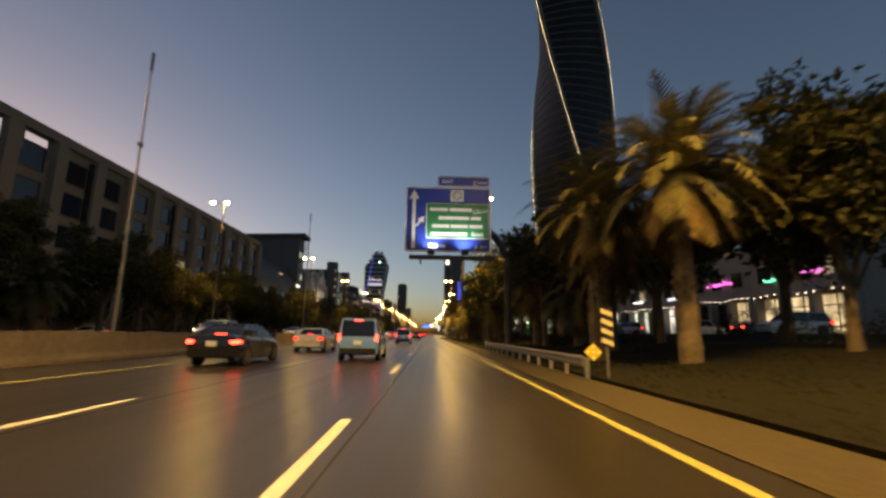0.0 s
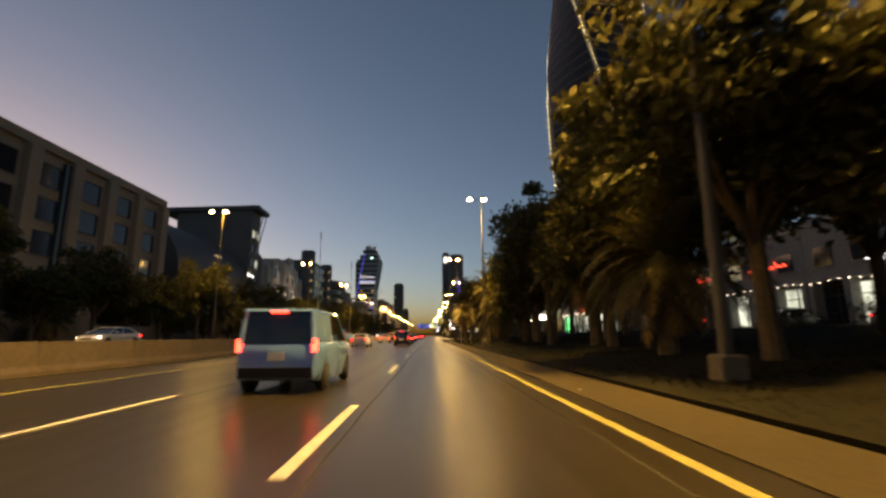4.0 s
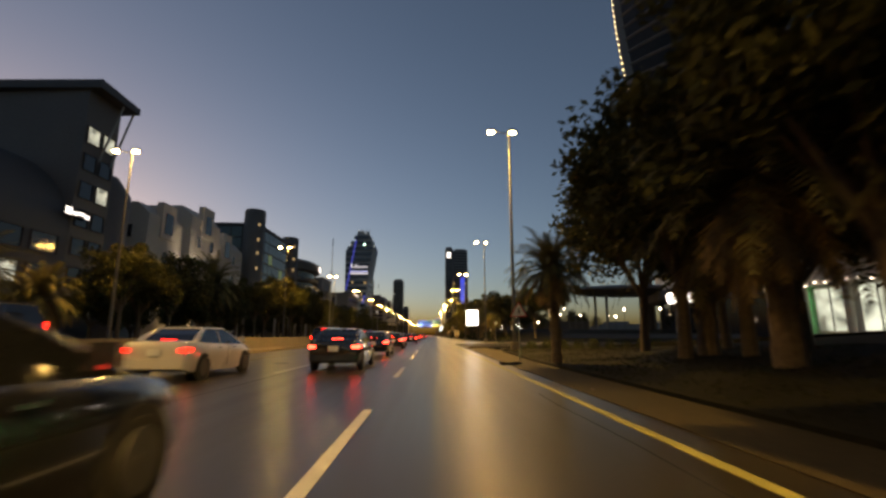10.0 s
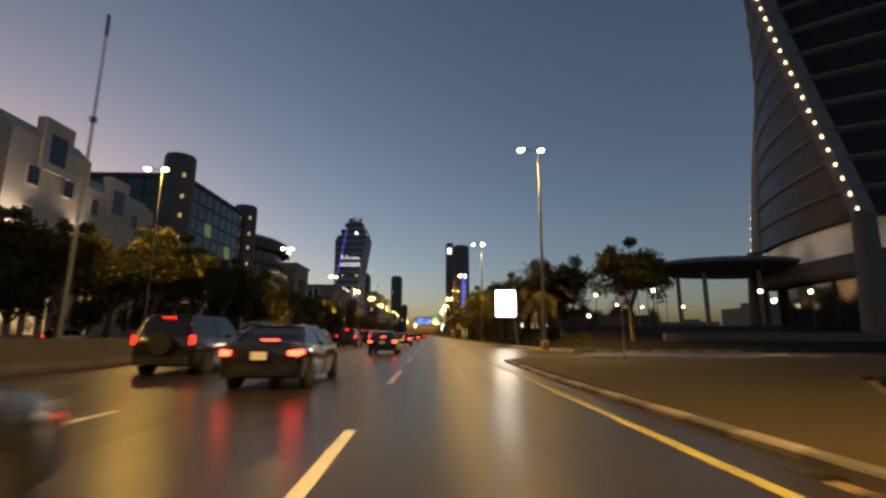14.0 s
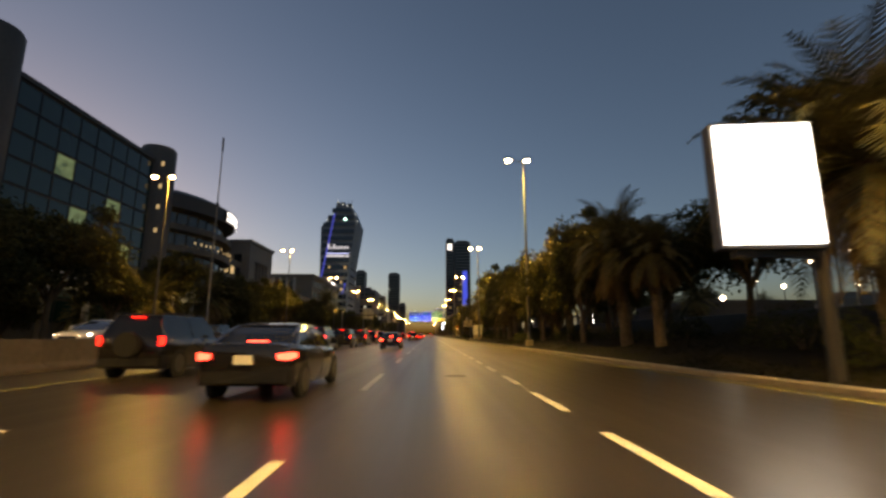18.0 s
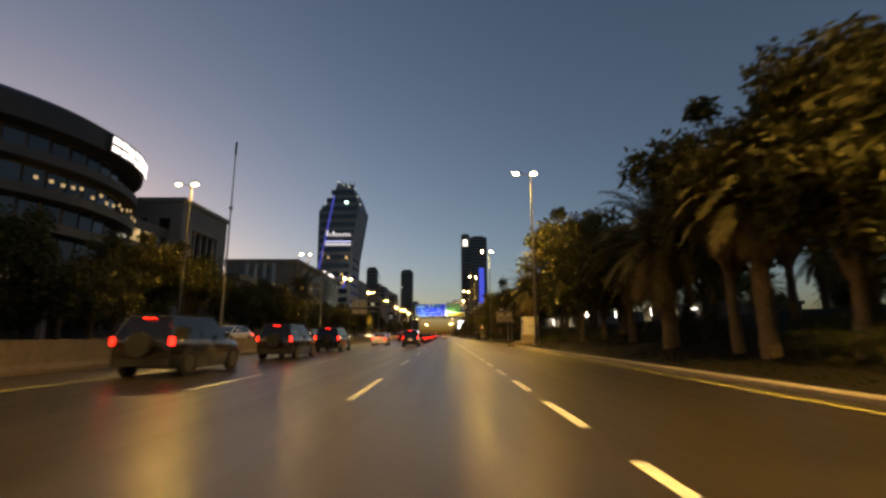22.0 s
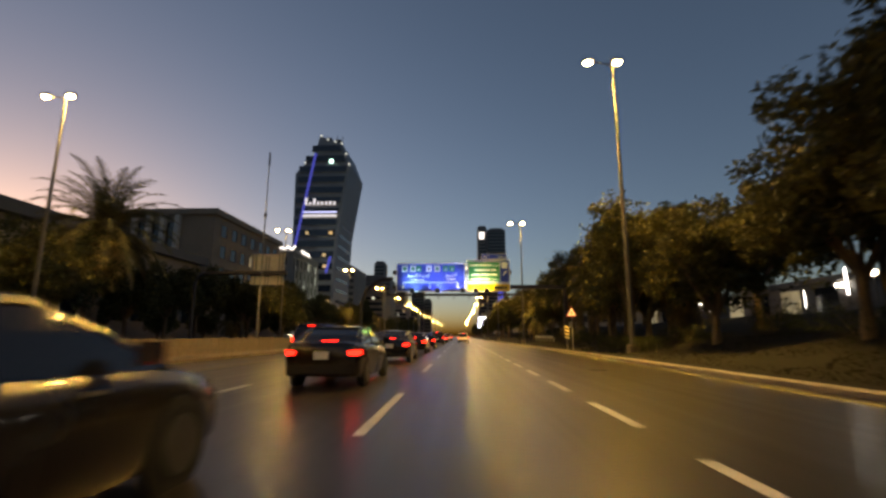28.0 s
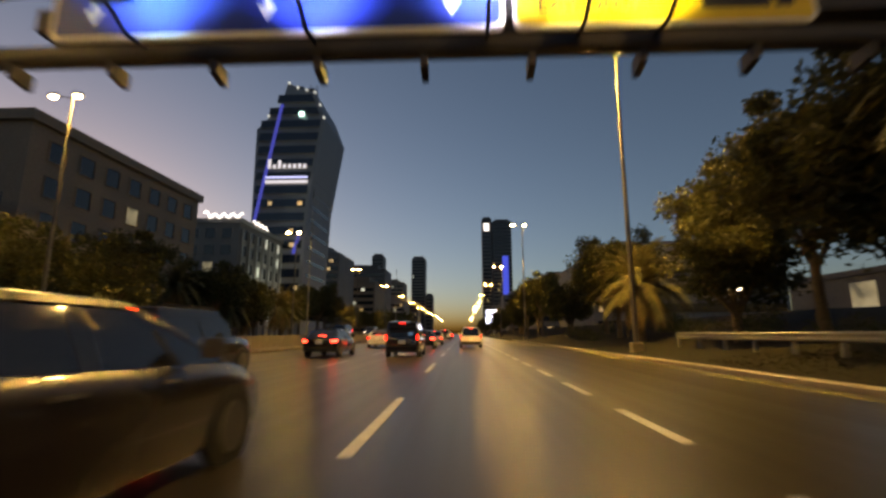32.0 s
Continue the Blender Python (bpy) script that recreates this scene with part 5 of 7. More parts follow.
def road_name(r, x0, x1, z0, z1, y, line):
    """The green plate: the road's name as bars, the word for road lettered."""
    w, h = x1 - x0, z1 - z0
    p = part("plate", panel(x0, x1, z0, z1, y - 0.02, y - 0.009, 0.06), SIGN_PAINT, r, "white plate border")
    part("plate_face", panel(x0 + .05, x1 - .05, z0 + .05, z1 - .05, y - 0.03, y - 0.021, 0.05), SIGN_GREEN, p, "green plate")
    yy = y - 0.031
    lettering(TARIQ, line * 1.25, SIGN_PAINT, p, x1 - 0.13 * w, yy, z0 + 0.76 * h)
    bar_text(p, x0 + 0.06 * w, x0 + 0.74 * w, z0 + 0.77 * h, line * 0.58, yy, SIGN_PAINT, (4, 5))
    bar_text(p, x0 + 0.20 * w, x0 + 0.88 * w, z0 + 0.53 * h, line * 0.58, yy, SIGN_PAINT, (6, 2))
    bar_text(p, x0 + 0.10 * w, x0 + 0.90 * w, z0 + 0.30 * h, line * 0.58, yy, SIGN_PAINT, (4, 4, 3))
    bar_text(p, x0 + 0.08 * w, x0 + 0.66 * w, z0 + 0.08 * h, line * 0.58, yy, SIGN_PAINT, (9,))
    lettering("Road", line, SIGN_PAINT, p, x0 + 0.82 * w, yy, z0 + 0.08 * h)


def exit_sign():
    r = root("exit_sign", 0, 28.8, 0, "large blue and green overhead exit sign lit from below", "road sign")
    b = bordered(r, -1.95, 3.58, 6.35, 10.68, 0, SIGN_BLUE)
    tab = bordered(r, 0.08, 3.5, 10.72, 11.45, 0, SIGN_BLUE, "exit_tab", 0.06)
    lettering("EXIT", 0.36, SIGN_PAINT, tab, 0.75, -0.012, 10.96)
    lettering(MAKHRAJ, 0.42, SIGN_PAINT, tab, 2.9, -0.012, 10.96)
    road_name(b, -0.62, 3.42, 7.25, 9.6, -0.008, 0.36)
    em = part("emblem", panel(0.95, 1.8, 9.72, 10.5, -0.018, -0.009, 0.05), SIGN_PAINT, b, "white emblem square")
    part("emblem_ring", MB().tube([(1.375 + 0.26 * math.cos(a), -0.025, 10.11 + 0.26 * math.sin(a)) for a in (2 * math.pi * i / 16 for i in range(17))], 0.03, 5), SIGN_GREEN, em)
    part("arrow_shaft", MB().box(-1.52, -0.014, 6.6, -1.30, -0.009, 9.9), SIGN_PAINT, b, "white arrow shaft")
    part("arrow_head", MB().loft([[(-1.75, y, 9.85), (-1.07, y, 9.85), (-1.41, y, 10.45)] for y in (-0.014, -0.009)]), SIGN_PAINT, b, "white arrow head")
    arrow(b, -1.0, 8.35, 0.42, -0.010, -38)
    lettering("500 m", 0.42, SIGN_PAINT, b, 0.1, -0.012, 6.62)
    lettering("\ufee1 \u0665\u0660\u0660", 0.42, SIGN_PAINT, b, 2.9, -0.012, 6.62)
    part("walkway", MB().box(-1.6, -0.9, 5.85, 3.7, -0.2, 6.0).box(-1.6, -0.95, 5.7, 3.7, -0.9, 5.86), DARK_METAL, r, "dark steel walkway")
    for x in (-0.9, 1.0, 2.9):
        part("bracket", MB().box(x - 0.05, -0.85, 5.6, x + 0.05, 0.25, 5.84), DARK_METAL, r)
    for z in (7.2, 9.6):
        part("beam", MB().box(-1.8, 0.1, z - 0.15, 3.4, 0.4, z + 0.15), DARK_METAL, r, "steel cross beam")
    arc = [(-1.6, 0.6, 8.4), (2.0, 0.6, 8.4)] + [(2.0 + 2.75 * math.sin(q), 0.6, 5.4 + 3.0 * math.cos(q)) for q in (math.pi / 2 * k / 8 for k in range(1, 9))] + [(4.75, 0.6, 2.0), (4.75, 0.6, -0.05)]
    part("bent_post", MB().tube(arc, 0.24, 14), DARK_METAL, r, "thick bent steel post", smooth=True)
    for x in (-0.25, 1.85):
        floodlight(r, x, -0.75, 6.25, (x, 0, 8.2), 105, (0.8, 0.95, 1.0))


def gantry():
    r = root("sign_gantry", 0, 348.75, 0, "overhead gantry with blue, green and yellow direction signs lit from below", "road sign")
    r.matrix_world = pose(0, 348.75, -0.5) @ Matrix.Diagonal((1.03, 1.03, 1.12, 1))
    a = bordered(r, -6.6, 0.5, 5.62, 8.30, 0, SIGN_BLUE, "direction_board", 0.08)
    lettering(MADINAH, 0.40, SIGN_PAINT, a, -4.3, -0.014, 7.02)
    lettering("Al Madinah", 0.32, SIGN_PAINT, a, -4.4, -0.014, 6.62)
    lettering(QASSIM, 0.40, SIGN_PAINT, a, -0.95, -0.014, 7.08)
    lettering("Qassim", 0.32, SIGN_PAINT, a, -0.95, -0.014, 6.70)
    part("line", MB().box(-6.0, -0.014, 6.46, -0.2, -0.009, 6.52), SIGN_PAINT, a, "white rule")
    for x in (-5.9, -3.15, -0.3):
        arrow(a, x, 6.12, 0.27, -0.010, 180)
    for x, m in ((-5.75, SIGN_PAINT), (-4.9, SIGN_PAINT), (-4.3, SIGN_GREEN), (-3.25, SIGN_PAINT), (-2.4, SIGN_PAINT), (-1.55, SIGN_GREEN), (-0.9, SIGN_GREEN)):
        e = part("emblem", panel(x - 0.28, x + 0.28, 7.5, 8.08, -0.018, -0.009, 0.04), m, a, "small emblem plate")
        if m is SIGN_PAINT:
            part("emblem_mark", MB().loft([[(x + 0.2 * math.cos(t), y, 7.79 + 0.2 * math.sin(t)) for t in (2 * math.pi * k / (3 if x == -3.25 else 10) + 0.5 for k in range(3 if x == -3.25 else 10))] for y in (-0.024, -0.019)]), SIGN_BLACK if x == -3.25 else SIGN_GREEN, e)
        else:
            lettering("N", 0.28, SIGN_PAINT, e, x, -0.02, 7.6)
    b = bordered(r, 0.62, 5.02, 6.42, 8.62, 0, SIGN_BLUE, "exit_board", 0.07)
    road_name(b, 0.78, 4.05, 6.55, 8.45, -0.008, 0.28)
    arrow(b, 4.5, 7.35, 0.28, -0.010, -40)
    part("emblem", panel(4.2, 4.8, 7.8, 8.4, -0.018, -0.009, 0.04), SIGN_PAINT, b, "white emblem square")
    t = bordered(r, 2.15, 4.75, 8.66, 9.2, 0, SIGN_BLUE, "exit_tab", 0.05)
    lettering("EXIT", 0.28, SIGN_PAINT, t, 2.65, -0.012, 8.83)
    lettering(MAKHRAJ, 0.32, SIGN_PAINT, t, 4.3, -0.012, 8.83)
    y_ = bordered(r, 0.62, 5.02, 5.62, 6.38, 0, SIGN_YELLOW, "exit_only_board", 0.05)
    text_line(("EXIT", "ONLY"), 0.3, SIGN_BLACK, y_, 1.75, -0.012, 5.87)
    bar_text(y_, 3.4, 4.7, 5.85, 0.26, -0.009, SIGN_BLACK, (4, 1))
    part("walkway", MB().box(-7.6, -0.16, 5.20, 6.1, 0.04, 5.30).box(-7.6, -0.20, 5.24, 6.1, -0.16, 5.42), DARK_METAL, r, "dark narrow steel walkway")
    br = MB().hexa([(-0.05, -0.20, 4.98), (0.05, -0.20, 4.98), (0.05, 0.14, 4.92), (-0.05, 0.14, 4.92), (-0.05, -0.20, 5.15), (0.05, -0.20, 5.15), (0.05, 0.14, 5.15), (-0.05, 0.14, 5.15)]).mesh("bracket", DARK_METAL)
    for i in range(9):
        part("bracket", br, None, r, at=(-6.9 + 1.55 * i, 0, 0))
    part("beam", MB().box(-7.0, 0.15, 5.9, 10.6, 0.6, 6.25), DARK_METAL, r, "steel cross beam")
    part("beam", MB().box(-7.0, 0.15, 7.3, 5.2, 0.6, 7.65), DARK_METAL, r, "steel cross beam")
    arc = [(-7.0, 0.4, 6.9)] + [(-7.6 - 2.6 * math.sin(q), 0.4, 4.3 + 2.6 * math.cos(q)) for q in (math.pi / 2 * k / 7 for k in range(8))] + [(-10.2, 0.4, -0.05)]
    part("curved_post", MB().tube(arc, 0.17, 10), DARK_METAL, r, "bent steel post", smooth=True)
    part("post", MB().tube([(10.6, 0.4, 0), (10.6, 0.4, 6.6)], 0.22, 12), DARK_METAL, r, smooth=True)
    for x, c in ((-4.85, (0.25, 0.6, 1.0)), (-2.3, (0.3, 0.45, 1.0)), (0.2, (0.5, 0.6, 1.0)), (2.6, (1.0, 0.95, 0.45)), (1.5, (1.0, 0.95, 0.5))):
        part("lamp_arm", MB().tube([(x, -0.2, 5.36), (x, -0.6, 5.30), (x, -1.0, 5.50)], 0.03, 6), DARK_METAL, r, "thin steel lamp arm")
        floodlight(r, x, -1.0, 5.65, (x, 0, 6.6), 200 if c[2] > 0.9 else 110, c)


def opposite_sign():
    r = root("overhead_sign", -20.4, 348.0, OPP_Z, "overhead road sign over the oncoming lanes, ribbed pale metal back", "road sign")
    b = part("board", MB().box(-1.8, 0, 6.0, 1.8, 0.06, 9.3), surf("bare_sheet", (0.42, 0.39, 0.33), 0.55, 0.2, var=0.25, grain=3, stain=0.6), r, "pale bare sheet back")
    for x in (-1.62, -1.25, -0.15, 0.15, 1.25, 1.62):
        part("rib", MB().box(x - 0.07, -0.12, 5.95, x + 0.07, -0.002, 9.45 if abs(x) > 1 else 9.0), STEEL, b, "upright stiffening rib")
    part("beam", MB().box(-6.2, -0.5, 7.05, 2.2, -0.14, 7.4), DARK_METAL, r, "dark steel cross beam")
    part("bent_post", MB().tube([(-6.2, -0.3, 7.2)] + [(-6.2 - 1.3 * math.sin(q), -0.3, 5.9 + 1.3 * math.cos(q)) for q in (math.pi / 2 * k / 6 for k in range(1, 7))] + [(-7.5, -0.3, 0.0)], 0.17, 10), DARK_METAL, r, "bent steel post", smooth=True)


def small_sign_post(r, x, y, h, rad=0.04):
    return part("post", MB().tube([(x, y, 0), (x, y, h)], rad, 8), STEEL, r, smooth=True)


def marker(x, y, label, diamond=False):
    z = bank_z(x, y) - 0.03
    r = root("hazard_marker", x, y, z, label, "road sign")
    small_sign_post(r, 0, 0.05, 1.95, 0.035)
    p = part("plate", panel(-0.17, 0.17, 0.85, 1.95, 0, 0.02, 0.03), SIGN_BLACK, r, "black striped plate")
    for i in range(4):
        z0 = 0.86 + 0.27 * i
        part("stripe", MB().loft([[(-0.165, yy, z0 + 0.12), (0.165, yy, z0), (0.165, yy, z0 + 0.13), (-0.165, yy, min(1.94, z0 + 0.25))] for yy in (-0.006, -0.001)]), PALE_SIGN, p, "pale yellow stripe")
    if diamond:
        d = part("diamond_plate", MB().loft([[(-0.42, yy, 0.45), (-0.02 - 0.15, yy, 0.70), (-0.42, yy, 0.95), (-0.67, yy, 0.70)] for yy in (-0.03, -0.01)]), SIGN_YELLOW, r, "orange and white checked diamond")
        for i in range(3):
            for j in range(3):
                if (i + j) % 2 == 0:
                    cx, cz, s = -0.42 + (i - j) * 0.075, 0.55 + (i + j) * 0.075, 0.045
                    part("check", MB().loft([[(cx, yy, cz - s), (cx + s, yy, cz), (cx, yy, cz + s), (cx - s, yy, cz)] for yy in (-0.04, -0.031)]), SIGN_PAINT, d)
    return r


def triangle_sign(x, y, h):
    z = bank_z(x, y) - 0.03
    r = root("warning_sign", x, y, z, "red-bordered white triangular warning sign on a steel post", "road sign")
    small_sign_post(r, 0, 0.05, h)
    p = part("plate", MB().loft([[(-0.45, yy, h - 0.55), (0.45, yy, h - 0.55), (0, yy, h + 0.22)] for yy in (0, 0.02)]), SIGN_RED, r, "red triangular plate")
    q = part("face", MB().loft([[(-0.35, yy, h - 0.495), (0.35, yy, h - 0.495), (0, yy, h + 0.12)] for yy in (-0.008, -0.001)]), SIGN_PAINT, p, "white sign face")
    part("symbol", MB().box(-0.03, -0.014, h - 0.42, 0.05, -0.009, h - 0.14), SIGN_BLACK, q, "black symbol")


def roadside_signs():
    r = root("information_sign", 0, 111.4, 0, "brown-framed pale yellow information sign half behind a palm", "road sign")
    b = part("board", panel(3.5, 6.7, 2.6, 5.1, 0, 0.06), SIGN_PAINT, r, "thin white rim")
    part("frame", panel(3.54, 6.66, 2.64, 5.06, -0.008, -0.001), SIGN_BROWN, b, "dark brown frame")
    f = part("face", panel(3.74, 6.46, 2.84, 4.86, -0.02, -0.009, 0.04), PALE_SIGN, b, "pale yellow face")
    for z, body, size in ((4.56, "\ufe94\ufef3\ufea9\ufeee\ufecc\ufeb4\ufedf\ufe8d", 0.27), (4.24, "\ufeb2\ufef4\ufef3\ufe8e\ufed8\ufee4\ufedf\ufe8d\ufeed \ufe95\ufe8e\ufed4\ufebb\ufe8d\ufeee\ufee4\ufee0\ufedf", 0.27), (3.92, "\ufe93\ufea9\ufeee\ufea0\ufedf\ufe8d\ufeed", 0.27),
                          (3.62, "SAUDI STANDARDS", 0.235), (3.31, "AND QUALITY", 0.235), (3.0, "ORGANIZATION", 0.235)):
        text_line(body.split(" "), size, SIGN_BROWN, f, 5.1, -0.021, z)
    t = part("tab", panel(4.4, 6.2, 5.12, 5.72, 0, 0.06, 0.06), SIGN_BROWN, r, "brown exit tab")
    lettering("EXIT", 0.26, SIGN_PAINT, t, 4.85, -0.006, 5.32)
    for x in (4.6, 6.0):
        part("post", MB().tube([(x, 0.12, 0), (x, 0.12, 5.0)], 0.07, 8), STEEL, r, smooth=True)
    marker(4.75, 12.9, "black and yellow striped hazard marker with a checked diamond", True)
    marker(8.4, 338.0, "black and yellow striped hazard marker on the verge")
    triangle_sign(4.1, 133.2, 2.7)
    triangle_sign(8.5, 336.6, 3.1)
    y = root("give_way_sign", 8.6, 173.6, 0.09, "small white downward triangle sign on a thin post", "road sign")
    small_sign_post(y, 0, 0.05, 2.7, 0.03)
    p = part("plate", MB().loft([[(-0.3, v, 2.95), (0, v, 2.42), (0.3, v, 2.95)] for v in (0, 0.02)]), SIGN_RED, y, "red triangular rim")
    part("face", MB().loft([[(-0.25, v, 2.925), (0, v, 2.49), (0.25, v, 2.925)] for v in (-0.008, -0.001)]), SIGN_PAINT, p, "white sign face")
    s = root("square_sign", 12.2, 158.8, 0.1, "square white sign with black symbol and small yellow plate", "road sign")
    small_sign_post(s, 0.35, 0.05, 3.9)
    q = part("plate", panel(0, 0.85, 2.9, 3.85, 0, 0.02, 0.05), SIGN_PAINT, s)
    part("ring", MB().tube([(0.425 + 0.28 * math.cos(a), -0.01, 3.37 + 0.28 * math.sin(a)) for a in (2 * math.pi * i / 20 for i in range(21))], 0.05, 6), SIGN_BLACK, q, "black round arrows")
    part("arrow_mark", MB().loft([[(0.28, yy, 3.2), (0.57, yy, 3.2), (0.57, yy, 3.4), (0.425, yy, 3.55), (0.28, yy, 3.4)] for yy in (-0.012, -0.001)]), SIGN_BLACK, q)
    part("small_plate", MB().loft([[(0.25, yy, 2.6), (0.43, yy, 2.42), (0.61, yy, 2.6), (0.43, yy, 2.78)] for yy in (0, 0.02)]), SIGN_YELLOW, s, "small yellow diamond plate")
    # glowing advertising screen
    r = root("advertising_screen", 6.95, 204.1, 0, "very bright white advertising screen on a steel pole", "billboard")
    part("case", MB().cbox(-1.2, 0.0, 3.08, 1.2, 0.35, 6.24, 0.05), DARK_METAL, r, "dark screen case", at=pose(1.2, 0, 0.1, 0, 0, -6))
    part("screen", MB().box(-1.12, -0.05, 3.18, 1.12, -0.01, 6.14), glow("screen_light", (0.82, 0.92, 1.0), 2.4), r, "glowing white screen", at=pose(1.2, 0, 0.1, 0, 0, -6))
    part("pole", MB().tube([(2.5, 0.3, 0), (2.5, 0.3, 3.4)], 0.16, 10), DARK_METAL, r, smooth=True)
    part("arm", MB().box(0.4, 0.2, 3.0, 2.55, 0.4, 3.18), DARK_METAL, r, "steel side arm")
    r = root("pylon_sign", 29.2, 163, 0, "white glowing pylon sign on a short post", "sign")
    part("case", panel(-1.5, 1.5, 4.9, 6.3, 0, 0.3, 0.35), DARK_METAL, r, at=pose(0, 0, 0, 0, -4, -14))
    part("face", panel(-1.42, 1.42, 4.98, 6.22, -0.04, -0.005, 0.33), glow("pylon_light", (0.9, 0.95, 1.0), 1.6), r, "glowing white face", at=pose(0, 0, 0, 0, -4, -14))
    part("pole", MB().tube([(0, 0.2, 0), (0, 0.2, 4.9)], 0.16, 8), STEEL, r, smooth=True)
    # far billboard beside the road and a row of plaza lights
    r = root("direction_sign", 8.3, 306.5, bank_z(9.4, 306.5) - 0.05, "brown-framed pale information sign with a small tab", "road sign")
    g = bank_z(9.4, 306.5)
    b = part("board", panel(0, 2.6, 3.2 - g, 4.85 - g, 0, 0.06), SIGN_PAINT, r, "thin white rim")
    part("frame", panel(0.04, 2.56, 3.24 - g, 4.81 - g, -0.008, -0.001), SIGN_BROWN, b, "dark brown frame")
    f = part("face", panel(0.17, 2.43, 3.37 - g, 4.68 - g, -0.02, -0.009, 0.04), PALE_SIGN, b, "pale yellow face")
    part("emblem", panel(1.1, 1.5, 4.25 - g, 4.6 - g, -0.028, -0.021, 0.05), SIGN_BROWN, f, "dark emblem")
    for z, w in ((3.85, (5, 6)), (3.55, (4, 3, 5))):
        bar_text(f, 0.4, 2.2, z - g, 0.16, -0.021, SIGN_BROWN, w)
    t = part("tab", panel(0.3, 1.3, 4.87 - g, 5.4 - g, 0, 0.06, 0.06), SIGN_BROWN, r, "brown exit tab")
    bar_text(t, 0.5, 1.0, 5.05 - g, 0.2, -0.001, SIGN_PAINT, (4,))
    for x in (1.7, 2.3):
        part("post", MB().tube([(x, 0.12, 0), (x, 0.12, 4.7 - g)], 0.07, 8), STEEL, r, smooth=True)
    r = root("advertising_screen", 4.5, 520, 0, "distant glowing advertising screen over the road edge", "billboard")
    part("screen", MB().box(4, -0.05, 5, 10, 0, 10), glow("far_screen", (0.55, 0.7, 1.0), 2.0, 0.4), r)
    part("post", MB().tube([(7, 0.3, 0), (7, 0.3, 5)], 0.3, 8), STEEL, r)


def guardrail():
    r = tagged(new("guardrail"), "galvanised steel guardrail on short posts beside the shoulder", "guardrail")
    r.matrix_world = pose(4.25, 13.5, 0)
    sec = [(0, 0.36), (-0.06, 0.40), (-0.06, 0.45), (0.0, 0.49), (0.0, 0.53), (-0.06, 0.57), (-0.06, 0.62), (0, 0.66), (0.02, 0.66), (0.02, 0.36)]
    rail = MB().loft([[(x, 0.0, z) for x, z in sec], [(x, 3.98, z) for x, z in sec]]).mesh("rail", STEEL)
    post = MB().cbox(0.03, -0.06, 0, 0.15, 0.06, 0.60, 0.01).mesh("post", STEEL)
    for i in range(6):
        part("rail", rail, None, r, at=(0, 4 * i, 0))
    for i in range(13):
        part("post", post, None, r, at=(0, 2 * i, 0))
    r2 = tagged(new("guardrail"), "short low steel rail on the verge", "guardrail")
    r2.matrix_world = pose(10.4, 354, 0.35)
    for i in range(3):
        part("rail", rail, None, r2, at=(0, 4 * i, 0.25))
    for i in range(7):
        part("post", post, None, r2, at=(0, 2 * i, 0.2))


def debris():
    rng = random.Random(5)
    r = root("tyre_scrap", 3.1, 129.4, 0.015, "torn black scrap of tyre rubber lying on the shoulder", "litter")
    for k in range(3):
        a = 0.5 * k
        pts = [(0.34 * math.cos(t + a) - 0.1 * k, 0.22 * math.sin(t + a), 0.05 + 0.05 * math.sin(3 * t + k)) for t in (0.45 * i for i in range(6))]
        part("strip", MB().tube(pts, [0.03, 0.06, 0.07, 0.06, 0.07, 0.03], 6), SIGN_BLACK, r)
    for k in range(8):
        x, y = rng.uniform(3.1, 4.3), rng.uniform(5, 150)
        s = rng.uniform(0.025, 0.06)
        t = root("stone_chip", x, y, 0.012, "small pale stone chip lying on the shoulder", "stone", "stones on the shoulder")
        part("stone", MB().loft([[(q * s * math.cos(b) * rng.uniform(0.8, 1.2), q * s * math.sin(b), z * s) for b in (1.047 * i for i in range(6))] for q, z in ((0.8, 0), (1.1, 0.35), (0.5, 0.8))]), KERB_LIGHT, t)


def masts():
    m = root("antenna_mast", -13, 19.2, 0, "thin tall grey mast on the median wall", "mast", "masts on the median")
    part("mast", MB().tube([(0, 0, 0.9), (0, 0, 6), (0, 0, 12.6)], [0.07, 0.055, 0.03], 8), STEEL, m, smooth=True)
    part("tip", MB().box(-0.045, -0.045, 12.6, 0.045, 0.045, 13.5), DARK_METAL, m, "dark camera head")
    part("bracket", MB().box(-0.08, -0.08, 9.0, 0.08, 0.08, 9.2), DARK_METAL, m)
    for y in (47.2, 98.5, 120.8, 168.6, 221.5, 263.6, 285.7, 329.8, 380, 430):
        copy_thing(m, pose(-13, y, 0))


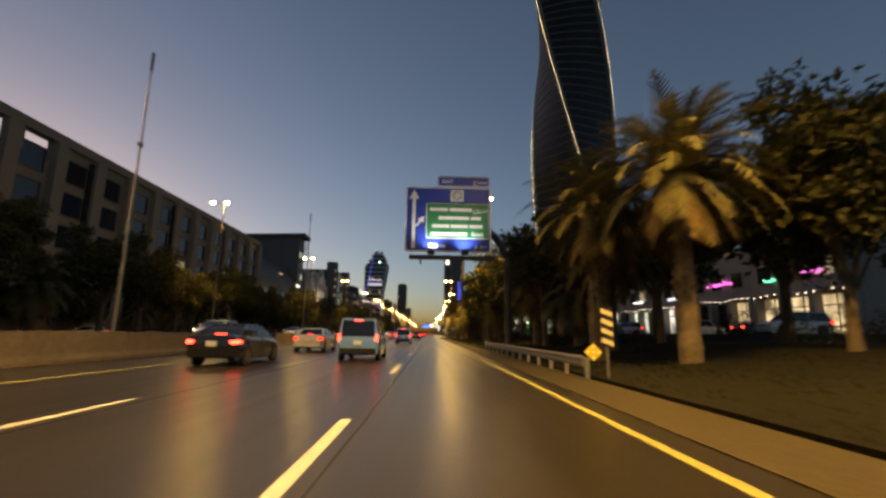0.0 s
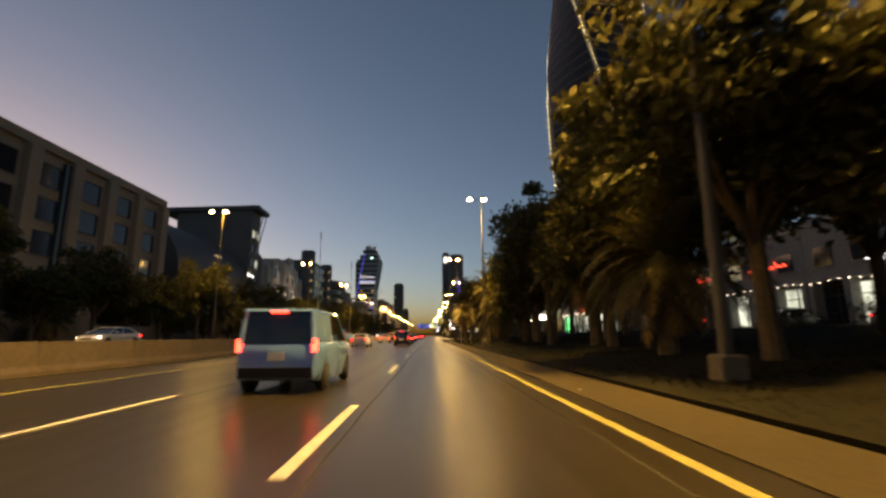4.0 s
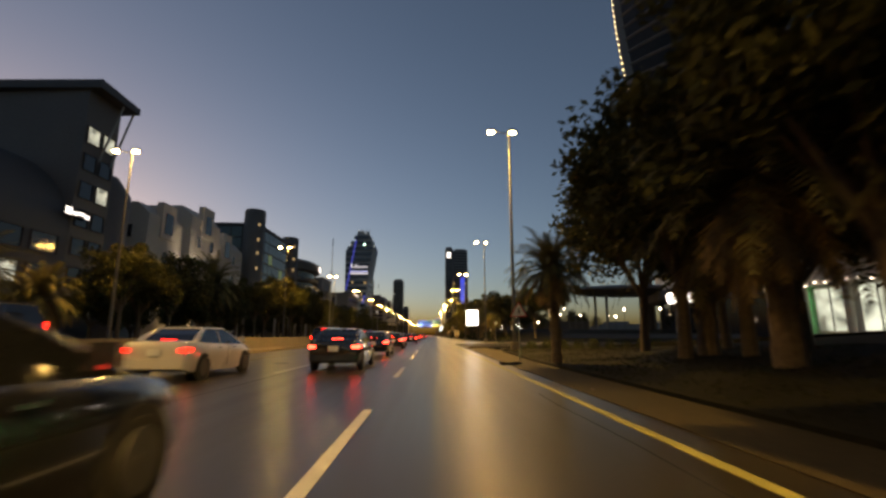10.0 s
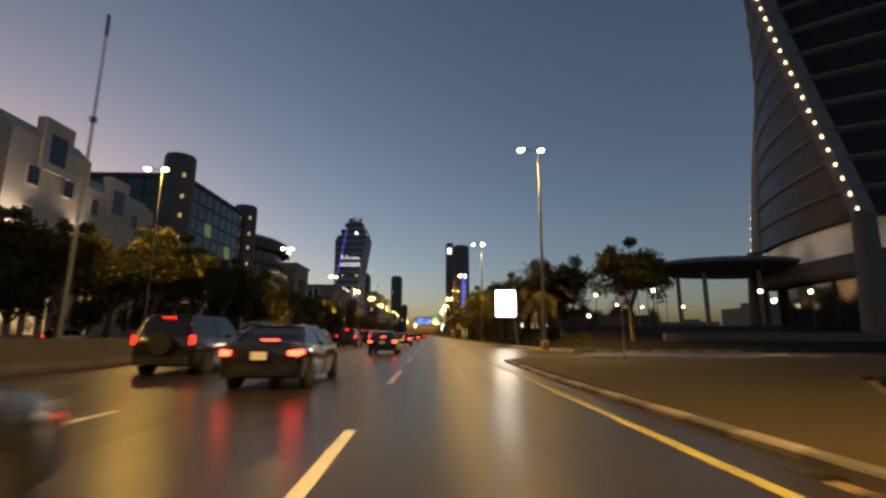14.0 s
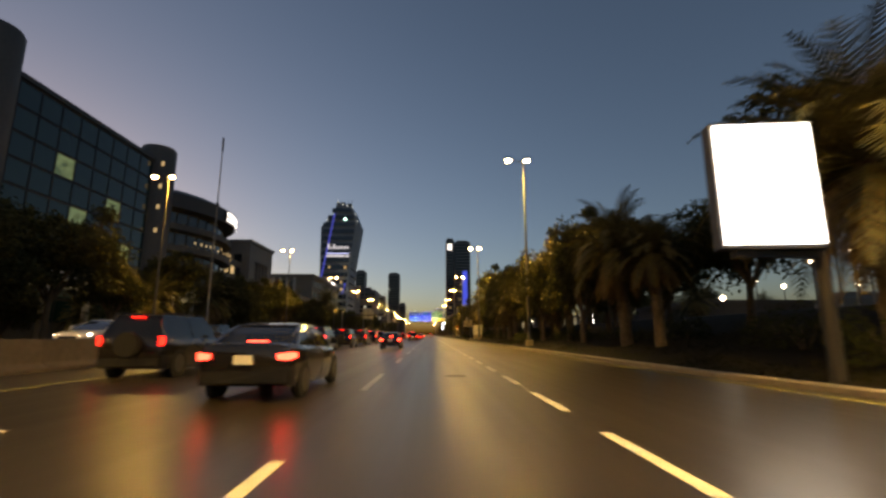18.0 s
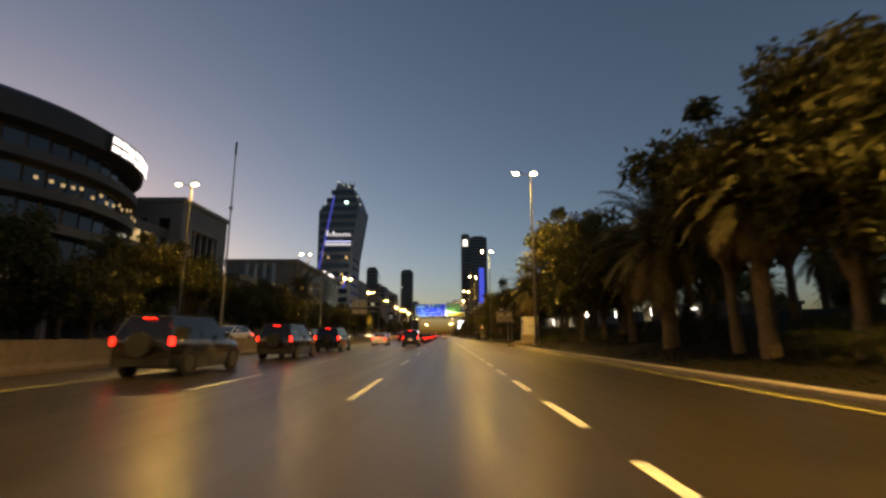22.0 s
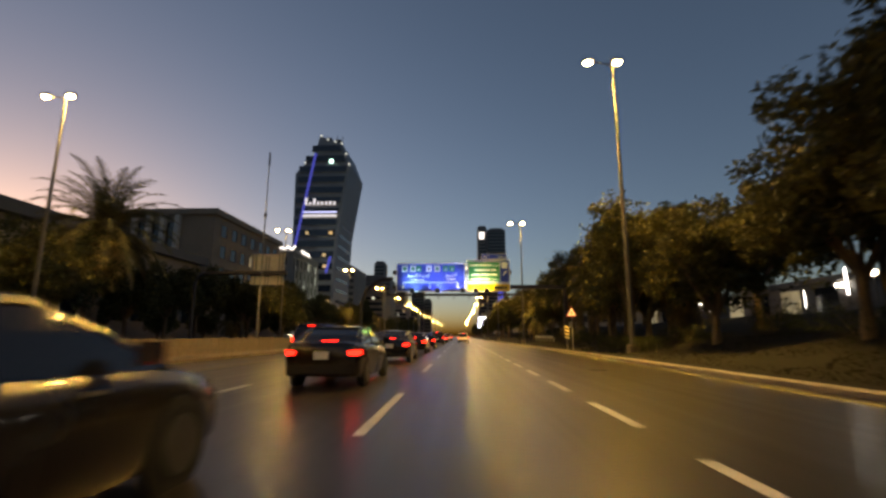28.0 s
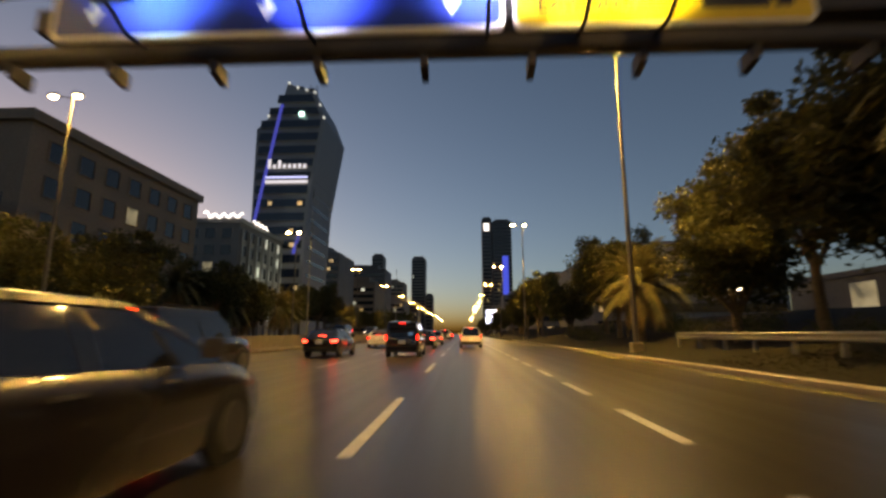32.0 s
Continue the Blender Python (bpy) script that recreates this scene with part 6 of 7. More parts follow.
def cabinet():
    g = bank_z(9.6, 286)
    r = root("utility_cabinet", 9.6, 286, g, "cream metal utility kiosk on a sandy plinth", "utility box")
    part("plinth", MB().cbox(-0.86, -0.75, -0.6, 0.86, 0.75, 1.3 - g, 0.06), CONCRETE, r, "rough concrete plinth")
    z = 1.3 - g
    part("body", MB().box(-0.80, -0.7, z, 0.80, 0.7, z + 1.75), STONE_PALE, r, "cream metal body")
    part("roof", MB().cbox(-0.85, -0.76, z + 1.75, 0.85, 0.76, z + 1.84, 0.04), STONE_PALE, r, "flat overhanging roof")
    for x0 in (-0.76, 0.02):
        d = part("door", MB().box(x0, -0.735, z + 0.06, x0 + 0.74, -0.70, z + 1.68), STONE_PALE, r)
        part("handle", MB().box(x0 + (0.62 if x0 < 0 else 0.06), -0.775, z + 0.75, x0 + (0.69 if x0 < 0 else 0.13), -0.735, z + 0.98), DARK_METAL, d, "dark handle")
    part("vent", MB().box(-0.83, -0.3, z + 1.2, -0.80, 0.3, z + 1.5), DARK_METAL, r)
    mound = MB()
    rings = []
    for f, z in ((1.0, -0.95), (0.8, -0.35), (0.55, 0.05), (0.3, 0.2)):
        rings.append([(f * 3.4 * math.cos(a) * (1 + 0.12 * noise.noise((math.cos(a) * 2, math.sin(a) * 2, f))), f * 4.5 * math.sin(a), z) for a in (2 * math.pi * i / 28 for i in range(28))])
    mound.loft(rings)
    tagged(part("sand_mound", mound, PAVING, smooth=True, at=(10.2, 287.4, g + 0.2)), "low mound of sandy soil round the kiosk", "mound", kind="structure")


exit_sign()
gantry()
opposite_sign()
roadside_signs()
guardrail()
debris()
masts()
cabinet()


# ---------- vehicles ----------
TYRE = surf("tyre_rubber", (0.010, 0.010, 0.010), 0.95, var=0.2, grain=12, bump=0.2)
RIM = surf("alloy_rim", (0.09, 0.09, 0.09), 0.55, 0.7, var=0.1, bump=0)
CAR_GLASS = glassy("car_glass", (0.010, 0.011, 0.013), 0.05)
TRIM = surf("black_trim", (0.010, 0.010, 0.010), 0.75, var=0.15, bump=0)
PLATE = surf("plate_white", (0.75, 0.75, 0.72), 0.4, var=0.05, bump=0)
CHROME = surf("chrome_trim", (0.6, 0.6, 0.6), 0.15, 1.0, var=0.05, bump=0)
TAIL = glow("tail_light", (1.0, 0.022, 0.016), 1.6)
BRAKE = glow("brake_light", (1.0, 0.045, 0.03), 4.0)
HEAD = glow("head_light", (1.0, 0.95, 0.82), 9.0)
HEAD_OFF = glassy("head_lens", (0.5, 0.5, 0.5), 0.1)
PAINTS = {}


def paint(name, color, metal=0.35):
    if name not in PAINTS:
        PAINTS[name] = surf("paint_" + name, color, 0.24, metal, var=0.08, grain=2, stain=0.6, bump=0, coat=0.35 if name == "dark_red" else 1.0)
    return PAINTS[name]


SHAPES = {
    # length, half width, belt height, roof height, cabin foot (rear, front), roof (rear, front), bonnet height, boot height, wheel radius
    "sedan": (4.7, 0.90, 0.97, 1.46, (0.42, 3.62), (1.30, 2.50), 0.93, 1.07, 0.33),
    "hatch": (4.1, 0.86, 0.96, 1.50, (0.10, 3.15), (0.45, 2.15), 0.90, 0.98, 0.31),
    "suv": (4.8, 0.95, 1.12, 1.82, (0.05, 3.55), (0.35, 2.75), 1.10, 1.14, 0.38),
    "van": (4.4, 0.89, 1.08, 1.82, (0.02, 3.75), (0.12, 2.75), 1.00, 1.10, 0.31),
    "pickup": (5.2, 0.92, 1.02, 1.75, (1.75, 4.1), (1.95, 3.3), 1.05, 1.02, 0.37),
}


def rim(s, W, y, wr, n):
    """An open wheel rim: outer ring, hub and n spokes."""
    mb = MB().tube([(s * (W - 0.01), y, wr), (s * (W + 0.026), y, wr), (s * (W + 0.022), y, wr), (s * (W + 0.004), y, wr)], [wr * 0.72, wr * 0.70, wr * 0.60, wr * 0.58], 20, caps=(False, False))
    mb.tube([(s * (W + 0.0), y, wr), (s * (W + 0.03), y, wr)], [wr * 0.2, wr * 0.15], 10)
    for k in range(n):
        a = 2 * math.pi * k / n + 0.3
        c, d = math.cos(a), math.sin(a)
        q = []
        for x in (W + 0.002, W + 0.02):
            for rr, hw in ((0.14, 0.035), (0.64, 0.05)):
                for e in ((-1, 1) if rr < 0.3 else (1, -1)):
                    q.append((s * x, y + wr * rr * c - e * hw * d, wr + wr * rr * d + e * hw * c))
        mb.hexa(q)
    return mb


def car(kind, colour, label, lit_head=False, brake=False, group="cars on the road"):
    """A car standing along +y with its tail at the origin."""
    L, W, belt, roof, (f0, f1), (r0, r1), bonnet, boot, wr = SHAPES[kind]
    category = {"sedan": "car", "hatch": "car", "suv": "car", "van": "van", "pickup": "pickup truck"}[kind]
    r = root({"sedan": "sedan", "hatch": "hatchback", "suv": "off_roader", "van": "small_van", "pickup": "pickup_truck"}[kind], 0, 0, 0, label, category, group)

    def ring(y, w, zb, zt):
        h = zt - zb
        side = [(w * 0.955, zb), (w * 0.985, zb + 0.12 * h), (w, zb + 0.45 * h), (w * 0.985, zb + 0.72 * h), (w * 0.955, zt - 0.10), (w * 0.90, zt - 0.03), (w * 0.76, zt)]
        return [(x, y, z) for x, z in side] + [(-x, y, z) for x, z in reversed(side)]

    st = [(0.0, W * 0.88, 0.34, boot - 0.12), (0.05, W * 0.94, 0.30, boot - 0.03), (0.30, W * 0.985, 0.25, boot), (f0 + 0.75, W, 0.22, max(boot - 0.05, belt)),
          (L * 0.5, W, 0.20, belt + 0.01), (f1 - 0.45, W, 0.20, belt), (f1 + 0.15, W * 0.985, 0.20, bonnet + 0.02), (L - 0.55, W * 0.95, 0.22, bonnet - 0.05),
          (L - 0.18, W * 0.87, 0.26, bonnet - 0.16), (L - 0.04, W * 0.76, 0.32, bonnet - 0.28), (L, W * 0.62, 0.40, bonnet - 0.38)]
    part("body", MB().loft([ring(*s) for s in st]), paint(colour, None), r, smooth=True)
    wb, wt = W * 0.90, W * 0.70
    if kind == "van":
        wt = W * 0.80
    z0 = belt - 0.03
    cab = [[(-wb, f0, z0), (wb, f0, z0), (wb, f1, z0), (-wb, f1, z0)],
           [(-(wb * 0.45 + wt * 0.55), f0 + (r0 - f0) * 0.55, z0 + (roof - z0) * 0.55), ((wb * 0.45 + wt * 0.55), f0 + (r0 - f0) * 0.55, z0 + (roof - z0) * 0.55),
            ((wb * 0.45 + wt * 0.55), f1 + (r1 - f1) * 0.58, z0 + (roof - z0) * 0.55), (-(wb * 0.45 + wt * 0.55), f1 + (r1 - f1) * 0.58, z0 + (roof - z0) * 0.55)],
           [(-wt, r0, roof - 0.06), (wt, r0, roof - 0.06), (wt, r1, roof - 0.06), (-wt, r1, roof - 0.06)]]
    panelled = kind == "van"
    part("cabin_glass", MB().loft(cab), CAR_GLASS, r, "dark tinted windows")
    part("roof", MB().loft([[(-wt - 0.03, r0 - 0.06, roof - 0.075), (wt + 0.03, r0 - 0.06, roof - 0.075), (wt + 0.03, r1 + 0.05, roof - 0.075), (-wt - 0.03, r1 + 0.05, roof - 0.075)],
                            [(-wt - 0.01, r0 - 0.03, roof - 0.03), (wt + 0.01, r0 - 0.03, roof - 0.03), (wt + 0.01, r1 + 0.0, roof - 0.03), (-wt - 0.01, r1, roof - 0.03)],
                            [(-wt * 0.8, r0 + 0.2, roof), (wt * 0.8, r0 + 0.2, roof), (wt * 0.8, r1 - 0.25, roof - 0.005), (-wt * 0.8, r1 - 0.25, roof - 0.005)]]), paint(colour, None), r, smooth=True)
    mid = (f0 + f1) / 2 + 0.05
    for s in (-1, 1):
        for (ya, yb), rad in (((f0, r0), 0.085 if kind == "sedan" else 0.055), ((f1, r1), 0.035), ((mid, (r0 + r1) / 2 + 0.1), 0.035)):
            knee = Vector((s * (wb * 0.45 + wt * 0.55 + 0.005), ya + (yb - ya) * 0.56, z0 + (roof - z0) * 0.55))
            part("pillar", MB().tube([(s * (wb - 0.02), ya, z0), knee - Vector((s * 0.02, 0, 0)), (s * (wt - 0.01), yb, roof - 0.07)], [rad, rad * 0.85, rad * 0.55], 6), paint(colour, None), r)
        if panelled:
            part("side_panel", MB().hexa([(s * (wb + .012), 0.05, belt), (s * (wb + .012), mid - 0.1, belt), (s * (wb - .03), mid - 0.1, belt), (s * (wb - .03), 0.05, belt),
                                          (s * (wt + .02), 0.14, roof - .08), (s * (wt + .02), mid - 0.2, roof - .08), (s * (wt - .03), mid - 0.2, roof - .08), (s * (wt - .03), 0.14, roof - .08)]), paint(colour, None), r, "closed panel side")
        m = part("mirror", MB().loft([[(s * (W + 0.02), f1 - 0.55, belt + 0.02), (s * (W + 0.20), f1 - 0.50, belt + 0.04), (s * (W + 0.20), f1 - 0.50, belt + 0.19), (s * (W + 0.02), f1 - 0.55, belt + 0.19)],
                                      [(s * (W + 0.02), f1 - 0.42, belt + 0.05), (s * (W + 0.16), f1 - 0.42, belt + 0.07), (s * (W + 0.16), f1 - 0.42, belt + 0.15), (s * (W + 0.02), f1 - 0.42, belt + 0.15)]]), paint(colour, None), r)
        for i, y in enumerate((0.18 * L + 0.05, 0.80 * L)):
            part("arch", MB().tube([(s * (W - 0.10), y, wr), (s * (W - 0.002), y, wr)], wr + 0.06, 20), TRIM, r, "dark wheel arch")
            t = part("wheel", MB().tube([(s * (W - 0.19), y, wr), (s * (W - 0.16), y, wr), (s * (W - 0.03), y, wr), (s * (W + 0.006), y, wr)], [wr - 0.03, wr, wr, wr - 0.03], 22), TYRE, r, "black tyre", smooth=True)
            part("rim", rim(s, W, y, wr, 5 if kind in ("sedan", "hatch") else 6), RIM, t, "spoked alloy rim")
        lamp = BRAKE if brake else TAIL
        if kind in ("sedan", "hatch"):
            part("tail_light", MB().hexa([(s * W * 0.70, -0.03, boot - 0.31), (s * W * 0.935, -0.01, boot - 0.32), (s * W * 1.008, 0.26, boot - 0.28), (s * W * 0.70, 0.10, boot - 0.31),
                                          (s * W * 0.66, -0.02, boot - 0.21), (s * W * 0.94, 0.01, boot - 0.18), (s * W * 1.008, 0.28, boot - 0.20), (s * W * 0.66, 0.10, boot - 0.21)]), lamp, r, "glowing red tail light")
        else:
            part("tail_light", MB().box(s * W * 0.90 - 0.05, -0.02, boot - 0.22, s * W * 0.90 + 0.04, 0.14, boot + 0.04), lamp, r, "glowing red tail light")
        part("headlight", MB().hexa([(s * W * 0.45, L - 0.06, bonnet - 0.34), (s * W * 0.80, L - 0.16, bonnet - 0.33), (s * W * 0.80, L - 0.35, bonnet - 0.33), (s * W * 0.45, L - 0.25, bonnet - 0.34),
                                     (s * W * 0.45, L - 0.12, bonnet - 0.20), (s * W * 0.86, L - 0.24, bonnet - 0.16), (s * W * 0.86, L - 0.45, bonnet - 0.16), (s * W * 0.45, L - 0.30, bonnet - 0.20)]), HEAD if lit_head else HEAD_OFF, r, "glowing headlight" if lit_head else "clear headlight")
        for y in (mid - 0.35, mid + 0.62) if s > 0 and kind == "sedan" and not lit_head else ():
            part("door_handle", MB().box(s * W - 0.01, y, belt - 0.14, s * W + 0.015, y + 0.16, belt - 0.11), CHROME, r)
        seams = MB()
        for y in (mid + 0.30,):
            seams.tube([(s * (x + 0.001), y + 0.02 * k, z) for k, (x, _, z) in enumerate(ring(y, W, 0.20, belt)[1:6])], 0.007, 4)
        part("door_seam", seams, TRIM, r, "dark door gap")
    part("rear_bumper", MB().loft([[(-W * 0.86, -0.03, 0.34), (W * 0.86, -0.03, 0.34), (W * 0.86, -0.03, 0.55), (-W * 0.86, -0.03, 0.55)],
                                   [(-W * 0.97, 0.25, 0.28), (W * 0.97, 0.25, 0.28), (W * 0.97, 0.25, 0.58), (-W * 0.97, 0.25, 0.58)]]), paint(colour, None) if kind in ("sedan", "hatch") else TRIM, r)
    part("number_plate", MB().box(-0.17, -0.045, boot - 0.40, 0.17, -0.015, boot - 0.23), PLATE, r, "plain pale number plate")
    part("grille", MB().box(-W * 0.40, L - 0.03, bonnet - 0.36, W * 0.40, L + 0.02, bonnet - 0.27), TRIM, r)
    part("brake_bar", MB().box(-0.18, r0 - 0.10, roof - 0.11, 0.18, r0 - 0.04, roof - 0.08) if kind != "sedan" else MB().box(-0.2, f0 + 0.22, belt + 0.10, 0.2, f0 + 0.25, belt + 0.13), lamp, r, "red brake bar")
    if kind == "suv":
        part("spare_wheel", MB().tube([(0.0, -0.18, 0.95), (0, -0.02, 0.95)], 0.34, 20), TRIM, r, "covered spare wheel", smooth=True)
    if kind in ("suv", "pickup"):
        for s in (-1, 1):
            part("roof_rail", MB().tube([(s * wt * 0.95, r0 + 0.1, roof + 0.04), (s * wt * 0.95, r1 - 0.1, roof + 0.04)], 0.02, 6), TRIM, r)
    if kind == "pickup":
        part("cargo_bed", MB().box(-W * 0.82, 0.06, 0.99, W * 0.82, 1.7, 1.035), TRIM, r, "dark open cargo bed")
    return r


for nm, col, me_ in (("white", (0.62, 0.60, 0.56), 0.0), ("black", (0.012, 0.012, 0.013), 0.2), ("grey", (0.05, 0.05, 0.055), 0.5), ("silver", (0.42, 0.42, 0.42), 0.7), ("dark_red", (0.007, 0.0035, 0.003), 0.1),
                     ("sky_blue", (0.16, 0.34, 0.75), 0.0), ("dark_blue", (0.02, 0.03, 0.06), 0.4)):
    paint(nm, col, me_)

PARKED = "cars parked by the shops"
FLEET = {
    "van_blue": car("van", "sky_blue", "small sky-blue panel van with lit tail lights", brake=True),
    "van_grey": car("van", "grey", "small grey van with lit tail lights"),
    "sedan_white": car("sedan", "white", "white saloon car with lit tail lights"),
    "sedan_black": car("sedan", "black", "black saloon car with bright brake lights", brake=True),
    "sedan_grey": car("sedan", "grey", "dark grey saloon car with bright brake lights", brake=True),
    "sedan_red": car("sedan", "dark_red", "very dark red saloon car with red tail lights"),
    "suv_black": car("suv", "black", "black off-roader with red tail lights"),
    "hatch_silver": car("hatch", "silver", "silver hatchback with red tail lights"),
    "suv_white": car("suv", "white", "white off-roader with red tail lights"),
    "pickup_white": car("pickup", "white", "white pickup truck with red tail lights"),
    "on_white": car("sedan", "white", "white oncoming saloon with glowing headlights", lit_head=True, group="oncoming cars"),
    "on_dark": car("suv", "dark_blue", "dark oncoming off-roader with glowing headlights", lit_head=True, group="oncoming cars"),
}
placed = set()


def put_car(key, x, y, rz=0.0, z=0.0):
    if key not in placed:
        placed.add(key)
        FLEET[key].matrix_basis = pose(x, y, z, 0, 0, rz)
        return FLEET[key]
    return copy_thing(FLEET[key], pose(x, y, z, 0, 0, rz))


MID, OUTER, OWN = -3.3, -7.25, 0.45
for key, y in (("van_blue", 20.2), ("van_blue", 54.3), ("van_grey", 99.8), ("sedan_black", 109.8), ("sedan_black", 126.2), ("sedan_black", 137.0), ("sedan_black", 151.2), ("sedan_black", 162.6), ("sedan_black", 181.3),
               ("sedan_black", 202.6), ("sedan_black", 234.2), ("van_grey", 286.0), ("sedan_red", 300.8), ("sedan_red", 311.4), ("sedan_red", 321.7), ("sedan_red", 332.4), ("sedan_red", 343.2),
               ("van_grey", 366), ("sedan_black", 378), ("hatch_silver", 392), ("suv_white", 421), ("sedan_black", 440)):
    put_car(key, MID - (0.35 if 120 < y < 158 else 0.75 if 158 < y < 170 else 0), y)
for key, y in (("sedan_black", 16.0), ("sedan_white", 28.3), ("sedan_white", 43.6), ("sedan_white", 94.5), ("sedan_white", 122.5), ("suv_black", 145.0), ("suv_black", 155.3), ("suv_black", 166.5),
               ("suv_black", 197.0), ("suv_black", 207.3), ("suv_black", 217.5), ("suv_black", 228.0), ("suv_black", 238.7), ("suv_black", 249.3), ("suv_black", 259.8), ("suv_black", 270.5), ("sedan_white", 292),
               ("suv_black", 323.5), ("sedan_white", 336), ("suv_black", 352), ("sedan_black", 366), ("sedan_white", 382), ("sedan_black", 418)):
    put_car(key, OUTER - (1.1 if key == "suv_black" and y < 300 else 0.3), y)
for key, y in (("pickup_white", 381), ("sedan_black", 402), ("hatch_silver", 425), ("sedan_grey", 460)):
    put_car(key, OWN, y)
rngc = random.Random(77)
yy = 16.0
while yy < 520:
    put_car(rngc.choice(("on_white", "on_dark", "on_white")), rngc.choice((-15.6, -19.4, -23.0)), yy, 180, OPP_Z)
    yy += rngc.uniform(17, 36)
for i in range(7):
    put_car(rngc.choice(("sedan_white", "hatch_silver", "suv_black", "suv_white", "sedan_black")), 29.5 + rngc.uniform(-0.3, 0.3), 34 + i * 10.0 + rngc.uniform(-0.5, 0.5), -90 if i % 3 else 90, 1.54)
for i in range(4):
    if rngc.random() < 0.9:
        put_car(rngc.choice(("sedan_white", "hatch_silver", "suv_black", "suv_white", "sedan_black")), -41.5, 60 + i * 48, 0 if i % 2 else 180, -0.01)


# ---------- shops beside the service road ----------
def shops():
    rng = random.Random(8)
    cool = glow("shop_light_cool", (0.80, 1.0, 0.93), 0.22, 0.6)
    warm = glow("shop_light_warm", (1.0, 0.86, 0.55), 0.18, 0.6)
    white = glow("shop_light_white", (0.95, 0.98, 1.0), 0.22, 0.6)
    green = glow("green_light", (0.05, 1.0, 0.35), 1.2)
    BULB_WHITE = glow("string_bulb", (1.0, 0.97, 0.85), 1.2)
    z0 = 1.54
    units = [(38, 50, "warm"), (50.05, 62, "warm"), (62.05, 74, "white"), (74.05, 86, "cool"), (86.05, 98, "cool"), (98.05, 110, "white"), (110.05, 122, "cool")]
    signs = {0: [((0.95, 0.15, 0.85), 40, 7.4, 4.2), ((0.05, 0.9, 0.55), 44.6, 7.1, 3.4)], 1: [((0.9, 0.15, 0.8), 53, 7.5, 5.0)], 2: [((0.6, 0.7, 1.0), 64, 6.6, 4.0), ((0.75, 0.85, 1.0), 70, 8.0, 2.4)],
             3: [((0.75, 0.85, 1.0), 76, 6.8, 4)], 4: [((1.0, 0.08, 0.05), 88, 7.6, 6)], 5: [((1.0, 0.08, 0.05), 100, 7.6, 6)], 6: [((0.9, 0.9, 1), 112, 7, 3)]}
    tones = {"cool": cool, "warm": warm, "white": white}
    for k, (ya, yb, tone) in enumerate(units):
        r = root("shop", 36, ya, z0, "two-storey pale shop with a lit glass front", "shop", "shops along the service road")
        n = yb - ya
        part("wall", MB().box(0.5, 0, 0, 16, n, 9.4).box(-0.6, 0, 4.3, 0.5, n, 9.4), STONE_GREY, r)
        part("parapet", MB().box(-0.8, 0, 9.4, 16, n, 10.1), STONE_PALE, r)
        for i in range(4):
            y = 0.35 + (n - 0.7) * i / 3
            part("pier", MB().box(-0.65, y - 0.3, 0, 0.49, y + 0.3, 4.3), STONE_GREY, r)
        for i in range(3):
            y0, y1 = 0.7 + (n - 0.7) * i / 3, 0.05 + (n - 0.7) * (i + 1) / 3
            w = part("shop_window", MB().box(0.3, y0, 0.5, 0.42, y1, 3.9), tones[tone] if rng.random() < 0.55 else GLASS_DARK, r, "lit shop window")
            part("mullion", MB().box(0.22, (y0 + y1) / 2 - 0.04, 0.5, 0.29, (y0 + y1) / 2 + 0.04, 3.9), DARK_METAL, w)
            part("transom", MB().box(0.22, y0, 2.9, 0.29, y1, 2.98), DARK_METAL, w)
            u = part("window", MB().box(-0.68, y0 + 0.6, 5.6, -0.61, y1 - 0.6, 7.3), rng.choice([GLASS_DARK, GLASS_DARK, GLASS_DARK, LIT_DIM]), r, "upper window")
            part("sill", MB().box(-0.75, y0 + 0.5, 5.45, -0.61, y1 - 0.5, 5.59), STONE_GREY, u)
        string = MB()
        for i in range(12):
            string.box(-0.76, 0.46 + (n - 1) * i / 11, 4.16 + 0.1 * math.sin(i), -0.68, 0.54 + (n - 1) * i / 11, 4.24 + 0.1 * math.sin(i))
        part("light_string", string, BULB_WHITE, r, "string of small white bulbs")
        for c, y, z, w in signs[k]:
            g = glow("shop_sign_light", c, 0.9)
            nb = int(w / 0.55)
            for i in range(nb):
                h = rng.uniform(0.35, 0.85)
                part("sign_mark", MB().tube([(-0.75, y - ya + i * 0.55, z - z0 + 0.15), (-0.75, y - ya + i * 0.55 + 0.2, z - z0 + h * 0.5), (-0.75, y - ya + i * 0.55 + 0.42, z - z0 + rng.uniform(0, h))], 0.075, 5), g, r, "glowing sign stroke")
    r = root("shop", 32.5, 124, 1.2, "white shop with blue and orange neon signs and string lights", "shop", "shops along the service road")
    part("wall", MB().box(0.5, 0, 0, 18, 30, 9.2).box(-0.5, 0, 4.2, 0.5, 30, 9.2), STONE_PALE, r)
    part("parapet", MB().box(-0.7, 0, 9.2, 18, 30, 9.9), STONE_PALE, r)
    part("end_wall", MB().box(0.5, -0.3, 0, 18, -0.005, 9.2), STONE_PALE, r)
    for i in range(8):
        part("column", MB().tube([(-0.2, 0.4 + 4.15 * i, 0), (-0.2, 0.4 + 4.15 * i, 4.2)], 0.3, 10), STONE_PALE, r, smooth=True)
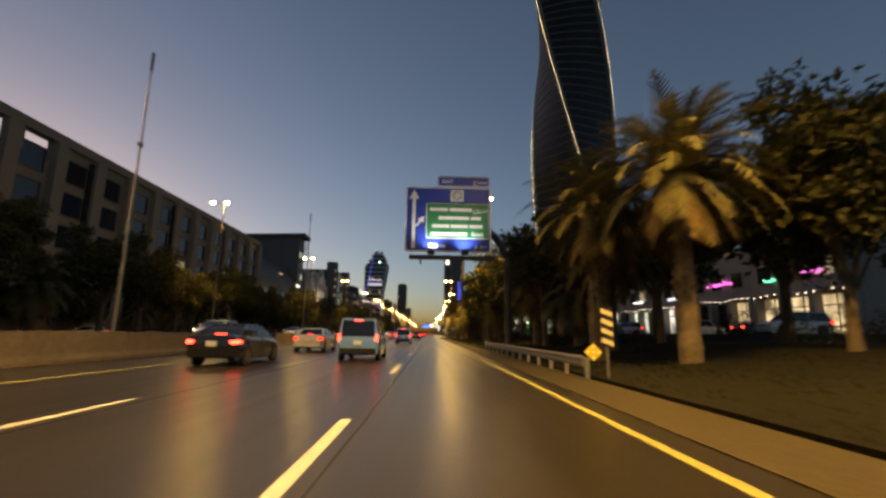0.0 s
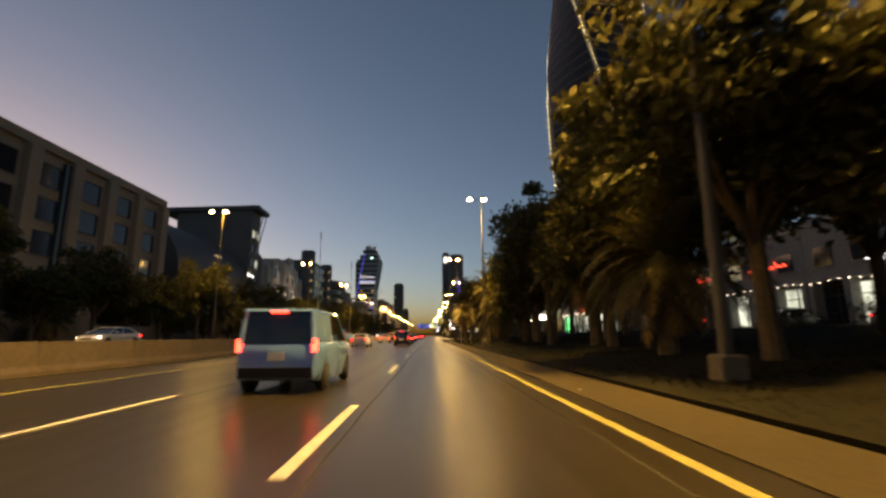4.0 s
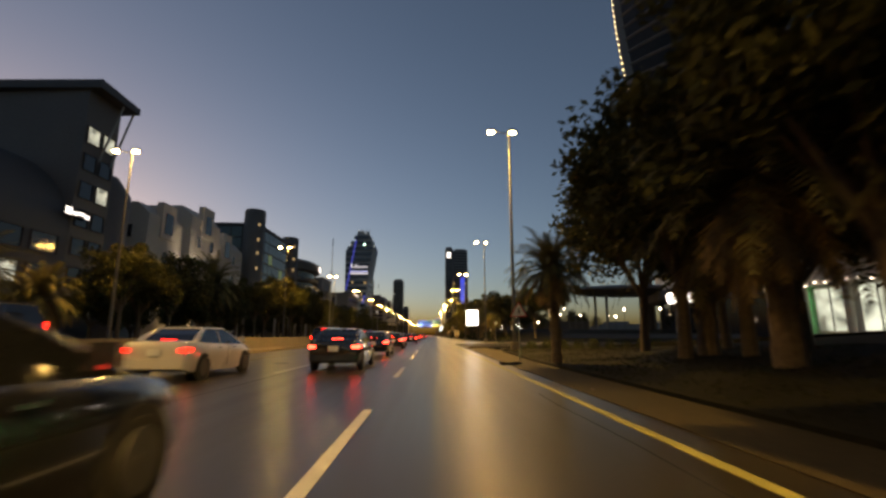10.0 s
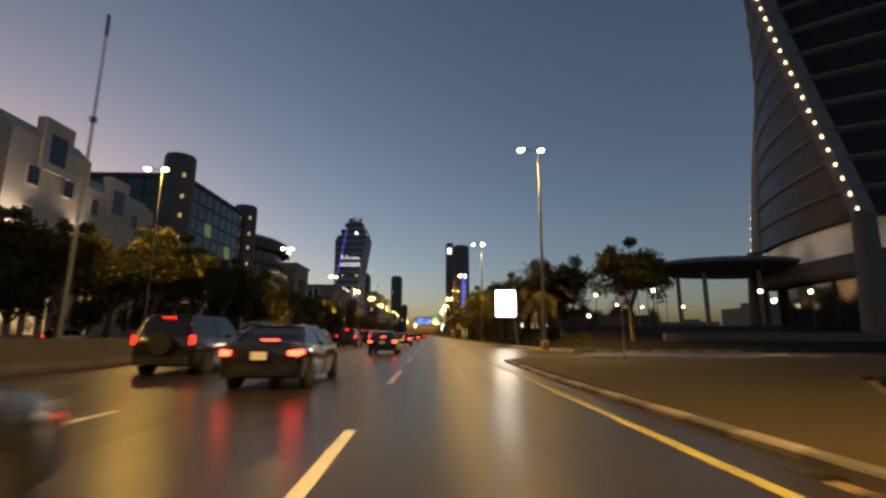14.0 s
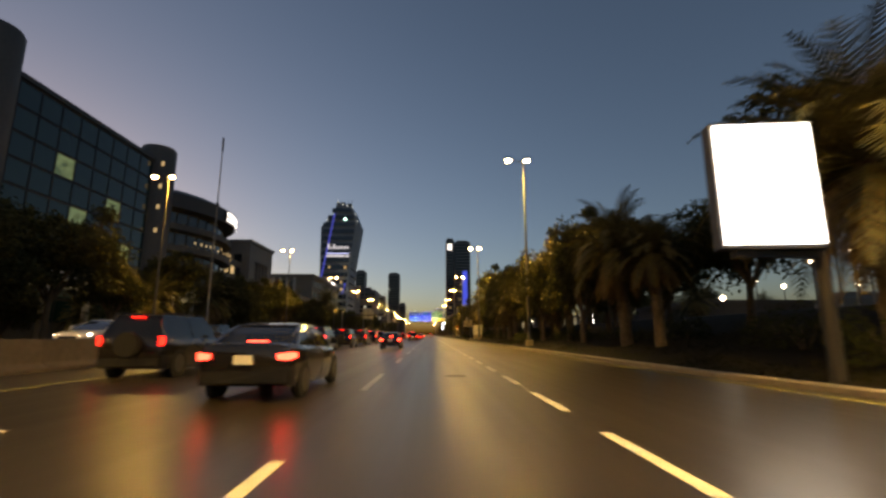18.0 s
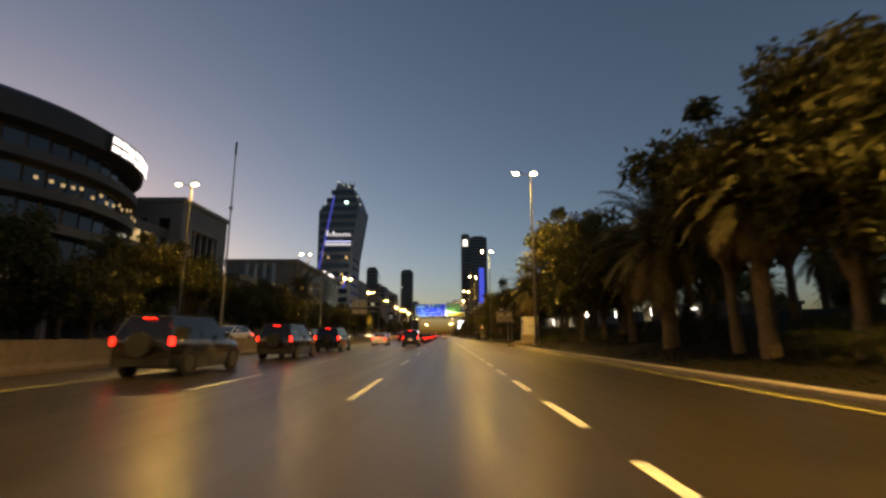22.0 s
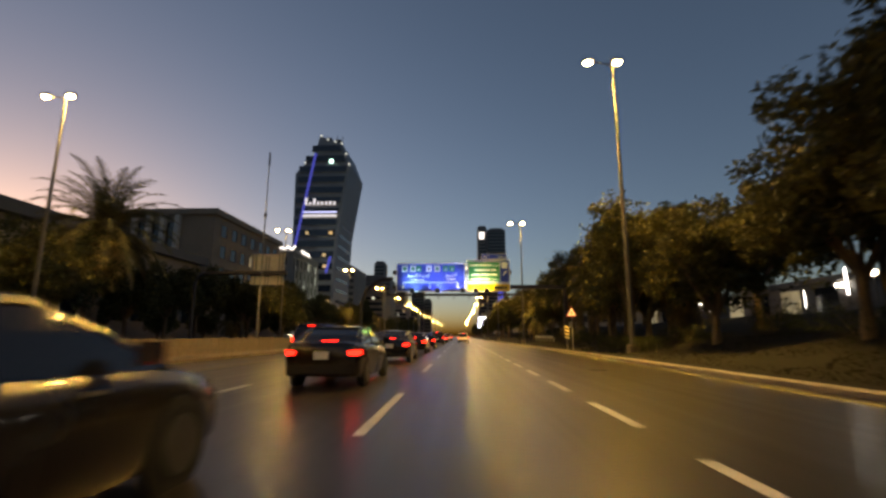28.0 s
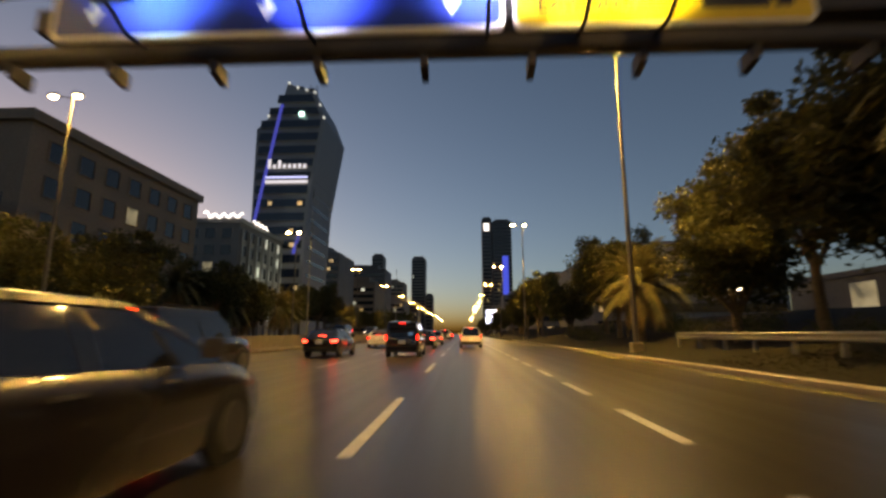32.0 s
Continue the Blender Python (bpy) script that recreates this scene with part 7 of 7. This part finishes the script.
    for i in range(7):
        w = part("shop_window", MB().box(0.3, 1.0 + 4.15 * i, 0.4, 0.42, 4.0 + 4.15 * i, 3.9), cool if i < 6 else green, r, "lit shop window")
        part("mullion", MB().box(0.22, 2.46 + 4.15 * i, 0.4, 0.29, 2.54 + 4.15 * i, 3.9), DARK_METAL, w)
        part("window", MB().box(-0.58, 1.4 + 4.15 * i, 5.8, -0.51, 3.6 + 4.15 * i, 7.4), cool if i in (2, 3) else GLASS_DARK, r, "upper window")
    for c, y, z, w, rad in (((0.08, 0.12, 1.0), 8, 9.6, 9, 0.13), ((1.0, 0.12, 0.04), 7, 4.7, 11, 0.06)):
        g = glow("neon_light", c, 1.0)
        for i in range(int(w / 0.6)):
            h = rng.uniform(0.3, 0.9)
            part("neon_stroke", MB().tube([(-0.72, y + i * 0.6, z), (-0.72, y + i * 0.6 + 0.2, z + h * 0.6), (-0.72, y + i * 0.6 + 0.45, z + rng.uniform(0, h))], rad, 5), g, r, "glowing neon stroke")
    string = MB()
    for i in range(30):
        string.box(-0.72, 0.43 + i, 4.23 + 0.12 * math.sin(i * 2), -0.58, 0.57 + i, 4.37 + 0.12 * math.sin(i * 2))
    part("light_string", string, BULB_WHITE, r, "string of small white bulbs")
    # low lit buildings and yard walls further along, behind the trees
    for k, (x, ya, yb, h, tone) in enumerate(((34, 250, 268, 2.4, None), (36, 300, 318, 2.8, white), (33, 340, 356, 3.4, cool), (34, 366, 392, 3.6, white))):
        q = root("low_building", x, ya, bank_z(x, ya), "low pale roadside building with a few lights", "building")
        part("wall", MB().box(0, 0, -0.3, 14, yb - ya, h), STONE_DARK if k else STONE_MID, q)
        part("roof_edge", MB().box(-0.3, -0.3, h, 14.2, yb - ya + 0.3, h + 0.5), STONE_MID, q)
        if tone:
            for i in range(4):
                part("lit_window", MB().box(-0.08, 2 + i * 4.6, 0.8, -0.01, 4.6 + i * 4.6, 3.0), LIT_DIM if i % 2 else GLASS_DARK, q)
            part("flood_lamp", MB().box(-0.5, 1.0, h - 0.6, -0.02, 1.6, h - 0.3), glow("white_flood", (0.9, 0.97, 1.0), 6), q, "bright white lamp")
    # plaza lights round the tower
    lampm = root("plaza_lamp", 30, 240, 0.1, "small white plaza lamp on a slim post", "lamp", "plaza lamps")
    part("post", MB().tube([(0, 0, 0), (0, 0, 4.6)], 0.06, 6), POLE, lampm)
    part("globe", MB().tube([(0, 0, 4.55), (0, 0, 4.7), (0, 0, 4.9), (0, 0, 5.0)], [0.1, 0.24, 0.24, 0.1], 8), glow("plaza_globe", (1.0, 0.93, 0.75), 4), lampm, "glowing globe", smooth=True)
    for x, y in ((33, 232), (38, 246), (46, 252), (54, 250), (28, 262), (24, 276), (60, 198), (48, 196), (70, 190), (36, 200), (30, 214), (25, 222), (42, 210), (52, 214), (66, 206), (22, 236), (31, 226)):
        copy_thing(lampm, pose(x, y, 0.1 if y < 210 else bank_z(x, y) - 0.02))
    tube = root("tube_lamp", 27, 352, bank_z(27, 352) - 0.02, "white fluorescent tube lamp on a post", "lamp", "yard lamps behind the trees")
    part("post", MB().tube([(0, 0, 0), (0, 0, 1.2)], 0.05, 6), POLE, tube)
    part("tube", MB().tube([(0, 0, 1.2), (0, 0, 2.9)], 0.05, 6), glow("tube_light", (0.85, 0.95, 1.0), 3), tube, "glowing white tube")
    for x, y in ((30, 362), (33, 346), (24, 330), (29, 300), (27, 308), (35, 292), (28, 372)):
        copy_thing(tube, pose(x, y, bank_z(x, y) - 0.02))
    for x, y in ((23, 344), (26, 364), (31, 336), (37, 352), (25, 386), (30, 394), (24, 316)):
        copy_thing(lampm, pose(x, y, bank_z(x, y) - 1.5))
    hedge = root("planter_wall", 22, 196, 0, "low stone planter wall in front of the tower", "wall")
    part("wall", MB().cbox(0, 0, -0.3, 36, 0.5, 1.5, 0.05), STONE_MID, hedge)


shops()
